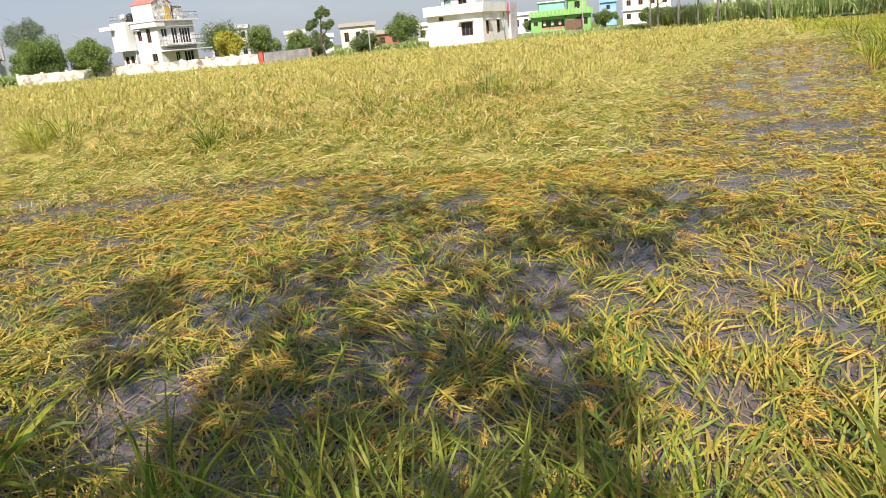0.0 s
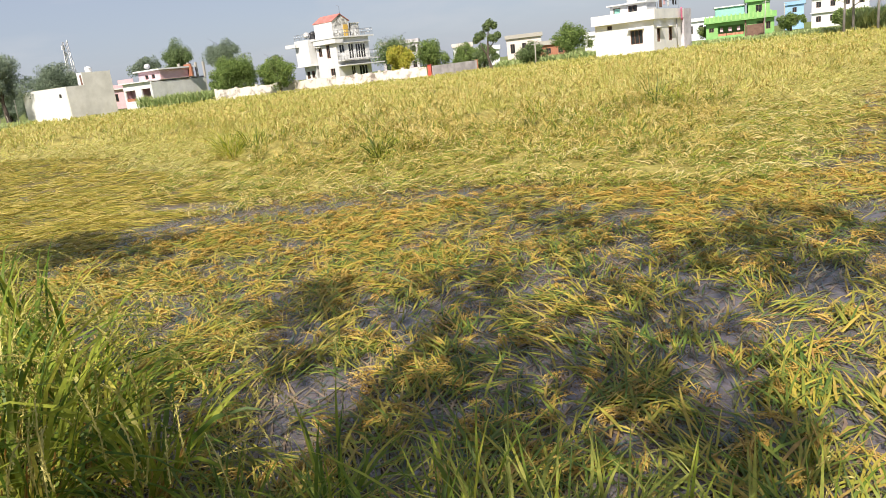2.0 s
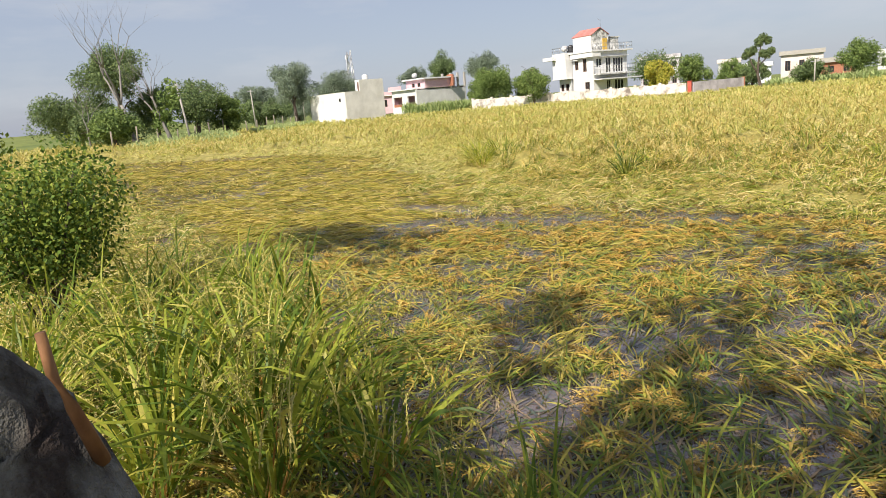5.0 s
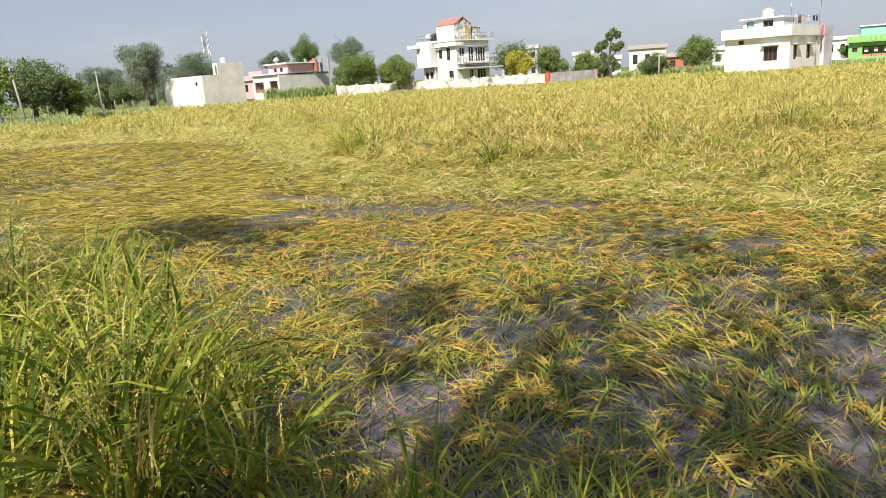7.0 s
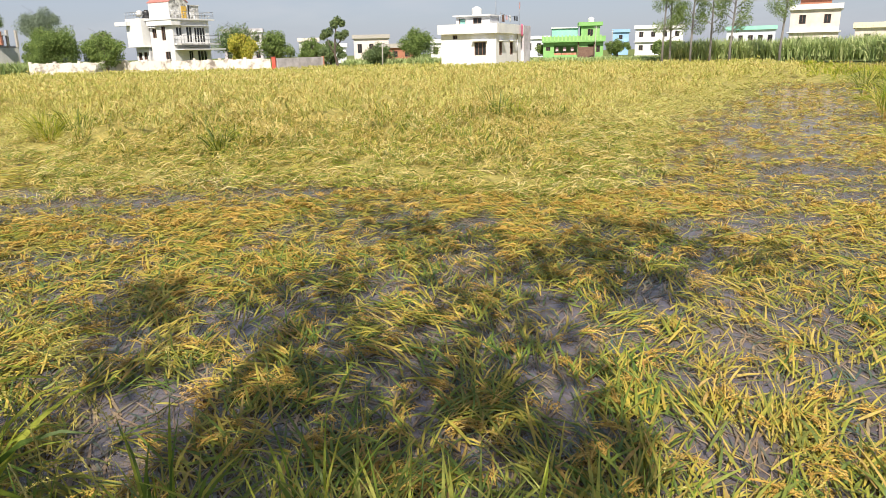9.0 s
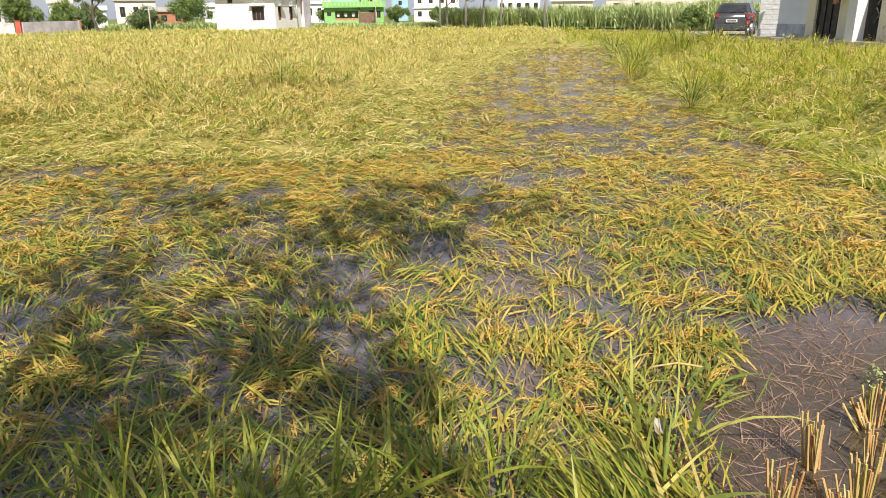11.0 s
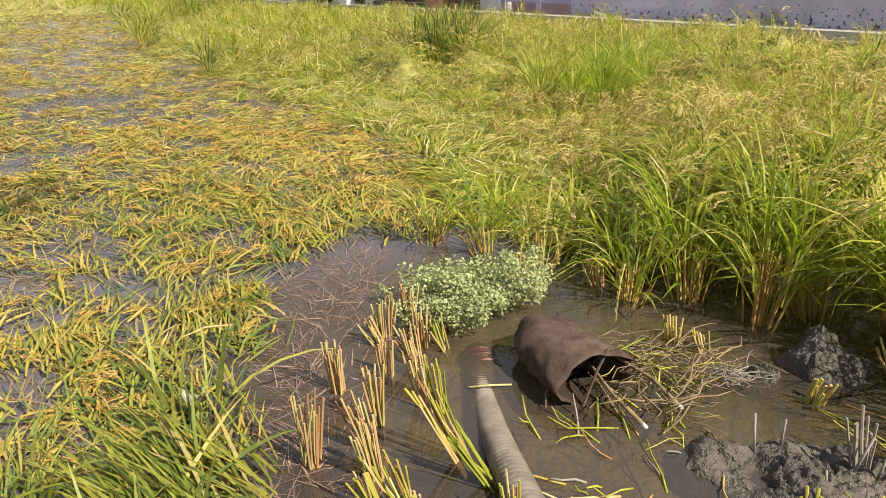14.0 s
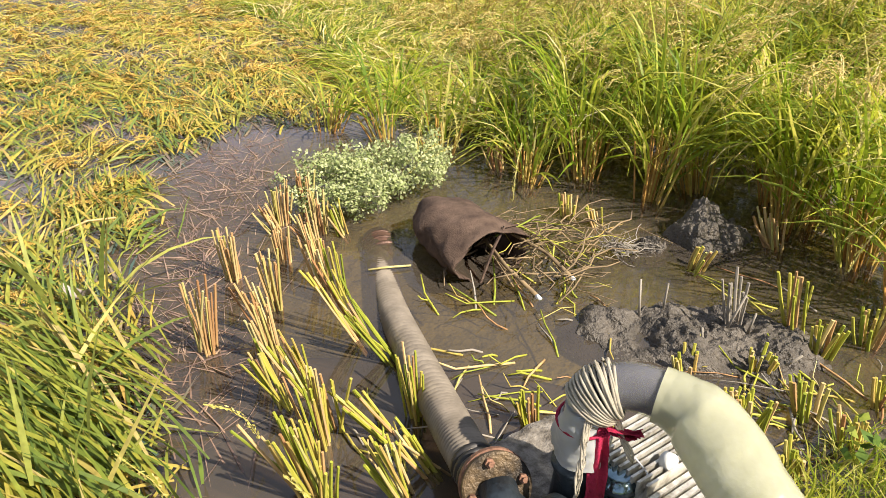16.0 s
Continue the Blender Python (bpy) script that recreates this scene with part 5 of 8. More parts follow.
for k, (x, y, hgt, cw, cl, lf, lab) in enumerate(FIELD_TREES + VILLAGE_TREES + LOW_TREES):
    cw *= 1.28 if x < -42 and y < 50 else 1.12
    tree("tree", x, y, 0.0, hgt * (0.97 if x < -44 else 1.02), cw, cl, lab, leaf=lf, seed=100 + k, leaves=int((2600 + 420 * cw * (hgt - cl) ** 0.5) * (1.25 if x < -42 else 1.0)), size=0.20 if y < 60 else 0.25, clumps=int(18 + 4 * cw),
         squeeze=0.4 if "conical" in lab else 0.75, trunk_r=0.10 + 0.012 * hgt)


def layered_tree():
    """The slim tree by the grey wall: a forked bare trunk with three separate heads of leaves."""
    t = thing("tree", (-11.4, 83.3, 0), 0, "slim tree with forked trunk and layered leaf heads", "tree")
    bm = bmesh.new()
    tube(bm, [(0.3, 0, -0.3), (0.25, 0, 0.6), (0, 0, 1.7), (0.1, 0, 3.0), (0.3, 0, 4.6), (0.5, 0, 5.4)], [0.2, 0.17, 0.13, 0.1, 0.06, 0.02], 7)
    tube(bm, [(0, 0, 1.7), (-0.6, 0, 2.8), (-0.9, 0, 3.8)], [0.1, 0.07, 0.02], 6)
    tube(bm, [(0.05, 0, 2.4), (0.8, 0.2, 3.2), (1.1, 0, 3.9)], [0.08, 0.05, 0.02], 6)
    part("trunk", bm, M_BARK, t, "", True)
    c = np.array([(0.5, 0, 5.3), (0.9, 0.2, 5.0), (0.1, 0, 4.9), (-0.9, 0, 3.9), (-0.5, 0.3, 4.1), (-1.2, 0, 3.6), (0.9, 0, 3.6), (1.3, 0, 3.9), (0.5, -0.3, 3.7), (0.6, 0, 2.2), (0.9, 0.2, 1.6)])
    q, f = leaf_cloud(c, np.array([[0.5], [0.45], [0.5], [0.5], [0.5], [0.4], [0.5], [0.4], [0.4], [0.35], [0.4]]), 5200, 0.19, 77)
    ob = new("crown", mesh_np("crown", q, [f], M_TREE))
    ob.parent = t


layered_tree()


def bare_tree(x, y, hgt, seed, label, r0=0.28, vines=False):
    """A leafless tree with forked, crooked limbs."""
    rng = random.Random(seed)
    t = thing("bare_tree", (x, y, 0), 0, label, "tree")
    bm = bmesh.new()

    def grow(p, d, r, n_, depth):
        pts, rad = [p], [r]
        for k in range(n_):
            d = (d + Vector((rng.uniform(-1, 1), rng.uniform(-1, 1), rng.uniform(-0.2, 0.5))) * 0.16).normalized()
            p = p + d * hgt * 0.075
            pts.append(p.copy())
            rad.append(r * (1 - 0.42 * (k + 1) / n_))
        tube(bm, pts, rad, 7 if depth < 2 else 5)
        if depth < 4:
            for s in (-1, 1, 0.3)[: 3 if depth < 2 else 2]:
                e = (d + Vector((s * rng.uniform(0.4, 0.9), rng.uniform(-0.5, 0.5), rng.uniform(0.0, 0.4)))).normalized()
                grow(p, e, rad[-1] * 0.72, max(2, n_ - 1), depth + 1)

    grow(Vector((0, 0, -0.2)), Vector((rng.uniform(-0.15, 0.15), 0, 1)), r0, 5, 0)
    part("trunk", bm, M_GREYBARK, t, "pale leafless limbs", True)
    if vines:
        c = np.array([(rng.uniform(-0.8, 0.8), rng.uniform(-0.5, 0.5), hgt * rng.uniform(0.25, 0.75)) for _ in range(14)])
        q, f = leaf_cloud(c, np.full((14, 1), 0.45), 900, 0.22, seed)
        ob = new("creeper", mesh_np("creeper", q, [f], M_TREE2))
        ob.parent = t
        ob["label"] = "green creeper hanging from the limbs"


bare_tree(-40.6, 29.2, 8.6, 4, "big leafless tree with crooked pale limbs", 0.19)
bare_tree(-37.8, 29.7, 5.4, 9, "broken dead trunk hung with creeper", 0.17, True)
bare_tree(-41.0, 26.3, 4.2, 14, "small leafless tree beside bushes", 0.08)


def poplar(x, y, hgt, seed, lean=0.0):
    """A slender tree: a straight pale trunk with thin, sparse boughs of drooping leaves."""
    rng = random.Random(seed)
    t = thing("poplar", (x, y, 0), 0, "slender tree with pale trunk and sparse leaves", "tree", "row of slender trees")
    bm = bmesh.new()
    tube(bm, [(0, 0, -0.2), (0, 0, 1.5), (lean * 0.5, 0, hgt * 0.5), (lean, 0, hgt)], [0.14, 0.105, 0.075, 0.02], 8)
    cs = []
    for k in range(22):
        z = hgt * rng.uniform(0.20, 0.98)
        a = rng.uniform(0, 6.28)
        L = rng.uniform(0.7, 1.9) * (1.15 - z / hgt * 0.6)
        e = Vector((math.cos(a) * L + lean * z / hgt, math.sin(a) * L, z + L * 0.75))
        tube(bm, [(lean * z / hgt, 0, z), (Vector((lean * z / hgt, 0, z)) + e) / 2, e], [0.05, 0.03, 0.008], 5)
        cs += [tuple(e), tuple((Vector((lean * z / hgt, 0, z)) + e * 2) / 3)]
    part("trunk", bm, M_GREYBARK, t, "", True)
    q, f = leaf_cloud(np.array(cs), np.full((len(cs), 1), 0.62), 6400, 0.135, seed)
    ob = new("crown", mesh_np("crown", q, [f], M_TREE2))
    ob.parent = t


for k, (x, y, hh, ln_) in enumerate([(22.0, 71.7, 12, 0.3), (23.0, 72.5, 11, -0.2), (24.6, 71.3, 11.5, 0.2), (25.8, 69.4, 12, 0.0), (26.5, 66.5, 12.5, 0.5), (30.2, 64.7, 12, 0.6)]):
    poplar(x, y, hh, 300 + k, ln_)


def reeds(name, a, c, depth, n_, hgt, wid, mat, label, seed, category="sugar cane"):
    """A dense stand of tall leaf blades between two points."""
    rng = np.random.default_rng(seed)
    a, c = np.array(a, float), np.array(c, float)
    s = rng.uniform(0, 1, (n_, 1))
    u = (c - a) / np.linalg.norm(c - a)
    p = a + (c - a) * s + np.array([-u[1], u[0]]) * rng.uniform(0, depth, (n_, 1))
    hh = hgt * (0.7 + 0.3 * wave(p, 3.0, seed)) * rng.uniform(0.75, 1.05, n_)
    z = rng.uniform(0.0, 0.55, n_) * hh
    up = np.radians(rng.uniform(55, 88, n_))
    tagged(new(name, ribbons(name, np.column_stack([p, z]), rng.uniform(0, 6.28, n_), up, (hh - z) * 1.1, wid * rng.uniform(0.6, 1.3, n_), np.radians(rng.uniform(10, 95, n_)), mat, seed)), label, category, kind="stuff")


reeds("sugar_cane", (23.0, 75.0), (48.5, 61.2), 6.0, 14000, 2.75, 0.10, M_CANE, "dense green stand of tall sugar cane", 51)
reeds("sugar_cane", (36.0, 62.0), (47.0, 45.0), 6.0, 8500, 2.9, 0.09, M_CANE, "dense green stand of tall sugar cane", 52)
reeds("sugar_cane", (-57.5, 84.0), (-47.8, 85.5), 4.0, 2600, 1.9, 0.13, M_CANE, "low pale green cane before a cement wall", 53)
reeds("wild_grass", (-60.0, 46.0), (-34.5, 24.0), 6.0, 14000, 0.85, 0.06, M_CANE, "rank green weeds along a wire fence", 54, "weeds")
reeds("wild_grass", (-58.0, 62.0), (-46.0, 44.0), 3.0, 5500, 0.8, 0.06, M_CANE, "rank green weeds along a wire fence", 55, "weeds")
reeds("wild_grass", (-13.0, 100.0), (0.0, 96.0), 5.0, 3000, 1.3, 0.14, M_CANE, "tall green grass between field and houses", 56, "grass")
reeds("wild_grass", (8.0, 92.0), (23.0, 78.0), 6.0, 5000, 0.9, 0.14, M_CANE, "green grass strip past the white house", 57, "grass")

# fence posts along the weeds, and leaning poles
for k in range(15):
    s = k / 14
    x, y = -37.0 + (-57.0 + 37.0) * s, 25.0 + 37.0 * s
    t = thing("fence_post", (x, y, 0), 0, "thin grey wooden fence post", "fence post", "field fence")
    tube_part("stake", [(0, 0, -0.2), (0.06 * math.sin(k * 2.1), 0, 0.8), (0.12 * math.sin(k * 2.1), 0, 1.35 + 0.18 * math.sin(k * 1.3))], [0.06, 0.055, 0.05], M_WOOD, t, 6)
for x, y, hh, ln_, lab in ((-42.5, 35.0, 4.3, -0.75, "leaning concrete electricity pole"), (-62.0, 60.5, 4.6, -0.2, "leaning concrete electricity pole"), (-72.0, 80.0, 7.0, 0.1, "distant concrete electricity pole"), (-6.4, 88.0, 2.7, 0.05, "short concrete pole at the field's edge"), (42.0, 176.0, 6.0, 0.0, "distant concrete electricity pole"), (28.4, 132.0, 5.6, 0.2, "distant concrete electricity pole")):
    t = thing("utility_pole", (x, y, 0), 0, lab, "pole")
    tube_part("shaft", [(0, 0, -0.2), (ln_, 0, hh)], [0.085, 0.06], M_CONC, t, 8)
    boxes("crossarm", [(ln_ - 0.45, -0.05, hh - 0.25, ln_ + 0.45, 0.05, hh - 0.15)], M_STEEL, t)

# ---------------------------------------------------------------- the lane and its houses
LANE = (21.0, 24.0, 0.42)
ST = pose(*LANE, 0, 0, -103)
bm = bmesh.new()
box(bm, -14, -0.9, -0.6, 34, 9, 0.0)
bmesh.ops.transform(bm, matrix=ST, verts=bm.verts)
tagged(part("road", bm, M_ROAD), "dusty pale village lane above the field", "lane", kind="structure")
bm = bmesh.new()
box(bm, 0, -0.75, 0.004, 30, -0.02, 0.16)
bmesh.ops.transform(bm, matrix=ST, verts=bm.verts)
tagged(part("pavement", bm, M_CONC), "cracked concrete apron before the houses", "pavement", kind="structure")


def lane_thing(name, s, label, category, y=0.0):
    t = new(name)
    t.empty_display_size = 0.1
    t.matrix_world = ST @ pose(s, y, 0)
    return tagged(t, label, category)


# white-washed block wall end, lit by the sun
t = thing("block_wall", (21.15, 25.0, 0.42), -66, "sunlit whitewashed brick wall end", "wall")
nb = 0
cell = bmesh.new()
box(cell, 0, 0, 0, 0.27, 0.15, 0.085, 0.006)
boxes("wall_core", [(0, 0.01, 0, 1.4, 0.2, 1.72)], M_WHITE, t)
first = part("brick", cell, M_WHITE, t)
first.matrix_local = pose(0, -0.004, 0)
for j in range(18):
    for k in range(5):
        if j == k == 0:
            continue
        ob = new("brick", first.data)
        ob.parent = t
        ob.matrix_local = pose(k * 0.28 - (0.0 if j % 2 else 0.0), -0.004 - 0.003 * ((j + k) % 3), j * 0.095)
# pale blue wall with flaking foot and balusters
t = lane_thing("garden_wall", 0.0, "pale blue rendered wall with flaking grey foot", "wall")
boxes("wall_panel", [(0.35, 0.0, 0.62, 2.3, 0.2, 1.75)], M_PALEBLUE, t)
boxes("wall_foot", [(0.35, -0.02, 0.0, 2.3, 0.2, 0.62)], plain_mat("flaked_blue_render", (0.30, 0.31, 0.33), (0.55, 0.58, 0.64), 2.5, 0.85), t, "flaking grey render")
for k in range(6):
    bx = 0.5 + k * 0.32
    tube_part("baluster", [(bx, 0.1, 1.75), (bx, 0.1, 1.85), (bx, 0.1, 2.0), (bx, 0.1, 2.25)], [0.05, 0.1, 0.08, 0.04], M_WHITE, t, 8)
boxes("coping", [(0.35, -0.03, 2.25, 2.3, 0.23, 2.35)], M_WHITE, t)

t = lane_thing("lane_house", 2.3, "cream house front with peeling paint and dark doors", "house")
for a, c in ((0.0, 0.5), (1.9, 2.5), (4.0, 4.5)):
    boxes("pier", [(a, 0, 0, c, 0.35, 3.0)], M_CREAM, t, "peeling cream plaster pier")
boxes("beam", [(0.0, -0.05, 3.0, 4.5, 0.35, 3.5)], M_CREAM, t)
boxes("porch_floor", [(0.5, 0.05, 0, 4.0, 1.2, 0.16)], M_CONC, t)
d_ = boxes("door", [(0.5, 0.08, 0.16, 1.9, 0.14, 2.98)], M_IRON, t, "dark iron sheet door")
for k in range(4):
    boxes("door_rib", [(0.6 + k * 0.38, 0.05, 0.2, 0.64 + k * 0.38, 0.078, 2.9)], M_IRON, d_)
boxes("column", [(3.3, -0.6, 0, 3.75, -0.25, 3.0)], M_WHITE, t, "whitewashed porch column")
boxes("porch_beam", [(3.3, -0.25, 2.7, 3.75, -0.06, 3.0)], M_WHITE, t)
d_ = boxes("door", [(3.2, 0.08, 0.16, 4.0, 0.13, 2.98)], M_IRON, t, "dark iron door with scrolls")
for k in range(3):
    tube_part("scroll", [(3.7 + 0.05 * k, 0.06, 0.7 + 0.55 * k), (3.9, 0.055, 0.95 + 0.55 * k), (3.72, 0.06, 1.15 + 0.55 * k)], 0.02, M_TANKW, d_, 5)
boxes("porch_wall", [(2.5, 0.1, 0, 3.2, 0.25, 3.0)], M_CREAM, t)
boxes("house_body", [(-0.1, 1.25, 0, 4.5, 8.0, 4.6)], M_CREAM, t)
ln = lane_thing("washing_line", 3.75, "pink and tan clothes hung in a porch", "washing line", -0.25)
tube_part("line", [(-0.4, 0.05, 2.35), (0.4, 0.02, 2.3), (1.4, -0.05, 2.35)], 0.012, M_IRON, ln, 4)
cloth("garment", 0.05, 0.4, 2.3, 0.75, M_PALEROSE, ln, 1, -0.02)
cloth("garment", 0.5, 0.3, 2.3, 1.0, M_ORANGE, ln, 5, -0.05)

# dark brick front: pale mortar bed, each brick proud of it
t = lane_thing("house_wall", 6.8, "dark purple-brown brick wall with pale joints", "wall")
boxes("mortar", [(0, 0, 0, 3.05, 0.3, 3.2)], M_MORTAR, t)
cell = bmesh.new()
box(cell, 0, 0, 0, 0.165, 0.03, 0.074, 0.005)
first = part("brick", cell, M_BRICK, t)
first.matrix_local = pose(0.01, -0.022, 0.02)
rest = bmesh.new()
for j in range(33):
    for k in range(16):
        x = 0.01 + k * 0.19 + (0.09 if j % 2 else 0)
        if (j == 0 and k == 0) or x + 0.17 > 3.06:
            continue
        if j > 18:
            box(rest, x, -0.022, 0.02 + j * 0.095, x + 0.165, 0.008, 0.094 + j * 0.095)
            continue
        ob = new("brick", first.data)
        ob.parent = t
        ob.matrix_local = pose(x, -0.022 + 0.005 * math.sin(j * 3.1 + k * 1.7), 0.02 + j * 0.095)
part("brick_courses", rest, M_BRICK, t)["kind"] = "stuff"

t = lane_thing("grille_gate", 10.65, "tall brown steel gate with diamond mesh", "gate")
for x in (0.0, 0.66, 1.33):
    boxes("stile", [(x, 0.1, 0.16, x + 0.06, 0.16, 3.0)], M_FRAME if x != 0.66 else M_STEEL, t)
for z0 in (0.16, 1.0, 2.2, 2.94):
    boxes("rail", [(0.062, 0.1, z0, 0.658, 0.16, z0 + 0.05), (0.722, 0.1, z0, 1.328, 0.16, z0 + 0.05)], M_FRAME, t)
boxes("kick_plate", [(0.062, 0.11, 0.212, 0.658, 0.13, 0.998), (0.722, 0.11, 0.212, 1.328, 0.13, 0.998)], M_FRAME, t)
bm = bmesh.new()
for k in range(-8, 12):
    for s in (-1, 1):
        x0 = 0.06 + k * 0.15
        pts = []
        for q in np.linspace(0, 1, 2):
            pts.append((x0 + q * 1.9 if s > 0 else x0 + (1 - q) * 1.9, 0.14, 1.05 + q * 1.9))
        a_, c_ = Vector(pts[0]), Vector(pts[1])
        lo = max(0.0, (0.06 - min(a_.x, c_.x)) / 1.9) if s > 0 else max(0.0, (max(a_.x, c_.x) - 1.33) / 1.9)
        hi = min(1.0, (1.33 - min(a_.x, c_.x)) / 1.9) if s > 0 else min(1.0, (max(a_.x, c_.x) - 0.06) / 1.9)
        if hi > lo:
            tube(bm, [a_.lerp(c_, lo), a_.lerp(c_, hi)], 0.009, 4)
part("mesh", bm, M_CREAM, t, "pale diamond mesh")
boxes("dark_passage", [(0.0, 1.2, 0, 1.4, 1.3, 3.0)], M_FRAME, t)

t = lane_thing("gate_pier", 9.85, "terracotta painted gate pier", "pier")
boxes("shaft", [(0.002, -0.12, 0, 0.8, 0.35, 3.2)], M_ORANGE, t)
t = lane_thing("brick_pier", 12.04, "narrow dark brick pier with pale joints", "pier")
boxes("mortar", [(0.004, 0, 0, 0.24, 0.3, 3.2)], M_MORTAR, t)
for j in range(33):
    ob = new("brick", first.data)
    ob.parent = t
    ob.matrix_local = pose(0.015, -0.022, 0.02 + j * 0.095) @ Matrix.Diagonal((1.25, 1, 1, 1))

t = lane_thing("gate_pier", 12.3, "weathered grey plaster gate pier", "pier")
boxes("shaft", [(0, -0.1, 0, 0.8, 0.4, 1.75)], M_GREYWALL, t)
boxes("cap", [(-0.03, -0.13, 1.75, 0.83, 0.43, 1.82)], M_CONC, t)
for sgn, x in ((0, 0.3),):
    p = thing("plant_pot", ST @ Vector((12.3 + x, 0.15, 1.82)), 0, "small clay pot with succulent on a pier", "plant pot")
    tube_part("pot", [(0, 0, 0), (0, 0, 0.14), (0, 0, 0.16)], [0.09, 0.13, 0.14], M_ORANGE, p, 12)
    q, f = leaf_cloud(np.array([(0, 0, 0.26), (0.08, 0, 0.22), (-0.08, 0.03, 0.22)]), np.array([[0.1], [0.08], [0.08]]), 90, 0.09, 5)
    ob = new("plant", mesh_np("plant", q, [f], M_SHRUB))
    ob.parent = p

t = lane_thing("metal_gate", 13.16, "lilac painted double steel gate with barred leaves", "gate")
GW, GH = 2.42, 1.5
for leaf in (0, 1):
    x0 = leaf * (GW / 2 + 0.01)
    L = boxes("gate_leaf", [(x0, 0.1, 0.06, x0 + 0.05, 0.15, GH)], M_LILAC, t)
    boxes("stile", [(x0 + GW / 2 - 0.06, 0.1, 0.06, x0 + GW / 2 - 0.01, 0.15, GH)], M_LILAC, L)
    for z0 in (0.06, 0.42, GH - 0.05):
        boxes("rail", [(x0 + 0.052, 0.105, z0, x0 + GW / 2 - 0.062, 0.145, z0 + 0.05)], M_LILAC, L)
    for k in range(11):
        xx = x0 + 0.09 + k * 0.096
        boxes("bar", [(xx, 0.112, 0.472, xx + 0.058, 0.138, GH - 0.052)], M_LILAC, L)
    bm = bmesh.new()
    for k in range(-4, 12):
        for s in (-1, 1):
            for q in range(3):
                xa = x0 + 0.05 + k * 0.12 + q * 0.12
                xb = xa + 0.12 * s
                if x0 + 0.05 <= min(xa, xb) and max(xa, xb) <= x0 + GW / 2 - 0.06:
                    tube(bm, [(xa, 0.125, 0.11 + q * 0.105), (xb, 0.125, 0.11 + (q + 1) * 0.105)], 0.008, 4)
    part("mesh", bm, M_LILAC, L)
    bm = bmesh.new()
    for k in range(-6, 14):
        for s in (-1, 1):
            for q in range(4):
                xa = x0 + 0.05 + k * 0.12 + (q % 2) * 0.0
                xb = xa + 0.12 * s
                if x0 <= min(xa, xb) and max(xa, xb) <= x0 + GW / 2:
                    tube(bm, [(xa, 0.125, GH + 0.01 + q * 0.12), (xb, 0.125, GH + 0.01 + (q + 1) * 0.12)], 0.008, 4)
    part("top_mesh", bm, M_PINK, L)
    boxes("latch", [(x0 + (GW / 2 - 0.2 if not leaf else 0.02), 0.07, 0.95, x0 + (GW / 2 - 0.04 if not leaf else 0.18), 0.098, 1.05)], M_STEEL, L)

t = lane_thing("boundary_wall", 15.63, "long grey weathered plaster boundary wall", "wall")
m, n, l, b = material("flaking_lilac_plaster", 0.85)
wide = noise_tex(n, l, 0.9, 5.0, 0.62)
tone = ramp(n, [(0.3, (0.37, 0.34, 0.41)), (0.62, (0.62, 0.57, 0.68))])
l.new(wide.outputs["Fac"], tone.inputs["Fac"])
flake = noise_tex(n, l, 11.0, 4.0, 0.6)
cx = n.new("ShaderNodeTexCoord")
sx = n.new("ShaderNodeSeparateXYZ")
l.new(cx.outputs["Object"], sx.inputs[0])
low_ = n.new("ShaderNodeMapRange")  # rising damp has loosened more of the coat low down
for key, v in (("From Min", 0.15), ("From Max", 1.15), ("To Min", -0.10), ("To Max", 0.10)):
    low_.inputs[key].default_value = v
l.new(sx.outputs["Z"], low_.inputs["Value"])
ad = n.new("ShaderNodeMath")
l.new(flake.outputs["Fac"], ad.inputs[0])
l.new(low_.outputs["Result"], ad.inputs[1])
edge = ramp(n, [(0.335, (0.0, 0.0, 0.0)), (0.36, (1.0, 1.0, 1.0))])
l.new(ad.outputs["Value"], edge.inputs["Fac"])
l.new(mix(n, l, (0.075, 0.072, 0.07), tone.outputs["Color"], edge.outputs["Color"]), b.inputs["Base Color"])
bump(n, l, b, edge.outputs["Color"], 0.5, 0.01)
boxes("wall_panel", [(0.0, 0.0, 0.0, 13.0, 0.25, 1.58)], m, t)
boxes("coping", [(0.0, -0.05, 1.58, 13.0, 0.3, 1.66)], M_GREYWALL, t)
tube_part("drainpipe", [(6.6, -0.06, 0.95), (6.6, -0.06, 1.42)], 0.06, M_FRAME, t, 8, "short brown drain pipe")
t = lane_thing("peach_house", 7.0, "peach painted house behind the lane walls", "house", 2.4)
mfh = pose(0, 0, 0)
ho = [(7.0, 1.0, 8.2, 2.3), (12.0, 1.0, 13.2, 2.3), (16.0, 1.0, 17.2, 2.3)]
pierced("wall", 22.0, 4.2, 0.25, ho, M_PEACH, t, mfh)
for o in ho:
    window(t, mfh, *o, hood=True)
boxes("house_body", [(0, 0.5, 0, 22, 6.5, 4.2)], M_PEACH, t)
boxes("roof_slab", [(-0.3, -0.5, 4.2, 22.3, 6.8, 4.36)], M_CONC, t)

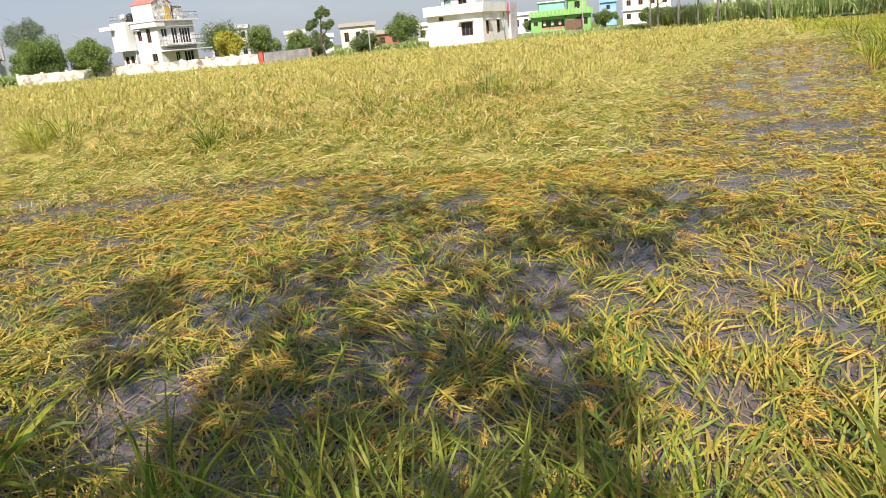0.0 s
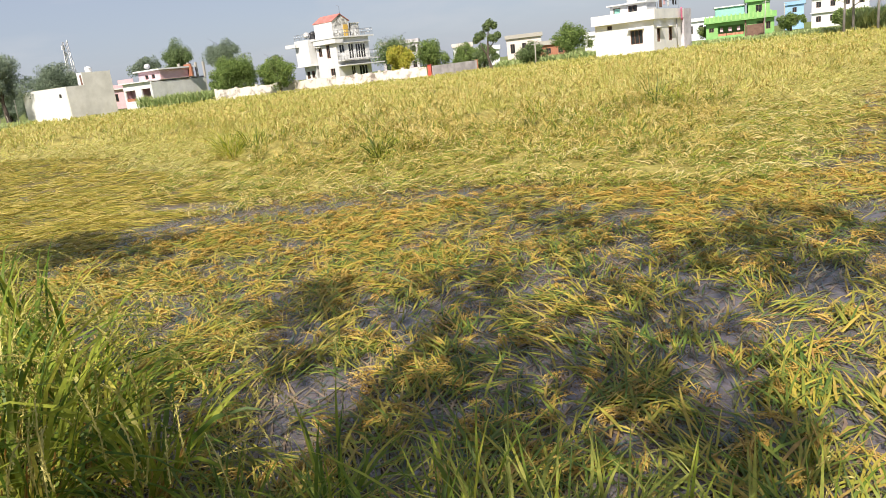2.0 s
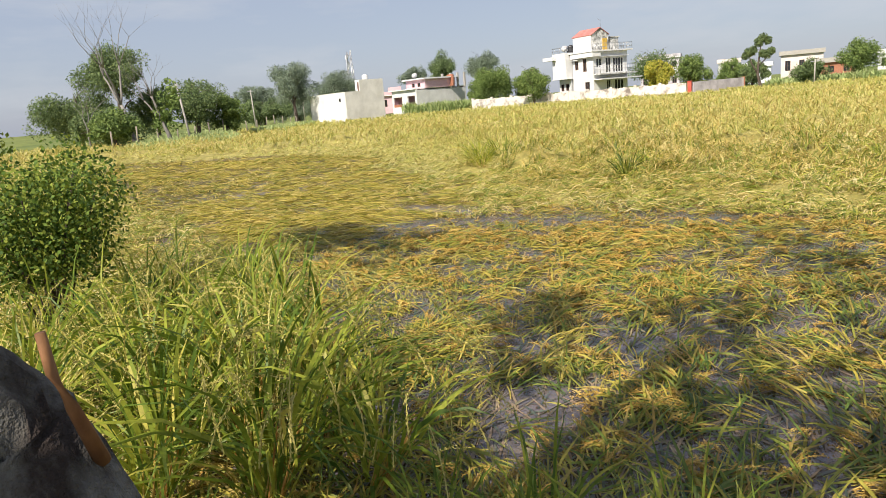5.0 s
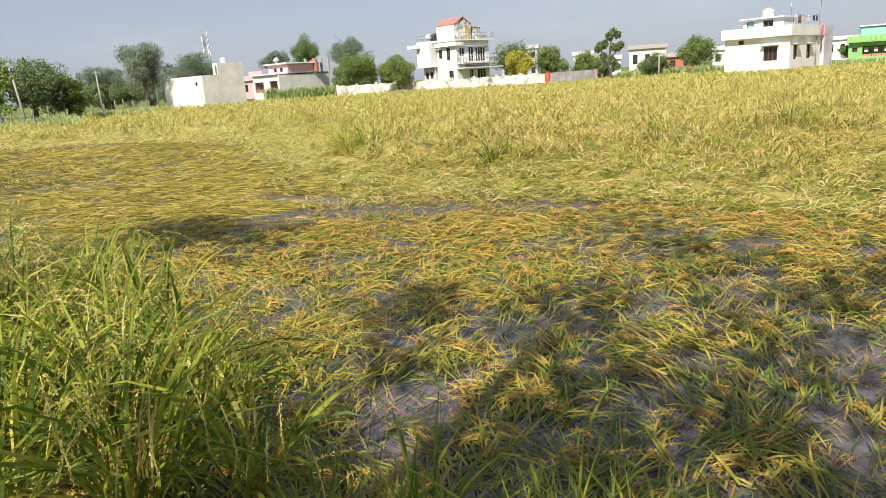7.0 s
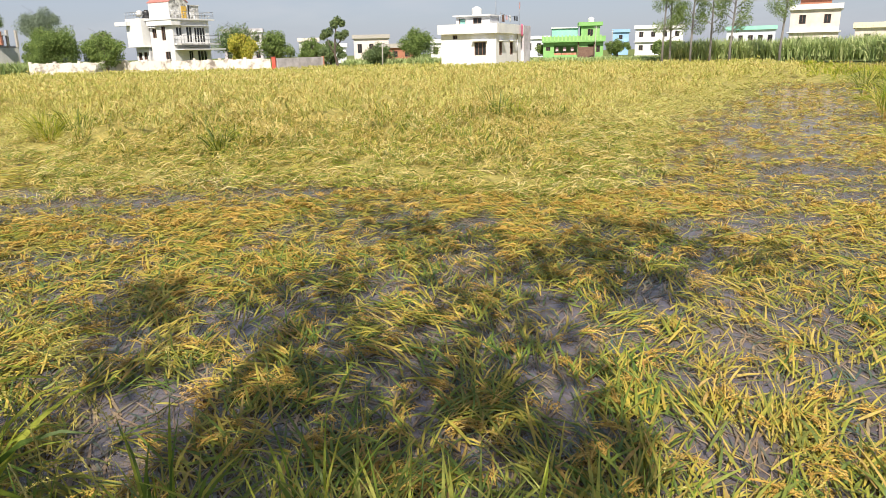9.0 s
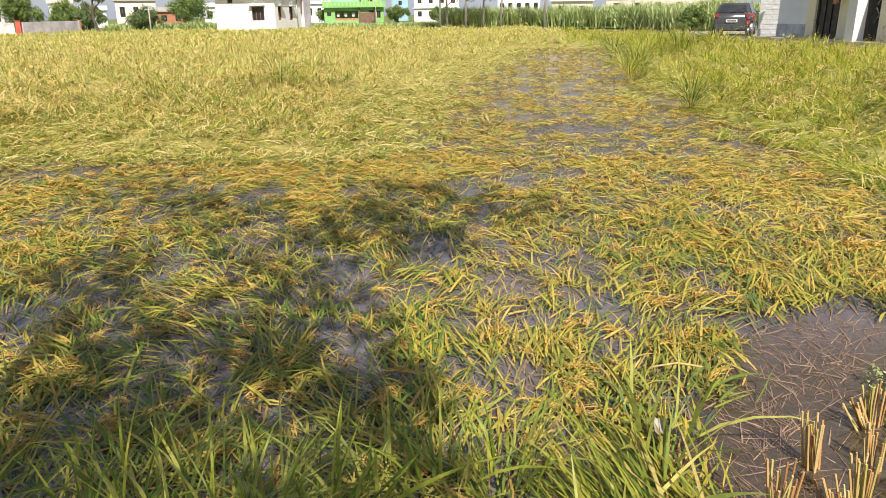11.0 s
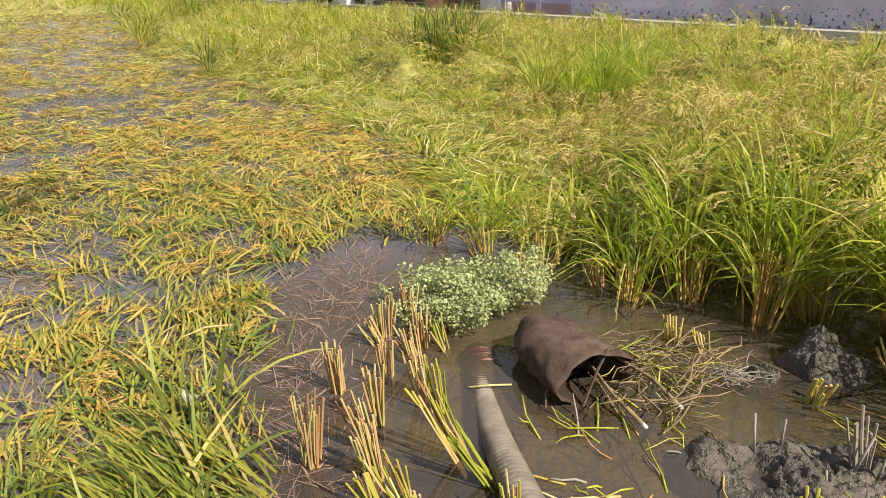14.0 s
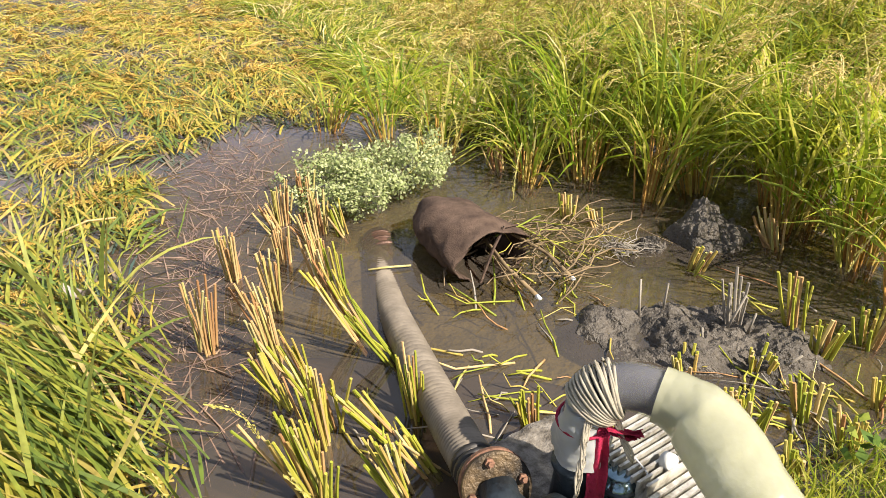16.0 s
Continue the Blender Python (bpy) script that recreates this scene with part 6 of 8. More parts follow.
# ---------------------------------------------------------------- the car and the motorcycle by the lane
def car(x, y, z, rz):
    t = thing("car", (x, y, z), rz, "small dark grey hatchback parked on the lane", "car")
    paint = plain_mat("grey_car_paint", (0.09, 0.093, 0.10), (0.115, 0.118, 0.125), 2.0, 0.25, metal=0.5, spec=0.6, bumps=0)
    red = plain_mat("tail_lamp_red", (0.26, 0.03, 0.03), (0.32, 0.04, 0.04), 5.0, 0.2, bumps=0)
    # lengthwise profile (y backwards to forwards), half widths and heights
    bm = bmesh.new()
    sect = [(-1.75, 0.70, 0.32, 0.78), (-1.72, 0.78, 0.26, 0.98), (-1.2, 0.83, 0.22, 1.0), (0.2, 0.84, 0.22, 0.96), (1.2, 0.82, 0.22, 0.88), (1.7, 0.74, 0.26, 0.74), (1.82, 0.6, 0.34, 0.62)]
    rings = []
    for yy, hw, z0, z1 in sect:
        zm = (z0 + z1) / 2
        rings.append([bm.verts.new(p) for p in ((-hw * 0.9, yy, z0), (-hw, yy, zm - 0.1), (-hw, yy, zm + 0.1), (-hw * 0.93, yy, z1), (hw * 0.93, yy, z1), (hw, yy, zm + 0.1), (hw, yy, zm - 0.1), (hw * 0.9, yy, z0))])
    for a, c in zip(rings, rings[1:]):
        for k in range(8):
            bm.faces.new((a[k], a[(k + 1) % 8], c[(k + 1) % 8], c[k]))
    bm.faces.new(rings[0])
    bm.faces.new(rings[-1][::-1])
    part("body", bm, paint, t, "", True)
    bm = bmesh.new()
    low = [bm.verts.new(p) for p in ((-0.76, -1.7, 0.97), (0.76, -1.7, 0.97), (0.78, 0.95, 0.92), (-0.78, 0.95, 0.92))]
    top = [bm.verts.new(p) for p in ((-0.58, -1.35, 1.44), (0.58, -1.35, 1.44), (0.6, 0.15, 1.47), (-0.6, 0.15, 1.47))]
    bm.faces.new(top)
    for k in range(4):
        bm.faces.new((low[k], low[(k + 1) % 4], top[(k + 1) % 4], top[k]))
    bmesh.ops.bevel(bm, geom=[e for e in bm.edges], offset=0.05, segments=2, affect="EDGES")
    part("cabin", bm, paint, t, "", True)
    bm = bmesh.new()
    vs = [bm.verts.new(p) for p in ((-0.62, -1.665, 1.03), (0.62, -1.665, 1.03), (0.5, -1.43, 1.36), (-0.5, -1.43, 1.36))]
    ve = [bm.verts.new(v.co + Vector((0, -0.02, 0.012))) for v in vs]
    bm.faces.new(ve)
    for k in range(4):
        bm.faces.new((vs[k], vs[(k + 1) % 4], ve[(k + 1) % 4], ve[k]))
    part("rear_window", bm, M_DARKGLASS, t)
    for s in (-1, 1):
        bm = bmesh.new()
        vs = [bm.verts.new(p) for p in ((s * 0.775, -1.35, 1.0), (s * 0.785, 0.7, 0.96), (s * 0.625, 0.12, 1.40), (s * 0.61, -1.2, 1.38))]
        ve = [bm.verts.new(v.co + Vector((s * 0.012, 0, 0.006))) for v in vs]
        bm.faces.new(ve)
        for k in range(4):
            bm.faces.new((vs[k], vs[(k + 1) % 4], ve[(k + 1) % 4], ve[k]))
        part("side_window", bm, M_DARKGLASS, t)
        boxes("tail_lamp", [(s * 0.66 - 0.08, -1.79, 0.84, s * 0.66 + 0.08, -1.70, 0.98)], red, t, "red tail lamp")
        boxes("mirror", [(s * 0.9 - 0.1, 0.55, 0.95, s * 0.9 + 0.1, 0.65, 1.08)], paint, t)
        for yy in (-1.15, 1.15):
            w_ = tube_part("wheel", [(s * 0.66, yy, 0.28), (s * 0.70, yy, 0.28), (s * 0.82, yy, 0.28), (s * 0.85, yy, 0.28)], [0.24, 0.28, 0.28, 0.25], M_TANKB, t, 20)
            tube_part("rim", [(s * 0.84, yy, 0.28), (s * 0.86, yy, 0.28)], [0.17, 0.15], M_STEEL, w_, 14)
    boxes("bumper", [(-0.72, -1.83, 0.30, 0.72, -1.70, 0.56)], paint, t)
    boxes("number_plate", [(-0.24, -1.845, 0.62, 0.24, -1.80, 0.74)], M_TANKW, t, "pale number plate")
    boxes("plate_bar", [(-0.19, -1.852, 0.655, 0.19, -1.846, 0.705)], M_IRON, t.children[-1])
    tube_part("wiper", [(-0.1, -1.70, 1.02), (0.3, -1.62, 1.16)], 0.012, M_IRON, t, 4)


car(23.85, 29.75, 0.42, -44)


M_DARKRED = plain_mat("dark_red_enamel", (0.16, 0.025, 0.025), (0.26, 0.04, 0.04), 5.0, 0.3)


def motorcycle(x, y, z, rz):
    t = thing("motorcycle", (x, y, z), rz, "red and black motorcycle parked behind a car", "motorcycle")
    for yy in (-0.62, 0.62):
        bm = bmesh.new()
        ring = [(0, yy + 0.29 * math.cos(a * math.pi / 10), 0.31 + 0.29 * math.sin(a * math.pi / 10)) for a in range(21)]
        tube(bm, ring, 0.045, 6, False)
        w_ = part("wheel", bm, M_TANKB, t, "", True)
        tube_part("hub", [(-0.06, yy, 0.31), (0.06, yy, 0.31)], 0.08, M_STEEL, w_, 10)
    tube_part("frame", [(0, -0.62, 0.33), (0, -0.2, 0.5), (0, 0.3, 0.75), (0, 0.45, 0.9), (0, 0.62, 0.33)], 0.035, M_IRON, t, 6)
    tube_part("engine", [(-0.12, 0.0, 0.42), (0.12, 0.0, 0.42)], 0.17, M_STEEL, t, 10)
    tube_part("fuel_tank", [(0, 0.0, 0.76), (0, 0.12, 0.82), (0, 0.3, 0.84), (0, 0.42, 0.8)], [0.06, 0.14, 0.15, 0.07], M_DARKRED, t, 10, "red fuel tank")
    tube_part("seat", [(0, -0.62, 0.82), (0, -0.4, 0.80), (0, -0.05, 0.76)], [0.08, 0.12, 0.09], M_TANKB, t, 8)
    tube_part("handlebar", [(-0.34, 0.34, 1.02), (-0.12, 0.44, 1.0), (0.12, 0.44, 1.0), (0.34, 0.34, 1.02)], 0.018, M_STEEL, t, 6)
    tube_part("tail_lamp", [(-0.07, -0.72, 0.78), (0.07, -0.72, 0.78)], 0.05, M_DARKRED, t, 8)
    tube_part("mudguard", [(0, -0.93, 0.5), (0, -0.8, 0.64), (0, -0.6, 0.68), (0, -0.4, 0.62)], 0.07, M_DARKRED, t, 6)
    tube_part("exhaust", [(0.14, 0.0, 0.35), (0.16, -0.3, 0.3), (0.17, -0.75, 0.36)], [0.02, 0.045, 0.05], M_STEEL, t, 8)
    for s in (-1, 1):
        tube_part("mirror", [(s * 0.3, 0.36, 1.03), (s * 0.34, 0.36, 1.2), (s * 0.4, 0.35, 1.24)], [0.008, 0.01, 0.05], M_IRON, t, 6)


motorcycle(22.53, 27.13, 0.42, -48)

# ---------------------------------------------------------------- the bank, and the tree that shades the field's edge
def height_patch(name, xs, ys, f, mat, label, category, kind=""):
    bm = bmesh.new()
    grid = [[bm.verts.new((x, y, f(x, y))) for x in xs] for y in ys]
    for a, c in zip(grid, grid[1:]):
        for k in range(len(xs) - 1):
            bm.faces.new((a[k], a[k + 1], c[k + 1], c[k]))
    return tagged(part(name, bm, mat, None, "", True), label, category, kind=kind)


def bank_z(x, y):
    edge = 0.45 - 0.62 * max(x - 0.9, 0) - 0.42 * max(x - 1.75, 0) if x < 2.6 else -0.96
    d = edge - y + 0.12 * math.sin(x * 3.1) + 0.05 * math.sin(x * 11 + y * 7)
    lump = 0.02 * math.sin(x * 17 + y * 5) * math.sin(y * 19)
    return -0.12 + 0.24 * min(max((d + 0.15) / 0.5, 0), 1) + lump


M_BANK = plain_mat("bank_soil", (0.10, 0.085, 0.06), (0.20, 0.17, 0.12), 5.0, 0.85, bumps=0.8, dist=0.03)
height_patch("bank", list(np.linspace(-5, 6, 110)), list(np.linspace(-4, 0.9, 70)), bank_z, M_BANK, "muddy field bank with trodden soil", "bank", "structure")

# shade falls in these places: x, y, radius; each belongs to a clump of the crown
SHADE = [(-0.8, 6.6, 0.75), (0.0, 5.9, 0.7), (1.5, 6.1, 0.65), (2.1, 5.3, 0.55), (-1.0, 4.6, 0.6), (0.3, 4.5, 0.6), (1.3, 4.6, 0.35), (-1.7, 3.7, 0.55), (-0.4, 3.2, 0.8), (-0.2, 2.9, 0.6),
         (-1.2, 2.2, 0.7), (-0.4, 2.1, 0.85), (-0.6, 1.7, 0.7), (-2.0, 4.4, 0.4), (-0.3, 1.2, 0.9), (-1.1, 1.1, 0.9), (0.1, 1.5, 0.5), (-0.8, 2.7, 0.5), (0.3, 1.95, 0.55), (0.45, 2.6, 0.35), (-1.8, 2.2, 0.55), (-1.5, 1.7, 0.55), (0.25, 3.45, 0.55), (-0.8, 3.8, 0.5), (0.9, 5.3, 0.5)]


M_OLDBARK = plain_mat("lichened_bark", (0.035, 0.026, 0.022), (0.17, 0.165, 0.145), 9.0, 0.9, bumps=1.0, dist=0.02, stretch=(1, 1, 0.35), at=(0.42, 0.66), grain=45)
M_STUB = plain_mat("raw_brown_wood", (0.16, 0.07, 0.03), (0.30, 0.15, 0.065), 12.0, 0.75, stretch=(1, 1, 0.2))


def shade_tree():
    rng = random.Random(8)
    t = thing("tree", (-0.68, 0.6, 0.08), 0, "rough leaning tree trunk on the field bank", "tree")
    o = Vector((-0.68, 0.6, 0.08))
    bm = bmesh.new()
    way = SUN_FROM / SUN_FROM.z
    fork = Vector((-1.75, -1.9, 2.8))
    spine = [Vector(p) - o for p in ((-0.62, 0.6, -0.1), (-0.76, 0.6, 0.10), (-1.0, 0.58, 0.50), (-1.29, 0.56, 0.98), (-1.60, 0.05, 1.75), fork)]
    girth = [0.23, 0.19, 0.15, 0.135, 0.13, 0.12]
    fine_p, fine_r = [], []
    for k in range(91):
        u = k / 90 * 5
        i = min(int(u), 4)
        fine_p.append(spine[i].lerp(spine[i + 1], u - i))
        fine_r.append(girth[i] + (girth[i + 1] - girth[i]) * (u - i))
    for ring in tube(bm, fine_p, fine_r, 44):  # furrowed bark
        mid = sum((v.co for v in ring), Vector()) / len(ring)
        for v in ring:
            d = (v.co - mid).normalized()
            v.co += d * (0.020 * noise.noise(Vector((d.x * 5, d.y * 5, v.co.z * 2.2))) - 0.016 * abs(noise.noise(Vector((d.x * 9, d.y * 9, v.co.z * 3.0)))) + 0.005 * noise.noise(v.co * 45))
    cs, rs = [], []
    for k, (x, y, r_) in enumerate(SHADE):
        hz = rng.uniform(4.2, 6.0)
        c = Vector((x, y, 0)) + way * hz
        mid = fork.lerp(c, 0.5) + Vector((rng.uniform(-0.3, 0.3), rng.uniform(-0.3, 0.3), 0.5))
        tube(bm, [fork - o, mid - o, c - o], [0.028, 0.018, 0.006], 6)
        cs.append(tuple(c - o))
        rs.append([r_ * 0.95])
    part("trunk", bm, M_OLDBARK, t, "", True)
    tube_part("broken_branch", [Vector(p) - o for p in ((-1.14, 0.64, 0.96), (-1.09, 0.58, 1.09), (-1.10, 0.565, 1.15), (-1.10, 0.56, 1.215))], [0.014, 0.010, 0.009, 0.008], M_STUB, t, 10, "brown broken branch stub")
    q, f = leaf_cloud(np.array(cs), np.array(rs), 4300, 0.135, 88)
    ob = new("crown", mesh_np("crown", q, [f], M_TREE))
    ob.parent = t


shade_tree()
c_ = Vector((-5.25, 6.2, 0)) + SUN_FROM / SUN_FROM.z * 5.0
tree("tree", c_.x, c_.y, 0.0, 5.9, 2.9, 4.1, "slender sapling on the bank that shades a patch of rice", leaf=M_TREE, seed=77, leaves=1500, size=0.16, clumps=20, trunk_r=0.045)

# the bush that closes the view to the side, and its small shadow's owner past the edge
def shrub(x, y, z, w, h, label, seed, leaves=900, size=0.09, mat=None):
    t = thing("shrub", (x, y, z), 0, label, "shrub")
    rng = random.Random(seed)
    bm = bmesh.new()
    cs = []
    for k in range(9):
        a = k * 0.7 + rng.uniform(-0.3, 0.3)
        e = Vector((math.cos(a) * w * 0.4 * rng.uniform(0.4, 1), math.sin(a) * w * 0.4 * rng.uniform(0.4, 1), h * rng.uniform(0.6, 0.95)))
        tube(bm, [(0, 0, -0.1), e * 0.5 + Vector((0, 0, 0.1)), e], [0.02, 0.014, 0.005], 5)
        cs += [tuple(e), tuple(e * 0.7)]
    part("stems", bm, M_BARK, t)
    q, f = leaf_cloud(np.array(cs), np.full((len(cs), 1), w * 0.2), leaves, size, seed)
    ob = new("leaves", mesh_np("leaves", q, [f], mat or M_SHRUB))
    ob.parent = t


shrub(-4.85, 2.62, 0.0, 1.35, 1.5, "dense dark green shrub beside the rice", 61, 15000, 0.034, M_SHRUB)


# ---------------------------------------------------------------- standing clumps of rice round the camera and the pool
def rice_clump(x, y, hgt, spread, n_, seed, mat, stems=True, ears_n=0, lean=(0.0, 0.0), wid=0.011, label="", z=0.0, droop=(10, 115), foot_z=(0.0, 0.35), culms=16):
    """One hill of rice: bare stems at its foot, long arching blades, and ears where it carries them."""
    rng = np.random.default_rng(seed)
    t = thing("rice_clump", (x, y, z), 0, label or "standing hill of green rice with arching blades", "rice", "standing rice hills")
    a = rng.uniform(0, 6.283, n_)
    foot = np.stack([np.sin(a), np.cos(a)], -1) * rng.uniform(0.0, 0.07, (n_, 1))
    p = np.column_stack([foot, rng.uniform(*foot_z, n_) * hgt])
    p[:, :2] += np.stack([np.sin(a), np.cos(a)], -1) * (p[:, 2:] * spread * 0.25) + np.outer(p[:, 2], lean)
    up = np.radians(np.clip(88 - 34 * spread * rng.random(n_), 20, 89))
    ob = new("foliage", ribbons("foliage", p, a, up, hgt * rng.uniform(0.55, 1.0, n_), wid * rng.uniform(0.7, 1.4, n_), np.radians(rng.uniform(*droop, n_)), mat, seed, seg=4, curl=0.25))
    ob.parent = t
    ob["kind"] = "stuff"
    if stems:
        bm = bmesh.new()
        for k in range(min(n_ // 2, culms)):
            b_ = Vector((*foot[k], -0.05))
            e = b_ + Vector((foot[k][0] * 1.2 + lean[0] * 0.3, foot[k][1] * 1.2 + lean[1] * 0.3, hgt * rng.uniform(0.3, 0.5)))
            tube(bm, [b_, e], [0.005, 0.0035], 4, False)
        part("stem_base", bm, M_CULM, t, "orange-brown bare stems")["kind"] = "stuff"
    if ears_n:
        ea = rng.uniform(0, 6.283, ears_n)
        er = rng.uniform(0.08, 0.30, ears_n) * spread
        ep = np.column_stack([np.sin(ea) * er, np.cos(ea) * er, hgt * rng.uniform(0.55, 0.88, ears_n)])
        ep[:, :2] += np.outer(ep[:, 2], lean)
        ob = ears("ear_spray", ep, ea, np.radians(rng.uniform(-45, 25, ears_n)), rng.uniform(0.19, 0.30, ears_n), 0.0062, 64, M_PANICLE, "drooping golden ears", seed + 1)
        del ob["category"]
        ob.parent = t
    return t


# tall rice behind the pool and along the right side
rng = random.Random(31)
SPOTS = [(3.38, 2.35), (3.45, 2.0), (3.35, 1.65), (3.5, 1.35), (3.3, 1.05), (3.5, 0.8), (3.38, 0.5), (3.55, 0.22), (3.4, -0.1), (3.3, -0.38),
         (3.14, -0.52), (2.98, -0.64), (2.80, -0.76), (3.48, -0.28), (3.42, -0.55), (3.22, -0.72), (3.02, -0.86), (3.62, -0.02), (3.70, -0.42),
         (3.75, 2.1), (3.85, 1.7), (3.8, 1.25), (3.9, 0.9), (4.3, 1.5), (4.4, 0.8), (4.8, 1.0)]
for k, (x, y) in enumerate(SPOTS):
    low = y > 0.85
    rice_clump(x + rng.uniform(-0.08, 0.08), y + rng.uniform(-0.08, 0.08), (0.46 if low else 0.74 if y > -0.2 else 0.62) * rng.uniform(0.8, 1.15), 1.6 if low else 1.2, 42 if low else 54, 500 + k, M_FRESH if k % 2 else M_GREENR, True, 4 if k % 2 == 0 else 0,
               (rng.uniform(0.0, 0.3), rng.uniform(0.0, 0.25)), 0.0115, "standing hill of yellow-green rice on bare orange-brown stems", 0.0, (20, 110), (0.04, 0.5), 30)
# darker, uncut tufts that stand out of the field
for k, (x, y, hh) in enumerate([(8.9, 6.6, 0.9), (9.2, 6.3, 0.95), (9.5, 6.9, 1.0), (9.0, 7.0, 0.95), (9.9, 7.2, 1.0), (9.8, 6.6, 0.95), (10.3, 7.5, 1.0), (10.6, 7.1, 1.0)]):
    rice_clump(x, y, hh * 0.98, 1.3, 140, 560 + k, M_TUFT, True, 0, (0, 0.05), 0.012, "darker tuft of rice standing above the lodged crop", 0.0, (10, 100), (0.05, 0.55))
for k in range(16):  # a close stand that keeps upright before the lane
    x, y = 7.6 + 0.62 * (k % 4) + rng.uniform(-0.2, 0.2), 2.5 + 0.5 * (k // 4) + rng.uniform(-0.2, 0.2)
    rice_clump(x, y, rng.uniform(0.62, 0.78), 1.5, 90, 540 + k, M_FRESH if k % 3 else M_GREENR, True, 5, (rng.uniform(0.0, 0.3), rng.uniform(0.0, 0.2)), 0.0125, "standing hill of green rice before the lane", 0.0, (25, 115), (0.1, 0.6))
for k, (x, y, hh) in enumerate([(-7.1, 13.1, 0.62), (-6.7, 13.3, 0.62), (-7.4, 13.4, 0.55), (-3.4, 10.9, 0.42), (-3.1, 11.2, 0.40), (1.1, 13.9, 0.66), (1.5, 14.1, 0.62), (7.2, 9.8, 0.5), (9.0, 14.6, 0.75), (9.6, 15.2, 0.75), (12.6, 19.0, 1.0), (13.1, 18.6, 1.05), (13.7, 18.8, 1.0), (14.2, 18.4, 1.0), (11.5, 18.0, 0.85), (12.0, 20.5, 0.8)]):
    rice_clump(x, y, hh, 1.7, 110, 590 + k, M_TUFT if k % 2 else M_GREENR, True, 6, (0, 0.1), 0.013, "rounded tuft of olive rice standing above the lodged crop", 0.0, (35, 110), (0.1, 0.75))
# the full hills at the near corner, heavy with ears
for k, (x, y, hh, sp) in enumerate([(-2.05, 1.75, 0.98, 1.0), (-2.4, 2.0, 1.0, 1.1), (-2.75, 2.3, 0.95, 1.1), (-2.45, 1.55, 0.95, 1.0), (-2.9, 1.9, 1.0, 1.0), (-3.3, 2.6, 0.9, 1.1), (-3.1, 3.0, 0.85, 1.1), (-2.2, 2.35, 0.75, 1.2),
                                   (-1.75, 2.05, 0.7, 1.2), (-3.6, 3.3, 0.8, 1.1), (-3.9, 2.9, 0.85, 1.0), (-3.3, 2.1, 0.95, 1.0), (-2.65, 2.75, 0.8, 1.2), (-4.2, 3.7, 0.75, 1.1), (-4.7, 4.1, 0.7, 1.1), (-3.6, 1.65, 0.95, 1.0), (-3.9, 2.25, 0.95, 1.0), (-4.4, 2.9, 0.9, 1.0), (-4.7, 3.4, 0.85, 1.0), (-4.3, 2.2, 0.95, 1.0), (-3.2, 1.4, 0.95, 1.0)]):
    rice_clump(x, y, hh * 0.95, sp * 1.35, 70, 600 + k, M_HILL, True, 20, (0.42, 0.08), 0.0155, "full hill of rice with heavy golden ears", 0.0, (40, 150))
# low green tufts at the water's near edge
for k in range(22):
    x = -1.5 + 2.3 * (k + 0.5) / 22 + rng.uniform(-0.08, 0.08)
    y = 1.72 + rng.uniform(-0.12, 0.22) - 0.12 * max(x, 0)
    rice_clump(x, y, rng.uniform(0.36, 0.55) * (0.75 if x > 0.2 else 0.9), 2.6, 22 if x > 0.2 else 28, 650 + k, M_EDGE if x > -0.4 and k % 3 else M_HILL, False, 2 if k % 4 == 0 else 0, (rng.uniform(0.0, 0.7), rng.uniform(0.2, 0.6)), 0.0105, "low green tuft of rice bending over the water", 0.0, (5, 75))
for k in range(6):
    s = k / 5
    rice_clump(0.78 + 0.62 * s + rng.uniform(-0.07, 0.03), 0.98 + 0.85 * s + rng.uniform(-0.05, 0.1), rng.uniform(0.34, 0.5), 2.5, 11, 680 + k, M_EDGE, False, 2, (rng.uniform(-0.5, 0.1), rng.uniform(0.2, 0.7)), 0.0135,
               "long green blades of rice leaning beside the pool", 0.0, (5, 75))

# bent blades that lie along the pool's near margin
rng2 = np.random.default_rng(66)
k = 450
s_ = rng2.random(k)
p = np.column_stack([0.66 + 0.62 * s_ + rng2.normal(0, 0.09, k) - 0.22 * rng2.random(k), 0.62 + 0.80 * s_ + rng2.normal(0, 0.09, k) + 0.15 * rng2.random(k), 0.015 + 0.09 * rng2.random(k)])
tagged(new("bent_rice", ribbons("bent_rice", p, -0.05 + rng2.normal(0, 0.24, k), np.radians(rng2.uniform(2, 34, k)), rng2.uniform(0.30, 0.56, k), 0.0112 * rng2.uniform(0.6, 1.25, k), np.radians(rng2.uniform(5, 55, k)), M_BENT, 67, seg=4)),
       "long bright green rice blades bent over beside the pool", "rice", kind="stuff")

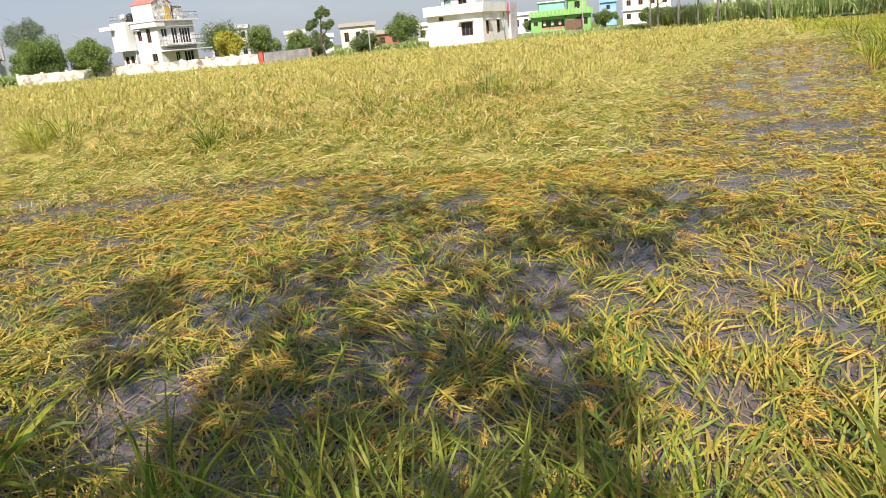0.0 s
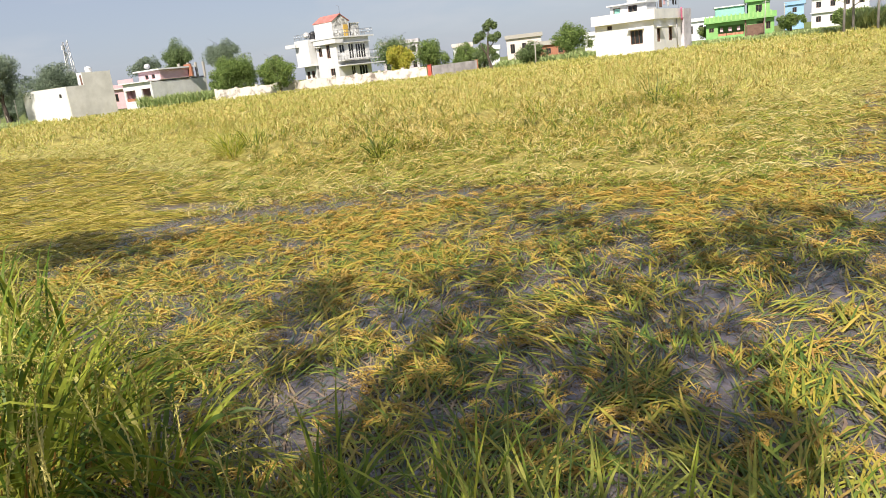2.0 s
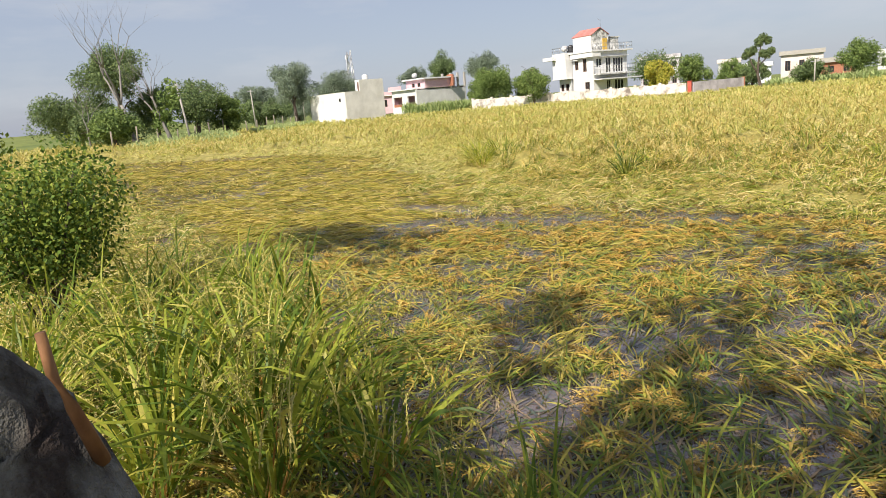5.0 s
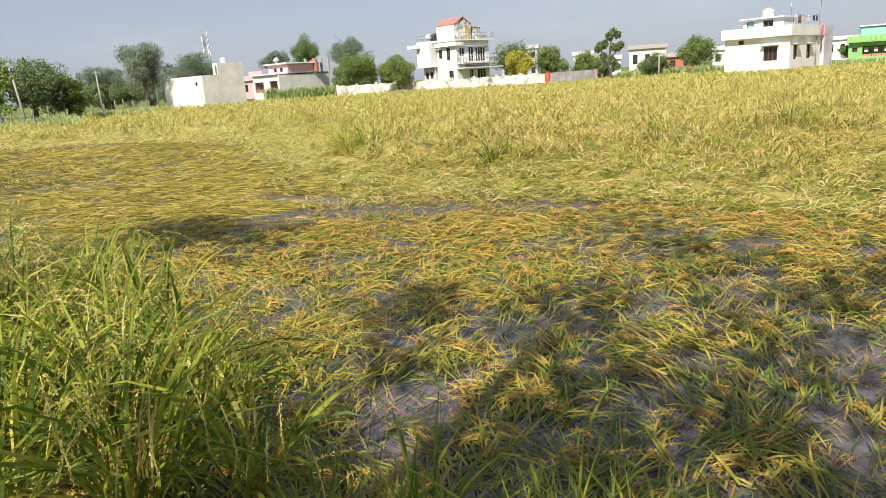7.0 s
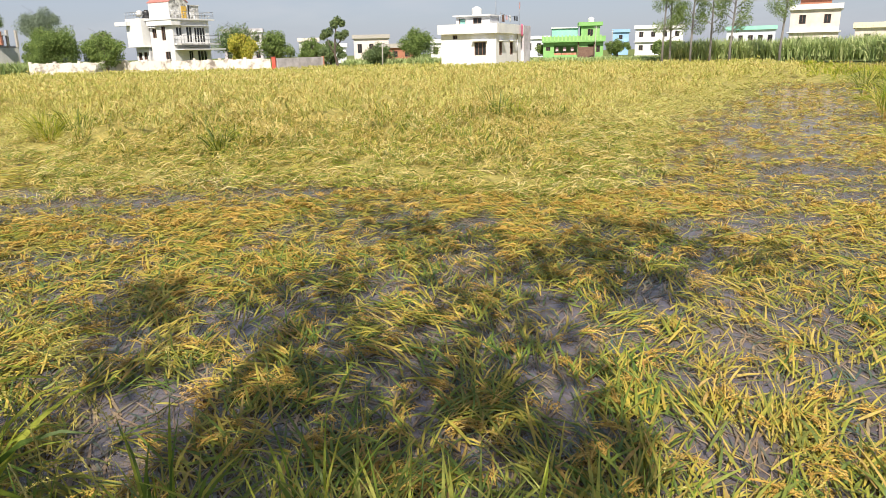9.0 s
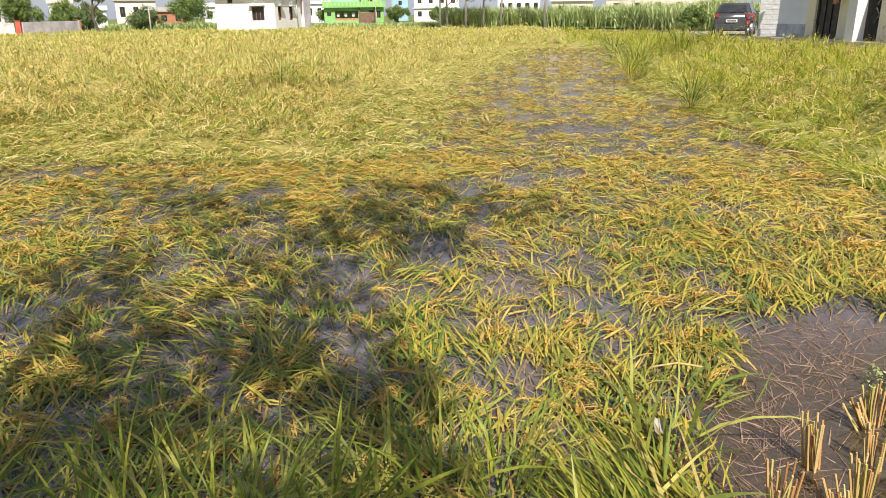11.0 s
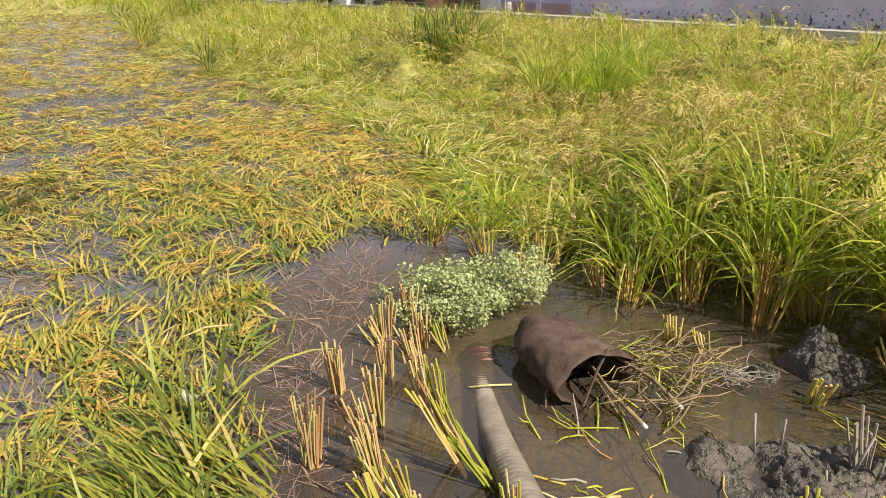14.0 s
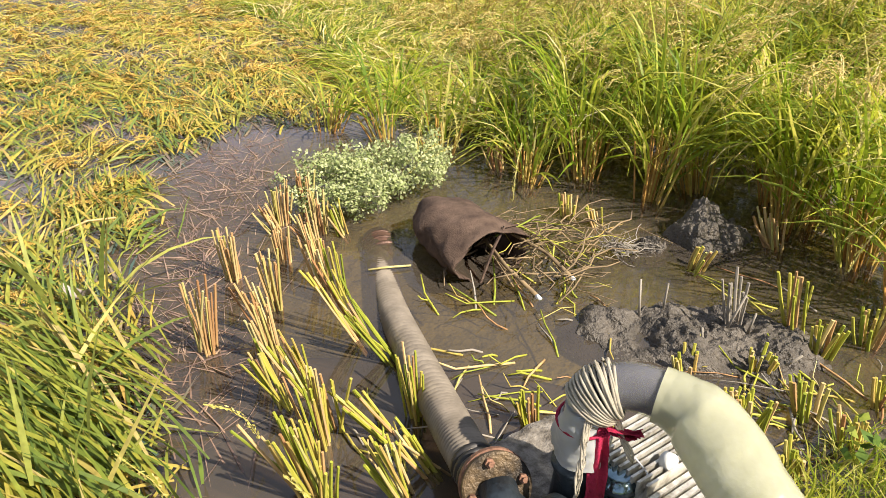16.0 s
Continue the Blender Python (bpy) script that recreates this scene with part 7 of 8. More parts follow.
# blades drowned just under the water, and blades afloat that all but close it
rng2 = np.random.default_rng(71)
for name, count, depth, m_, label in (("drowned_rice", 26000, -0.006, M_SUNK, "brown rice blades drowned just under the water"), ("floating_rice", 66000, 0.0035, M_AFLOAT, "blue-green and brown rice blades afloat on the water")):
    p = scatter(count, 1.5, 11.0, -50, 66, rng2)
    h, wet, flat, pool, right = canopy(p)
    keep_ = (wet < 0.1) & (pool > 0.0) & (rng2.random(len(p)) < 1.25 - 1.1 * wave(p, 0.35, 34) - 0.35 * (wave(p, 1.5, 35) - 0.5))
    p = p[keep_]
    k = len(p)
    me = ribbons(name, np.column_stack([p, np.zeros(k)]), lie(p, wet[keep_] < 9) + rng2.normal(0, 0.55, k), np.zeros(k), rng2.uniform(0.10, 0.27, k), 0.0115 * rng2.uniform(0.5, 1.4, k), np.zeros(k), m_, 72, seg=2, curl=0.3)
    co = np.empty(len(me.vertices) * 3, np.float32)
    me.vertices.foreach_get("co", co)
    co[2::3] = depth + (0.012 if depth > 0 else -0.02) * co[2::3] / 0.03
    me.vertices.foreach_set("co", co)
    tagged(new(name, me), label, "rice", kind="stuff")
# straw litter at the pool's margin, part of it under water
k = 1250
s = rng2.random(k)
p = np.column_stack([1.12 + 1.75 * s + rng2.normal(0, 0.13, k), 1.05 + 1.45 * s ** 0.85 + rng2.normal(0, 0.13, k), np.zeros(k)])
me = ribbons("straw_litter", p, 0.5 + rng2.normal(0, 1.0, k), np.radians(rng2.uniform(-3, 7, k)), rng2.uniform(0.12, 0.36, k), 0.0044 * rng2.uniform(0.5, 1.5, k), np.radians(rng2.uniform(0, 10, k)), M_SUNK, 73)
co = np.empty(len(me.vertices) * 3, np.float32)
me.vertices.foreach_get("co", co)
co[2::3] = co[2::3] * 0.8 - 0.013
me.vertices.foreach_set("co", co)
tagged(new("straw_litter", me), "brown drowned straw at the pool's margin", "straw", kind="stuff")

# ---------------------------------------------------------------- the pool: stubble, hose, sack, brush, mud
STALKS = []
for k in range(4):
    bm = bmesh.new()
    tube(bm, [(0, 0, -0.06), (0.004 * (k - 1.5), 0.002, 0.10), (0.006 * (k - 1.5), 0, 0.2)], [0.0058, 0.0052, 0.0046], 6)
    me = bpy.data.meshes.new("stalk")
    bm.to_mesh(me)
    bm.free()
    STALKS.append(me)


def object_random(name, stops, rough=0.6):
    """A tone for each object of its own."""
    m, n, l, b = material(name, rough, 0, 0.3)
    o = n.new("ShaderNodeObjectInfo")
    r = ramp(n, stops)
    l.new(o.outputs["Random"], r.inputs["Fac"])
    f = noise_tex(n, l, 40.0, 3.0, 0.6, (1, 1, 0.12))
    fr = ramp(n, [(0.3, (0.6, 0.55, 0.5)), (0.7, (1.15, 1.15, 1.1))])
    l.new(f.outputs["Fac"], fr.inputs["Fac"])
    l.new(mix(n, l, r.outputs["Color"], fr.outputs["Color"], 1.0, "MULTIPLY"), b.inputs["Base Color"])
    return m


M_STALK = object_random("cut_stalk", [(0.0, (0.34, 0.18, 0.08)), (0.3, (0.52, 0.33, 0.15)), (0.6, (0.60, 0.46, 0.22)), (0.85, (0.46, 0.42, 0.12)), (1.0, (0.66, 0.57, 0.30))])
M_STALKG = object_random("fresh_cut_stalk", [(0.0, (0.22, 0.27, 0.03)), (0.4, (0.37, 0.39, 0.045)), (0.75, (0.48, 0.43, 0.085)), (1.0, (0.46, 0.32, 0.10))])
for me in STALKS:
    me.materials.append(M_STALK)


def stubble(x, y, dx, dy, hgt, tone, n_, seed, girth=0.85, wide=0.030, fan=0.0):
    """A clump of cut stalks; dx and dy are how far its top leans over."""
    rng = random.Random(seed)
    t = thing("rice_stubble", (x, y, 0.0), 0, {"green": "cut yellow-green rice stubble standing in mud", "straw": "clump of cut straw-coloured rice stubble in water", "grey": "dead grey rice stubble standing in a mud heap"}[tone], "rice stubble", "rice stubble clumps")
    lean, across = math.degrees(math.atan2(dx, hgt)), math.degrees(math.atan2(dy, hgt))
    for k in range(n_):
        ob = new("stalk", STALKS[k % 4])
        ob.parent = t
        a, r_ = rng.uniform(0, 6.28), wide * math.sqrt(rng.random())
        s = math.hypot(dx, dy, hgt) * rng.uniform(0.66, 1.0) / 0.2
        loose = 1.8 if k % 6 else 9.0
        ob.matrix_local = pose(r_ * math.cos(a), r_ * math.sin(a), 0, -across + rng.gauss(0, loose) - fan * math.sin(a) * r_ / wide, lean + rng.gauss(0, loose) + fan * math.cos(a) * r_ / wide, 0) @ Matrix.Diagonal((girth * rng.uniform(0.8, 1.2), girth * rng.uniform(0.8, 1.2), s, 1))
        if tone != "straw" and (tone == "grey" or k % 4):
            ob.material_slots[0].link = "OBJECT"
            ob.material_slots[0].material = M_STALKG if tone == "green" else M_WOOD
    return t


# x, y, lean of the top in x and in y, height, tone
POOLSTUB = [
    (1.46, 1.34, -0.00, 0.00, 0.28, 'straw'),
    (1.82, 1.58, -0.01, 0.01, 0.21, 'straw'),
    (2.20, 1.72, -0.04, 0.04, 0.12, 'straw'),
    (2.28, 1.73, -0.00, 0.00, 0.20, 'straw'),
    (2.42, 1.72, -0.01, 0.02, 0.20, 'straw'),
    (2.30, 1.55, -0.01, 0.01, 0.19, 'straw'),
    (2.33, 1.46, -0.03, 0.04, 0.16, 'green'),
    (2.17, 1.48, -0.02, 0.03, 0.18, 'straw'),
    (2.02, 1.51, -0.01, 0.01, 0.17, 'straw'),
    (1.76, 1.32, -0.02, 0.02, 0.26, 'straw'),
    (1.63, 1.25, -0.04, 0.04, 0.21, 'straw'),
    (1.98, 1.29, -0.03, 0.03, 0.23, 'straw'),
    (1.95, 1.19, -0.02, 0.03, 0.21, 'green'),
    (1.77, 0.96, -0.08, 0.10, 0.31, 'green'),
    (1.53, 1.13, -0.03, 0.03, 0.24, 'straw'),
    (1.38, 0.96, -0.06, 0.06, 0.23, 'green'),
    (1.46, 0.93, -0.07, 0.07, 0.24, 'green'),
    (1.31, 0.77, -0.03, 0.03, 0.27, 'green'),
    (1.38, 0.78, -0.03, 0.03, 0.24, 'green'),
    (1.16, 0.69, -0.05, 0.05, 0.27, 'green'),
    (1.18, 0.66, -0.05, 0.05, 0.31, 'green'),
    (1.54, 0.61, -0.01, 0.02, 0.23, 'green'),
    (1.44, 0.65, -0.07, 0.10, 0.17, 'green'),
    (1.28, 0.48, -0.05, 0.07, 0.23, 'green'),
    (1.17, 0.64, 0.00, -0.00, 0.17, 'green'),
    (1.68, 0.32, -0.01, 0.02, 0.14, 'green'),
    (1.72, 0.82, -0.07, 0.11, 0.22, 'green'),
    (1.39, 0.48, -0.04, 0.08, 0.15, 'green'),
]
for k, row in enumerate(POOLSTUB):
    stubble(*row, 14 if row[5] == "straw" else 11 + k % 3, 700 + k, 0.80, 0.031, 5.0)
MUDSTUB = [
    (2.48, -0.10, -0.00, 0.01, 0.21, 'grey'),
    (2.58, -0.28, 0.00, 0.03, 0.24, 'green'),
    (2.48, -0.36, 0.00, 0.01, 0.15, 'green'),
    (2.63, -0.49, 0.00, 0.02, 0.14, 'green'),
    (2.14, -0.01, -0.00, 0.02, 0.10, 'green'),
    (2.13, -0.36, 0.00, 0.02, 0.14, 'green'),
    (2.28, -0.20, 0.00, 0.00, 0.09, 'green'),
    (1.97, -0.22, 0.00, 0.02, 0.14, 'green'),
    (2.06, -0.47, 0.00, 0.02, 0.13, 'green'),
    (1.87, -0.34, 0.00, 0.02, 0.09, 'green'),
    (3.19, -0.13, -0.00, 0.05, 0.17, 'straw'),
    (3.00, 0.71, -0.00, 0.01, 0.11, 'green'),
    (2.99, 0.58, -0.01, 0.03, 0.09, 'green'),
    (2.82, 0.11, 0.00, -0.03, 0.11, 'green'),
    (2.04, -0.16, -0.00, 0.00, 0.08, 'green'),
    (3.33, 1.23, -0.02, 0.03, 0.14, 'straw'),
    (2.75, -0.60, 0.00, 0.02, 0.14, 'green'),
    (2.30, -0.55, 0.00, 0.01, 0.12, 'green'),
]
for k, row in enumerate(MUDSTUB):
    stubble(*row, 8 if row[5] == "grey" else 10 + k % 4, 740 + k, 1.0 if row[5] == "grey" else 1.08, 0.038, 12.0)

# cut straws afloat, in loose drifts
rng = random.Random(44)
DRIFTS = [(2.12, 0.62, 0.20, 20), (1.86, 0.42, 0.14, 15), (1.62, 0.40, 0.10, 10), (1.98, 0.25, 0.16, 8), (2.25, 0.42, 0.16, 8), (2.10, -0.30, 0.16, 20), (2.30, -0.42, 0.16, 14), (1.98, -0.34, 0.10, 14), (2.62, -0.30, 0.18, 10), (1.42, 0.62, 0.12, 10)]
for cx, cy, wide, count in DRIFTS:
    way_ = rng.uniform(0, 180)
    for k in range(count):
        x, y = rng.gauss(cx, wide * 0.7), rng.gauss(cy, wide * 0.7)
        if abs((x - 1.57) * 0.72 - (y - 0.53) * 0.69) < 0.08 or (x < 1.75 and y < 0.3):
            continue
        on = max(bank_z(x, y), 0.0)
        t = thing("cut_straw", (x, y, on + 0.004), way_ + rng.gauss(0, 38), "loose cut green straw afloat on the water", "straw", "loose straws")
        L = rng.choice((0.06, 0.10, 0.14, 0.19, 0.26)) * rng.uniform(0.8, 1.2)
        r_ = rng.uniform(0.0018, 0.0044)
        tube_part("culm", [(0, 0, -0.004), (L * 0.3, rng.uniform(-0.008, 0.008), 0.006), (L * 0.7, rng.uniform(-0.01, 0.01), 0.010), (L, 0, rng.choice((-0.006, 0.004, 0.02, 0.06)))], [r_, r_, r_ * 0.9, r_ * 0.6], (M_STALKG, M_STALKG, M_STALK, M_STALKG, M_WOOD)[k % 5], t, 5)

# ribbed suction hose, its foot valve and the pump
M_HOSE = plain_mat("grey_ribbed_hose", (0.15, 0.125, 0.095), (0.26, 0.22, 0.17), 9.0, 0.6, bumps=0.15)
HOSE = [Vector(p) for p in ((2.34, 1.29, -0.064), (2.18, 1.155, -0.047), (1.99, 0.99, -0.022), (1.775, 0.78, 0.032), (1.555, 0.545, 0.072), (1.425, 0.41, 0.105), (1.320, 0.292, 0.130))]
t = thing("suction_hose", (1.57, 0.53, 0.0), 0, "grey ribbed suction hose running from water to pump", "hose")
o = Vector((1.57, 0.53, 0.0))
pts, rad = [], []
steps = 260
for k in range(steps + 1):
    u = k / steps * (len(HOSE) - 1)
    i = min(int(u), len(HOSE) - 2)
    w = u - i
    a, c, d, e = HOSE[max(i - 1, 0)], HOSE[i], HOSE[i + 1], HOSE[min(i + 2, len(HOSE) - 1)]
    pts.append(0.5 * ((2 * c) + (d - a) * w + (2 * a - 5 * c + 4 * d - e) * w * w + (3 * c - a - 3 * d + e) * w ** 3) - o)
    rad.append(0.054 + 0.0032 * (1 if k % 3 == 0 else -1))
tube_part("hose_body", pts, rad, M_HOSE, t, 18)
bm = bmesh.new()
way = (HOSE[-1] - HOSE[-2]).normalized()
for k in range(3):
    c = HOSE[-1] - o - way * (0.02 + 0.022 * k)
    tube(bm, [c - way * 0.006, c + way * 0.006], 0.060, 16)
part("clamp", bm, M_IRON, t, "blackened hose clamp", True)
M_VALVE = plain_mat("wet_rust", (0.075, 0.042, 0.030), (0.17, 0.092, 0.062), 20.0, 0.5, metal=0.2, bumps=0.6)
t = thing("foot_valve", (2.40, 1.31, -0.074), 45, "rusty red foot valve half sunk in muddy water", "foot valve")
tube_part("strainer", [(-0.10, 0, -0.02), (-0.08, 0, -0.01), (0.02, 0, 0.0), (0.10, 0, -0.01), (0.12, 0, -0.02)], [0.05, 0.075, 0.085, 0.075, 0.05], M_VALVE, t, 18)
for k in range(3):
    tube_part("rib", [(-0.06 + 0.05 * k, 0, -0.005), (-0.05 + 0.05 * k, 0, -0.005)], 0.088, M_VALVE, t, 18)


def pump():
    t = thing("water_pump", (1.33, 0.12, 0.0), 0, "oily blue engine pump with a rusty bolted flange", "pump")
    o = Vector((1.33, 0.12, 0.0))
    f = Vector((1.312, 0.264, 0.146)) - o
    d = Vector((-0.66, -0.58, 0.47)).normalized()
    b_ = tube_part("suction_flange", [f - d * 0.004, f, f + d * 0.016, f + d * 0.019], [0.080, 0.084, 0.084, 0.080], M_RUST, t, 40, "rusty round flange", False)
    tube_part("counter_flange", [f + d * 0.020, f + d * 0.024, f + d * 0.034, f + d * 0.037], [0.078, 0.082, 0.082, 0.077], M_GREASE, t, 40, "oil-blackened flange", False)
    a = d.cross(Vector((0, 0, 1))).normalized()
    c = d.cross(a)
    for k in range(4):
        q = f + (a * math.cos(k * 1.571 + 0.25) + c * math.sin(k * 1.571 + 0.25)) * 0.062
        tube_part("bolt", [q - d * 0.012, q + d * 0.036, q + d * 0.037, q + d * 0.047, q + d * 0.048, q + d * 0.056], [0.006, 0.006, 0.0115, 0.0115, 0.006, 0.006], M_RUST, b_, 6, "", False)
    tube_part("suction_neck", [f + d * 0.03, f + d * 0.075 + Vector((0, 0, -0.03)), f + d * 0.12 + Vector((0.01, -0.03, -0.08))], [0.045, 0.048, 0.06], M_OILY, t, 18)
    tube_part("volute", [Vector((-0.12, 0.02, 0.10)), Vector((-0.10, 0.015, 0.10)), Vector((-0.02, -0.04, 0.10)), Vector((0.0, -0.06, 0.10))], [0.06, 0.085, 0.085, 0.06], M_OILY, t, 28, "oil-blackened pump casing")
    tube_part("discharge_neck", [Vector((0.05, -0.02, 0.10)), Vector((0.068, -0.017, 0.19)), Vector((0.072, -0.016, 0.21)), Vector((0.072, -0.016, 0.222)), Vector((0.073, -0.016, 0.226)), Vector((0.075, -0.015, 0.27))], [0.052, 0.048, 0.058, 0.058, 0.050, 0.048], M_OILY, t, 24)
    jar = tube_part("air_filter_bowl", [Vector((0.115, -0.105, 0.09)), Vector((0.115, -0.105, 0.10)), Vector((0.115, -0.105, 0.165)), Vector((0.115, -0.105, 0.185)), Vector((0.115, -0.105, 0.19))], [0.034, 0.044, 0.044, 0.036, 0.02], M_CHROME, t, 28, "shiny blue-grey metal bowl")
    tube_part("bowl_rim", [Vector((0.115, -0.105, 0.160)), Vector((0.115, -0.105, 0.168))], 0.049, M_OILY, jar, 28)
    # finned aluminium engine block
    e = part("engine_block", bmesh.new(), M_ALU, t, "pale aluminium engine block with cooling fins")
    bm = bmesh.new()
    box(bm, -0.11, -0.17, -0.01, 0.11, 0.15, 0.165, 0.012)
    bm.to_mesh(e.data)
    bm.free()
    e.matrix_local = pose(0.205, -0.20, 0.0, 0, 0, -25)
    for k in range(17):
        wide = k > 9
        y = 0.147 - 0.0185 * k
        boxes("fin", [(-0.118 if k % 3 else -0.111, y - (0.0055 if wide else 0.0032), 0.162, 0.118, y + (0.0055 if wide else 0.0032), 0.205 - (0.02 if wide else 0.0))], M_ALU, e)
    tube_part("oil_cap", [Vector((0.196, -0.185, 0.205)), Vector((0.186, -0.202, 0.212)), Vector((0.185, -0.204, 0.213))], [0.021, 0.021, 0.018], M_CEMENT, t, 20, "white plastic cap")
    tube_part("fuel_line", [Vector((0.14, -0.10, 0.18)), Vector((0.165, -0.125, 0.205)), Vector((0.14, -0.16, 0.20)), Vector((0.10, -0.18, 0.16))], 0.0028, M_TANKW, t, 6, "thin pale fuel line")
    for y0 in (-0.36, -0.02):
        boxes("skid", [(-0.14, y0, -0.05, 0.30, y0 + 0.035, -0.005)], M_IRON, t)
    return t


M_ALU = plain_mat("oily_aluminium", (0.24, 0.21, 0.16), (0.66, 0.63, 0.55), 26.0, 0.42, metal=0.45, at=(0.3, 0.55))
M_OILY = plain_mat("oily_blue_black_iron", (0.012, 0.013, 0.014), (0.045, 0.060, 0.072), 16.0, 0.38, metal=0.3, bumps=0.4)
M_GREASE = plain_mat("greasy_rust", (0.022, 0.018, 0.014), (0.17, 0.115, 0.06), 13.0, 0.5, metal=0.2, bumps=0.7, at=(0.4, 0.66), grain=70)
M_CHROME = plain_mat("blue_grey_metal", (0.12, 0.20, 0.25), (0.32, 0.42, 0.46), 14.0, 0.16, metal=0.85, bumps=0.1)
pump()
t = thing("stone_slab", (1.50, 0.195, 0.0), -25, "flat muddy concrete slab beside the pump", "slab")
bm = bmesh.new()
rows_ = []
for z, k in ((-0.12, 1.04), (0.045, 1.02), (0.072, 1.0), (0.082, 0.965), (0.084, 0.8), (0.085, 0.6), (0.084, 0.4), (0.085, 0.2)):
    ring = []
    for j in range(64):
        a = 2 * math.pi * j / 64
        r_ = (abs(math.cos(a) / 0.165) ** 5 + abs(math.sin(a) / 0.135) ** 5) ** -0.2 * (1 + 0.10 * noise.noise(Vector((math.cos(a) * 2.6, math.sin(a) * 2.6, 4))) + 0.03 * noise.noise(Vector((math.cos(a) * 11, math.sin(a) * 11, z * 40))))
        w = Vector((math.cos(a) * r_ * k, math.sin(a) * r_ * k, z))
        ring.append(bm.verts.new(w + Vector((0, 0, 0.008 * noise.noise(w * 22) + 0.003 * noise.noise(w * 90) if z > 0.05 else 0))))
    rows_.append(ring)
for a, c in zip(rows_, rows_[1:]):
    for j in range(64):
        bm.faces.new((a[j], a[(j + 1) % 64], c[(j + 1) % 64], c[j]))
bm.faces.new(rows_[-1])
part("slab_body", bm, plain_mat("muddy_concrete", (0.10, 0.085, 0.066), (0.27, 0.24, 0.20), 24.0, 0.85, bumps=0.7, at=(0.38, 0.62), grain=90), t, "", True)

# delivery pipe: dark elbow in a thin milky film, a wider sleeve drawn over its end, tied with rope
PIPE = [Vector(p) for p in ((1.403, 0.104, 0.26), (1.406, 0.106, 0.32), (1.409, 0.102, 0.37), (1.418, 0.080, 0.415), (1.433, 0.045, 0.438), (1.443, 0.0, 0.443), (1.445, -0.045, 0.441), (1.442, -0.085, 0.437))]
SLEEVE = [Vector(p) for p in ((1.445, -0.032, 0.442), (1.445, -0.05, 0.441), (1.441, -0.085, 0.437), (1.428, -0.125, 0.428), (1.385, -0.188, 0.402), (1.33, -0.255, 0.37), (1.28, -0.33, 0.32), (1.17, -0.46, 0.24), (1.05, -0.62, 0.17))]
GIRTH = [0.0600, 0.0600, 0.0650, 0.0770, 0.0790, 0.0770, 0.0760, 0.075, 0.07]
t = thing("delivery_pipe", (1.43, 0.0, 0.3), 0, "dark pipe elbow in a milky plastic sleeve tied with rope", "pipe")
o = Vector((1.43, 0.0, 0.3))


def along(rows_, u):
    """A point on the smooth curve through the rows, u from 0 to 1."""
    u *= len(rows_) - 1
    i = min(int(u), len(rows_) - 2)
    w = u - i
    a, c, d, e = rows_[max(i - 1, 0)], rows_[i], rows_[i + 1], rows_[min(i + 2, len(rows_) - 1)]
    return 0.5 * ((2 * c) + (d - a) * w + (2 * a - 5 * c + 4 * d - e) * w * w + (3 * c - a - 3 * d + e) * w ** 3)


tube_part("elbow", [along(PIPE, k / 24) - o for k in range(25)], 0.048, plain_mat("dark_grey_pvc", (0.040, 0.036, 0.052), (0.075, 0.070, 0.095), 9.0, 0.4), t, 24, "dark grey pipe elbow")


def film(name, clearness, a, c, gloss):
    """Milky polythene, clearer or denser."""
    m, n, l, b = material(name, gloss, 0, 0.5)
    tx = noise_tex(n, l, 9.0, 4)
    r = ramp(n, [(0.35, a), (0.7, c)])
    l.new(tx.outputs["Fac"], r.inputs["Fac"])
    l.new(r.outputs["Color"], b.inputs["Base Color"])
    b.inputs["Subsurface Weight"].default_value = 0.2
    b.inputs["Subsurface Radius"].default_value = (0.03, 0.03, 0.02)
    fine = noise_tex(n, l, 60.0, 3)
    bump(n, l, b, fine.outputs["Fac"], 0.2, 0.004)
    clear = n.new("ShaderNodeBsdfTransparent")
    clear.inputs["Color"].default_value = (0.92, 0.94, 0.88, 1)
    ms = n.new("ShaderNodeMixShader")
    ms.inputs["Fac"].default_value = clearness
    l.new(b.outputs["BSDF"], ms.inputs[1])
    l.new(clear.outputs["BSDF"], ms.inputs[2])
    l.new(ms.outputs["Shader"], n["Material Output"].inputs["Surface"])
    return m


M_FILM = film("thin_milky_film", 0.84, (0.45, 0.45, 0.47), (0.70, 0.68, 0.62), 0.15)
M_SLEEVE = film("milky_plastic", 0.25, (0.39, 0.385, 0.255), (0.50, 0.49, 0.34), 0.2)
M_SKIRT = film("white_film", 0.12, (0.32, 0.33, 0.32), (0.44, 0.44, 0.42), 0.35)


def hull(name, rows_, girth, mat, label, crease, seed, count=44):
    bm = bmesh.new()
    pts = [along(rows_, k / count) - o for k in range(count + 1)]
    rad = []
    for k in range(count + 1):
        u = k / count * (len(girth) - 1)
        i = min(int(u), len(girth) - 2)
        rad.append(girth[i] + (girth[i + 1] - girth[i]) * (u - i))
    for i, rg in enumerate(tube(bm, pts, rad, 40, False)):
        for v in rg:
            v.co += (v.co - pts[i]).normalized() * crease * (noise.noise(v.co * 16 + Vector((seed, 0, 0))) + 0.35 * noise.noise(v.co * 55 + Vector((0, seed, 0))))
    return part(name, bm, mat, t, label, True)


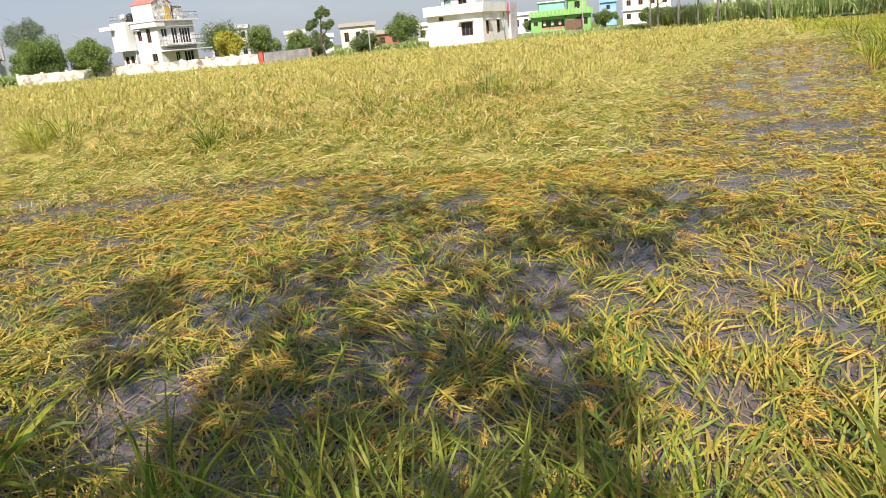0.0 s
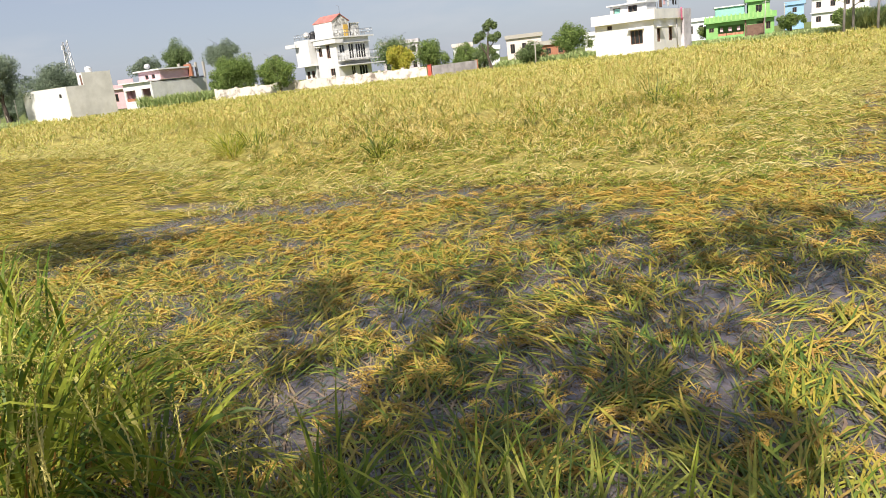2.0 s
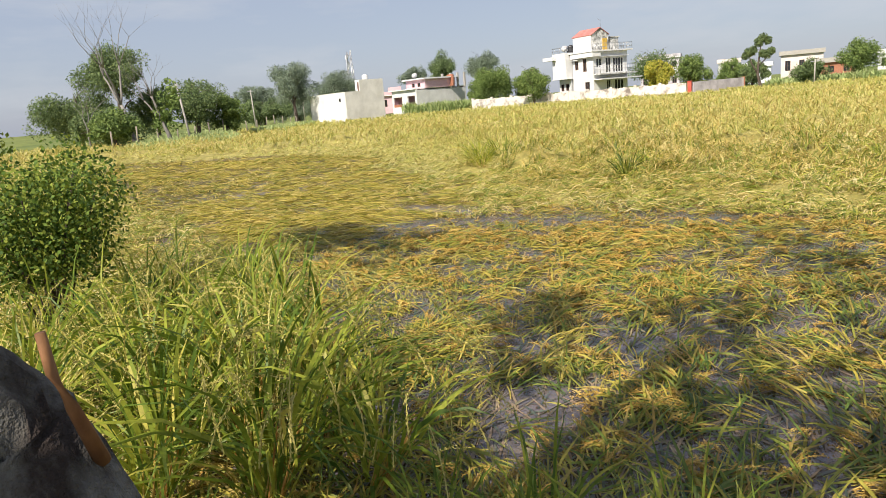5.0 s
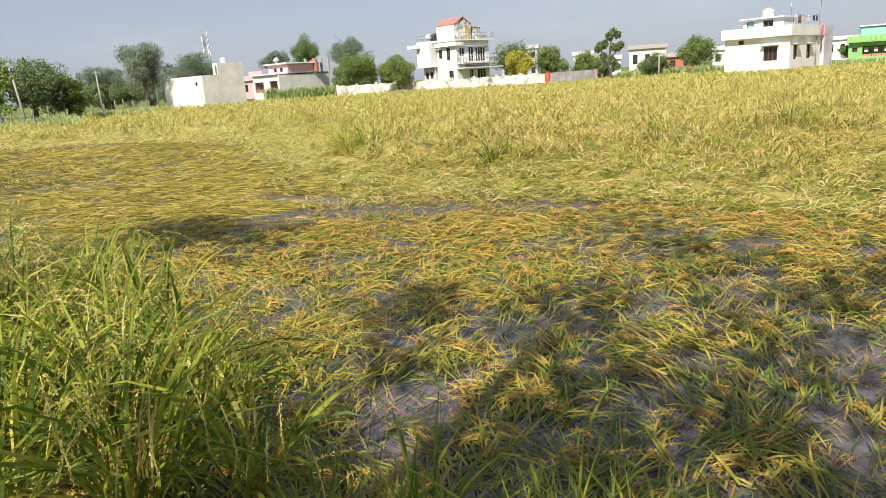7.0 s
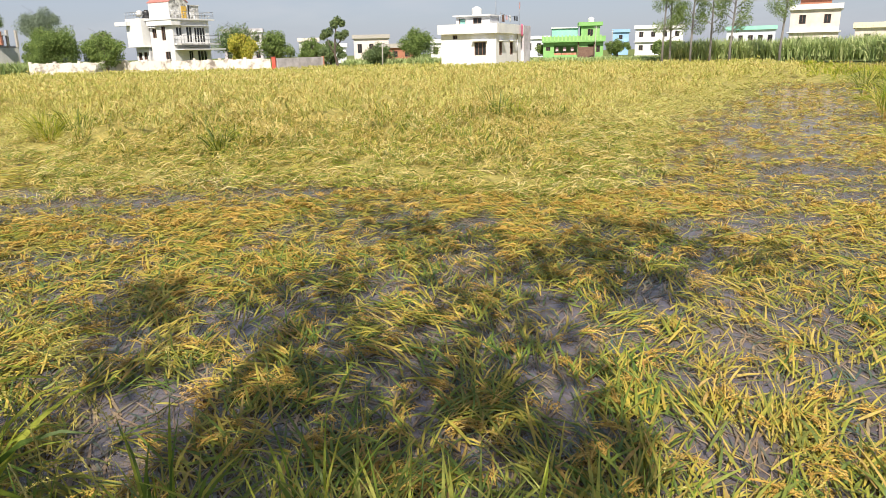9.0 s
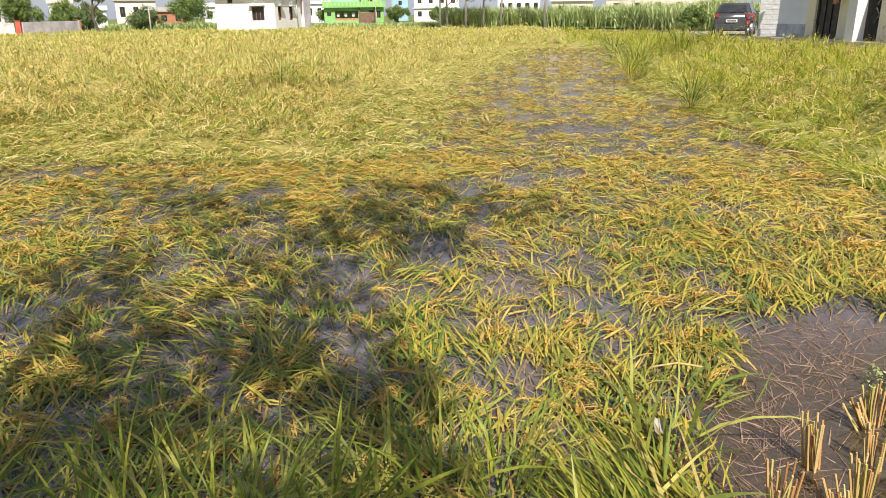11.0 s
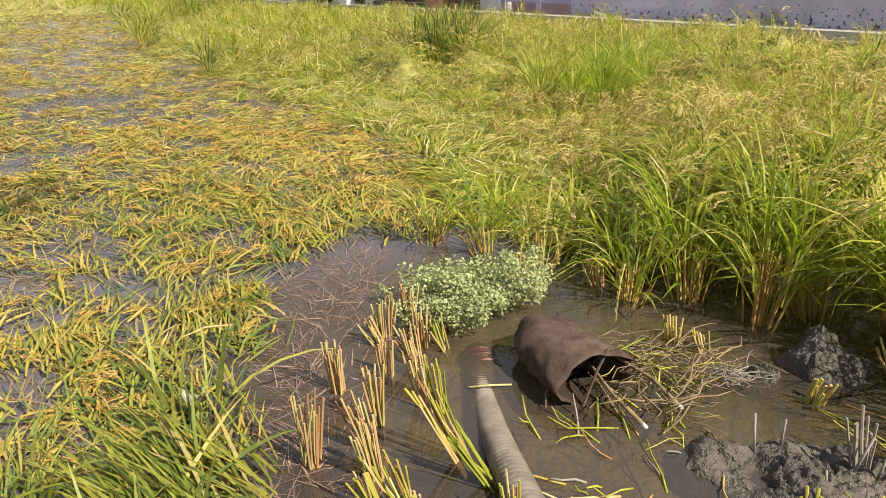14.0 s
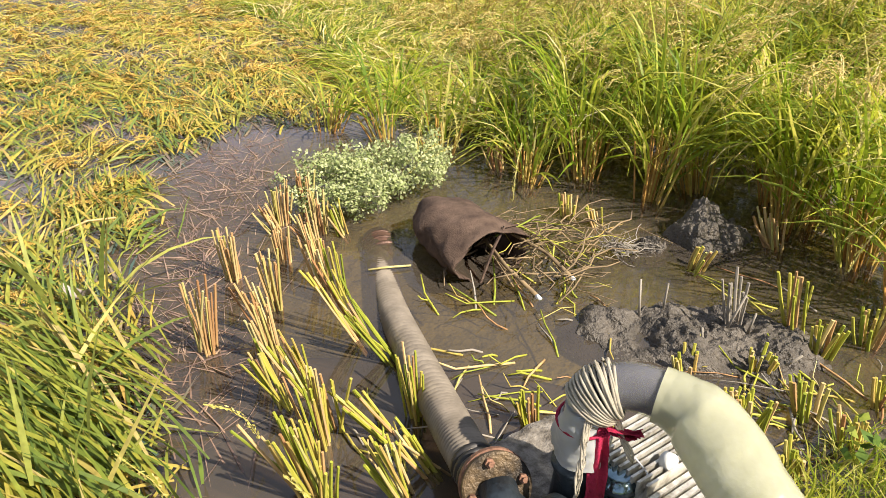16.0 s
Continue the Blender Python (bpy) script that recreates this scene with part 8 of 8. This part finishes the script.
hull("inner_film", PIPE[3:], [0.0535, 0.0525, 0.0525, 0.0535, 0.056], M_FILM, "thin clear plastic film", 0.0012, 3)
hull("plastic_sleeve", SLEEVE, GIRTH, M_SLEEVE, "milky translucent plastic sleeve", 0.0045, 8, 70)
hull("film_skirt", [Vector((1.398, 0.100, 0.245)), Vector((1.401, 0.102, 0.27)), Vector((1.404, 0.104, 0.31)), Vector((1.407, 0.104, 0.35)), Vector((1.411, 0.098, 0.385)), Vector((1.420, 0.076, 0.418))], [0.062, 0.064, 0.060, 0.055, 0.0535, 0.053], M_SKIRT, "crumpled white film round the pipe's foot", 0.014, 5)
M_ROPE = plain_mat("dirty_rope", (0.31, 0.275, 0.205), (0.43, 0.385, 0.30), 25.0, 0.95, bumps=0.3, grain=60)
bm = bmesh.new()
fr_ = random.Random(5)
pts, turns = [], 30
for k in range(turns * 18):
    a = k / 18 * 2 * math.pi
    u = 0.32 + 0.23 * abs(((k / 18 / turns * 4.0 + 0.16 * math.sin(k * 0.021)) % 2.0) - 1.0) + 0.016 * math.sin(a + 0.8)
    c = along(PIPE, u)
    ax = (along(PIPE, u + 0.03) - along(PIPE, u - 0.03)).normalized()
    u1 = ax.cross(Vector((0.9, 0.4, 0))).normalized()
    u2 = ax.cross(u1)
    pts.append(c - o + (u1 * math.cos(a) + u2 * math.sin(a)) * (0.0565 + 0.008 * (k / 18 / turns) + 0.003 * noise.noise(Vector((k * 0.21, 0, 0)))))
tube(bm, pts, [0.0034 + 0.0014 * noise.noise(Vector((k * 0.33, 7, 0))) for k in range(len(pts))], 6)
part("rope_binding", bm, M_ROPE, t, "many turns of thin dirty rope", True)
for way_ in ((Vector((1.368, 0.078, 0.405)), Vector((1.345, 0.082, 0.355)), Vector((1.328, 0.076, 0.30)), Vector((1.312, 0.072, 0.25)), Vector((1.298, 0.068, 0.20))), (Vector((1.400, 0.045, 0.388)), Vector((1.400, 0.030, 0.365)), Vector((1.389, 0.010, 0.338)), Vector((1.377, -0.012, 0.315)), Vector((1.374, -0.020, 0.298)))):
    bm = bmesh.new()
    for k in range(15):  # untwisted yarns that fray out towards the end
        ph, wide = fr_.uniform(0, 6.28), fr_.uniform(0.2, 1.0)
        last = fr_.uniform(0.72, 1.0)
        yarn = []
        for i in range(14):
            u = i / 13 * last
            c = along(list(way_), u) - o
            g_ = 0.0105 * wide * (0.6 + 0.9 * noise.noise(Vector((u * 5, 1, 0))) ** 2 + 0.25 * u)
            yarn.append(c + Vector((0.485, -0.875, 0)) * g_ * math.sin(ph + u * 7) + Vector((-0.6, -0.33, 0.1)) * g_ * 0.6 * math.cos(ph + u * 7) + Vector((fr_.uniform(-1, 1), fr_.uniform(-1, 1), 0)) * 0.0012)
        tube(bm, yarn, [0.0026] * 10 + [0.0022, 0.0018, 0.0012, 0.0006], 5)
    part("rope_end", bm, M_ROPE, t, "frayed dangling rope end", True)
M_RAG = plain_mat("red_rag", (0.20, 0.008, 0.025), (0.38, 0.015, 0.06), 14.0, 0.85, bumps=0.5, grain=160)
cl = thing("red_rag", (1.38, 0.06, 0.36), 0, "crimson cloth strip tied round the pipe's foot", "rag")


def rag(name, spine, side, half, fold, seed):
    """A limp strip of cloth with lengthwise folds and some thickness."""
    bm = bmesh.new()
    faces_ = []
    for s_ in (0.0, 0.0022):
        grid = []
        for i in range(29):
            c = along(spine, i / 28) - Vector((1.38, 0.06, 0.36))
            out = Vector((-0.80, -0.45, 0.4))
            w = half * (0.75 + 0.35 * i / 28 + 0.2 * noise.noise(Vector((i * 0.25, seed, 0))))
            grid.append([bm.verts.new(c + side * w * x + out * (s_ + fold * noise.noise(Vector((x * 2.3 + 0.02 * i, i * 0.10, seed))) + fold * 0.5 * math.sin(x * 5.5 + seed + i * 0.05))) for x in [-1 + j / 8 for j in range(17)]])
        faces_.append(grid)
    for grid in faces_:
        for a, c in zip(grid, grid[1:]):
            for j in range(16):
                bm.faces.new((a[j], a[j + 1], c[j + 1], c[j]))
    for j in (0, 16):
        for i in range(28):
            bm.faces.new((faces_[0][i][j], faces_[0][i + 1][j], faces_[1][i + 1][j], faces_[1][i][j]))
    part(name, bm, M_RAG, cl, "", True)


rag("strip", [Vector((1.382, 0.066, 0.37)), Vector((1.376, 0.058, 0.35)), Vector((1.368, 0.050, 0.29)), Vector((1.356, 0.044, 0.21)), Vector((1.350, 0.040, 0.13))], Vector((0.485, -0.875, 0.0)), 0.021, 0.007, 2.0)
rag("bunch", [Vector((1.378, 0.052, 0.352)), Vector((1.395, 0.028, 0.348)), Vector((1.408, 0.004, 0.344)), Vector((1.420, -0.018, 0.346))], Vector((-0.25, -0.1, 0.85)), 0.019, 0.026, 5.0)
rag("bunch", [Vector((1.380, 0.050, 0.362)), Vector((1.392, 0.036, 0.352)), Vector((1.402, 0.014, 0.336)), Vector((1.412, -0.008, 0.338))], Vector((-0.55, -0.2, 0.5)), 0.016, 0.024, 9.0)
bm = bmesh.new()
tube(bm, [Vector((1.407 + 0.0585 * math.cos(a) - 1.38, 0.104 + 0.0585 * math.sin(a) - 0.06, 0.345 - 0.36 + 0.010 * math.sin(a + 2))) for a in [2 * math.pi * k / 30 for k in range(31)]], 0.0042, 6)
part("band", bm, M_RAG, cl, "", True)


# burlap sack drawn over brushwood
def sack():
    t = thing("burlap_sack", (2.45, 0.98, 0.0), 0, "wet brown burlap sack drawn over brushwood", "sack")
    o = Vector((2.45, 0.98, 0.0))
    m_ = plain_mat("brown_burlap", (0.065, 0.044, 0.034), (0.135, 0.092, 0.068), 18.0, 0.95, spec=0.1, bumps=0.9, dist=0.006, grain=160)
    axis = [Vector(p) for p in ((2.60, 1.20, 0.07), (2.56, 1.14, 0.08), (2.50, 1.05, 0.09), (2.46, 0.96, 0.085), (2.42, 0.87, 0.075), (2.38, 0.78, 0.07))]
    size = [(0.02, 0.03), (0.11, 0.08), (0.15, 0.10), (0.165, 0.105), (0.18, 0.105), (0.185, 0.10)]
    bm = bmesh.new()
    rings = []
    for inner in (0, 1):
        for i in range(31):
            u = i / 30 * 5
            k = min(int(u), 4)
            c = axis[k].lerp(axis[k + 1], u - k) - o
            w = size[k][0] * (1 - u + k) + size[k + 1][0] * (u - k)
            h = size[k][1] * (1 - u + k) + size[k + 1][1] * (u - k)
            d = (axis[k + 1] - axis[k]).normalized()
            s = d.cross(Vector((0, 0, 1))).normalized()
            ring = []
            for j in range(36):
                a = 2 * math.pi * j / 36
                f = 1 + 0.13 * noise.noise(Vector((math.cos(a) * 2, math.sin(a) * 2, u * 1.2))) + 0.05 * noise.noise(Vector((math.cos(a) * 6, math.sin(a) * 6, u * 3.0))) + 0.05 * math.sin(5 * a + u * 1.5) + 0.16 * max(math.cos(a - 1.25), 0) ** 4
                f *= 0.955 if inner else 1
                ring.append(bm.verts.new(c + s * w * f * math.cos(a) + Vector((0, 0, max(h * f * math.sin(a), -0.09)))))
            rings.append(ring)
    for base_ in (0, 31):
        for i in range(30):
            for j in range(36):
                bm.faces.new((rings[base_ + i][j], rings[base_ + i][(j + 1) % 36], rings[base_ + i + 1][(j + 1) % 36], rings[base_ + i + 1][j]))
    for j in range(36):
        bm.faces.new((rings[30][j], rings[30][(j + 1) % 36], rings[61][(j + 1) % 36], rings[61][j]))
    bm.faces.new(rings[0])
    part("cloth", bm, m_, t, "", True)
    bm = bmesh.new()
    tube(bm, [(-0.16, -0.19, 0.0), (-0.08, -0.2, 0.12), (0.0, -0.2, 0.17), (0.1, -0.21, 0.14), (0.15, -0.21, 0.02)], 0.006, 5)
    part("hem", bm, m_, t)


sack()


def brush_pile():
    rng = random.Random(17)
    t = thing("brushwood", (2.5, 0.6, 0.0), 0, "tangle of cut brown twigs and straw by a sack", "brushwood")
    m_ = plain_mat("twig_bark", (0.13, 0.09, 0.05), (0.32, 0.23, 0.12), 9.0, 0.85)
    o = Vector((2.5, 0.6, 0.0))
    for k in range(95):
        a = Vector((rng.uniform(2.28, 2.75), rng.uniform(0.45, 0.93), rng.uniform(0.0, 0.12)))
        g_ = rng.gauss(-0.9, 0.9)
        L_ = rng.uniform(0.15, 0.42)
        e = a + Vector((math.cos(g_) * L_, math.sin(g_) * L_ * 0.7, rng.uniform(-0.05, 0.05)))
        e.z = max(e.z, 0.0)
        mid = a.lerp(e, 0.5) + Vector((rng.uniform(-0.06, 0.06), rng.uniform(-0.06, 0.06), rng.uniform(-0.01, 0.04)))
        r_ = rng.uniform(0.0012, 0.0042)
        kink = [a.lerp(mid, 0.5) + Vector((rng.gauss(0, 0.018), rng.gauss(0, 0.018), rng.gauss(0, 0.008))), mid.lerp(e, 0.5) + Vector((rng.gauss(0, 0.02), rng.gauss(0, 0.02), rng.gauss(0, 0.01)))]
        tube_part("twig", [a - o, kink[0] - o, mid - o, kink[1] - o, e - o], [r_, r_, r_, r_ * 0.8, r_ * 0.5], m_ if k % 6 else M_STALKG, t, 5)
    for a, c, e in (((2.45, 0.86, 0.10), (2.36, 0.72, 0.06), (2.27, 0.555, 0.035)), ((2.52, 0.80, 0.12), (2.52, 0.62, 0.07), (2.43, 0.49, 0.055))):
        b_ = tube_part("branch", [Vector(a) - o, Vector(c) - o, Vector(e) - o], [0.006, 0.0075, 0.008], m_, t, 8)
        v = (Vector(e) - Vector(c)).normalized()
        tube_part("cut_end", [Vector(e) - o, Vector(e) - o + v * 0.022], [0.0082, 0.0076], M_TANKW, b_, 8, "white freshly cut end")
    r2 = thing("root_clump", (2.8, 0.43, 0.0), 0, "pulled grey root clump lying in shallow water", "roots")
    for k in range(75):
        a, L = rng.uniform(0, 6.28), rng.uniform(0.05, 0.19)
        way_, q = [Vector((rng.uniform(-0.03, 0.03), rng.uniform(-0.03, 0.03), 0.02))], a
        for i in range(5):
            q += rng.gauss(0, 0.7)
            way_.append(way_[-1] + Vector((math.cos(q) * L / 5, math.sin(q) * L / 5, rng.uniform(-0.012, 0.026))))
            way_[-1].z = max(way_[-1].z, -0.004)
        r_ = rng.uniform(0.0009, 0.0032)
        tube_part("root", way_, [r_, r_ * 0.9, r_ * 0.75, r_ * 0.6, r_ * 0.5, r_ * 0.4], M_WOOD, r2, 4)


brush_pile()


def cut_bush():
    t = thing("cut_bush", (2.68, 1.6, 0.0), 0, "freshly cut leafy pale green branches on the water", "branches")
    o = Vector((2.68, 1.6, 0.0))
    rng = random.Random(23)
    bm = bmesh.new()
    cs = []
    for k in range(40):
        a = Vector((2.56, 1.20, 0.08))
        ang = rng.uniform(-0.95, 0.75)
        L = rng.uniform(0.25, 0.78)
        dirn = Vector((0.50, 1.0, 0)).normalized()
        dirn = Vector((dirn.x * math.cos(ang) + dirn.y * math.sin(ang), -dirn.x * math.sin(ang) + dirn.y * math.cos(ang), 0))
        e = a + dirn * L + Vector((0, 0, rng.uniform(-0.04, 0.09)))
        mid = a.lerp(e, 0.5) + Vector((0, 0, 0.035))
        tube(bm, [mid.lerp(e, 0.3) - o, mid.lerp(e, 0.7) - o, e - o], [0.0022, 0.0015, 0.001], 4)
        cs += [tuple(e - o), tuple(a.lerp(e, 0.8) + Vector((0, 0, 0.05)) - o), tuple(mid.lerp(e, 0.35) + Vector((0, 0, 0.02)) - o)]
    part("branchwork", bm, M_WOOD, t)["kind"] = "stuff"
    q, f = leaf_cloud(np.array(cs), np.full((len(cs), 1), 0.055), 9500, 0.0185, 24)
    q[:, 2] = np.maximum(q[:, 2], 0.0)
    ob = new("leaves", mesh_np("leaves", q, [f], M_BUSHCUT))
    ob.parent = t


cut_bush()


def mud_heap(x, y, rx, ry, h, rz, seed, label, clods=1.0, stubs=5):
    """A low heap of trodden clods, highest inside and running out to an uneven rim."""
    t = thing("mud_heap", (x, y, 0), rz, label, "mud")
    bm = bmesh.new()
    nr, na_ = 46, 120
    rows_ = []
    for i in range(nr + 1):
        ring = []
        for j in range(na_):
            a, q = 2 * math.pi * j / na_, i / nr
            rim = 1 + 0.28 * noise.noise(Vector((math.cos(a) * 1.5, math.sin(a) * 1.5, seed)))
            px, py = math.cos(a) * q * rim * rx, math.sin(a) * q * rim * ry
            w = Vector((px, py, seed * 0.37))
            body = (1 - q ** 2.2) * (0.55 + 0.9 * noise.noise(w * 6.0))
            clod = noise.voronoi(w * 17.0 + 1.6 * Vector((noise.noise(w * 9.0), noise.noise(w * 9.0 + Vector((3, 1, 0))), 0)))[0]
            small = noise.voronoi(w * 42.0 + 1.2 * Vector((noise.noise(w * 24.0), noise.noise(w * 24.0 + Vector((3, 1, 0))), 0)))[0]
            z = h * body + (1 - q ** 6) * (clods * 0.085 * (0.55 - clod[0]) + (0.4 + 0.6 * clods) * 0.026 * (0.5 - small[0]) + 0.035 * (1 - clods) * noise.noise(w * 13.0) + 0.012 * noise.noise(w * 60.0)) - 0.05 * q ** 6
            ring.append(bm.verts.new((px + 0.012 * noise.noise(w * 31.0), py + 0.012 * noise.noise(w * 29.0 + Vector((5, 0, 0))), z)))
        rows_.append(ring)
    for i in range(nr):
        for j in range(na_):
            bm.faces.new((rows_[i][j], rows_[i][(j + 1) % na_], rows_[i + 1][(j + 1) % na_], rows_[i + 1][j]))
    bmesh.ops.remove_doubles(bm, verts=rows_[0], dist=0.002)
    part("mud_body", bm, M_MUD, t, "", True)
    for k in range(stubs):
        a = random.Random(seed * 31 + k)
        px, py = a.uniform(-0.55, 0.55) * rx, a.uniform(-0.55, 0.55) * ry
        tube_part("stub", [(px, py, h * 0.2), (px + a.uniform(-0.04, 0.04), py + a.uniform(-0.04, 0.04), h + a.uniform(0.0, 0.07))], [0.005, 0.004], M_WOOD, t, 5)


mud_heap(2.36, 0.04, 0.44, 0.22, 0.10, -62, 3, "churned wet grey mud heap with broken stubs", 0.5)
mud_heap(3.16, 0.13, 0.20, 0.17, 0.19, -40, 7, "clotted wet mud heap against the rice", 0.8, 0)
mud_heap(2.93, 0.33, 0.10, 0.09, 0.06, 10, 11, "clotted wet mud heap against the rice", 0.8, 0)
mud_heap(2.42, -0.26, 0.24, 0.16, 0.06, -30, 15, "churned wet grey mud heap with broken stubs", 0.15, 2)

# small things: a dry curled leaf, a floating stick, a pale straw, weeds on the bank
t = thing("dry_leaf", (1.36, 1.81, 0.10), 20, "dry curled grey-brown leaf caught on rice", "leaf")
bm = bmesh.new()
rows_ = []
for s in (0, 0.0025):
    for j in range(7):
        y = -0.05 + 0.1 * j / 6
        w = 0.032 * math.sin(math.pi * (j + 0.4) / 6.8)
        rows_.append([bm.verts.new((w * i, y, 0.02 * abs(i) + 0.02 * math.cos(j) + s)) for i in (-1, -0.5, 0, 0.5, 1)])
for b0 in (0, 7):
    for j in range(6):
        for i in range(4):
            bm.faces.new((rows_[b0 + j][i], rows_[b0 + j][i + 1], rows_[b0 + j + 1][i + 1], rows_[b0 + j + 1][i]))
part("leaf_blade", bm, plain_mat("dry_leaf_skin", (0.24, 0.20, 0.17), (0.38, 0.33, 0.29), 20.0, 0.85), t)
t = thing("floating_stick", (2.13, 1.19, 0.012), 0, "pale cut reed floating over the hose", "stick")
tube_part("reed", [(0, 0, 0), (0.055, -0.06, 0.004), (0.115, -0.12, 0.0)], [0.004, 0.0045, 0.004], M_STALK, t, 6)
t = thing("floating_stick", (1.62, 2.28, 0.09), 0, "pale cut reed lying on lodged rice", "stick")
tube_part("reed", [(0, 0, 0), (0.11, -0.02, 0.01), (0.2, -0.07, 0.0)], [0.004, 0.0045, 0.004], M_STALK, t, 6)
rng2 = np.random.default_rng(91)
k = 9000
p = np.column_stack([rng2.normal(1.75, 0.55, k), rng2.normal(-0.72, 0.48, k)])
z = np.array([bank_z(*q) for q in p])
ok = (z > -0.02) & (p[:, 1] < -0.17) & (p[:, 0] + 0.35 * p[:, 1] < 1.84 + 0.10 * np.sin(p[:, 1] * 23))
p, z = p[ok], z[ok]
k = len(p)
tagged(new("bank_grass", ribbons("bank_grass", np.column_stack([p, z]), rng2.uniform(0, 6.28, k), np.radians(rng2.uniform(30, 85, k)), rng2.uniform(0.05, 0.16, k), 0.004 * rng2.uniform(0.7, 1.6, k), np.radians(rng2.uniform(20, 100, k)), M_GREENR, 92)),
       "short bright green grass on the bank", "grass", kind="stuff")
t = thing("weed", (1.93, -0.50, 0.06), 0, "low broad-leaved weed on the bank", "weed")
q, f = leaf_cloud(np.array([(0, 0, 0.05), (0.06, 0.03, 0.07), (-0.05, 0.04, 0.05), (0.03, -0.06, 0.06)]), np.full((4, 1), 0.05), 34, 0.040, 93)
ob = new("leaves", mesh_np("leaves", q, [f], M_SHRUB))
ob.parent = t
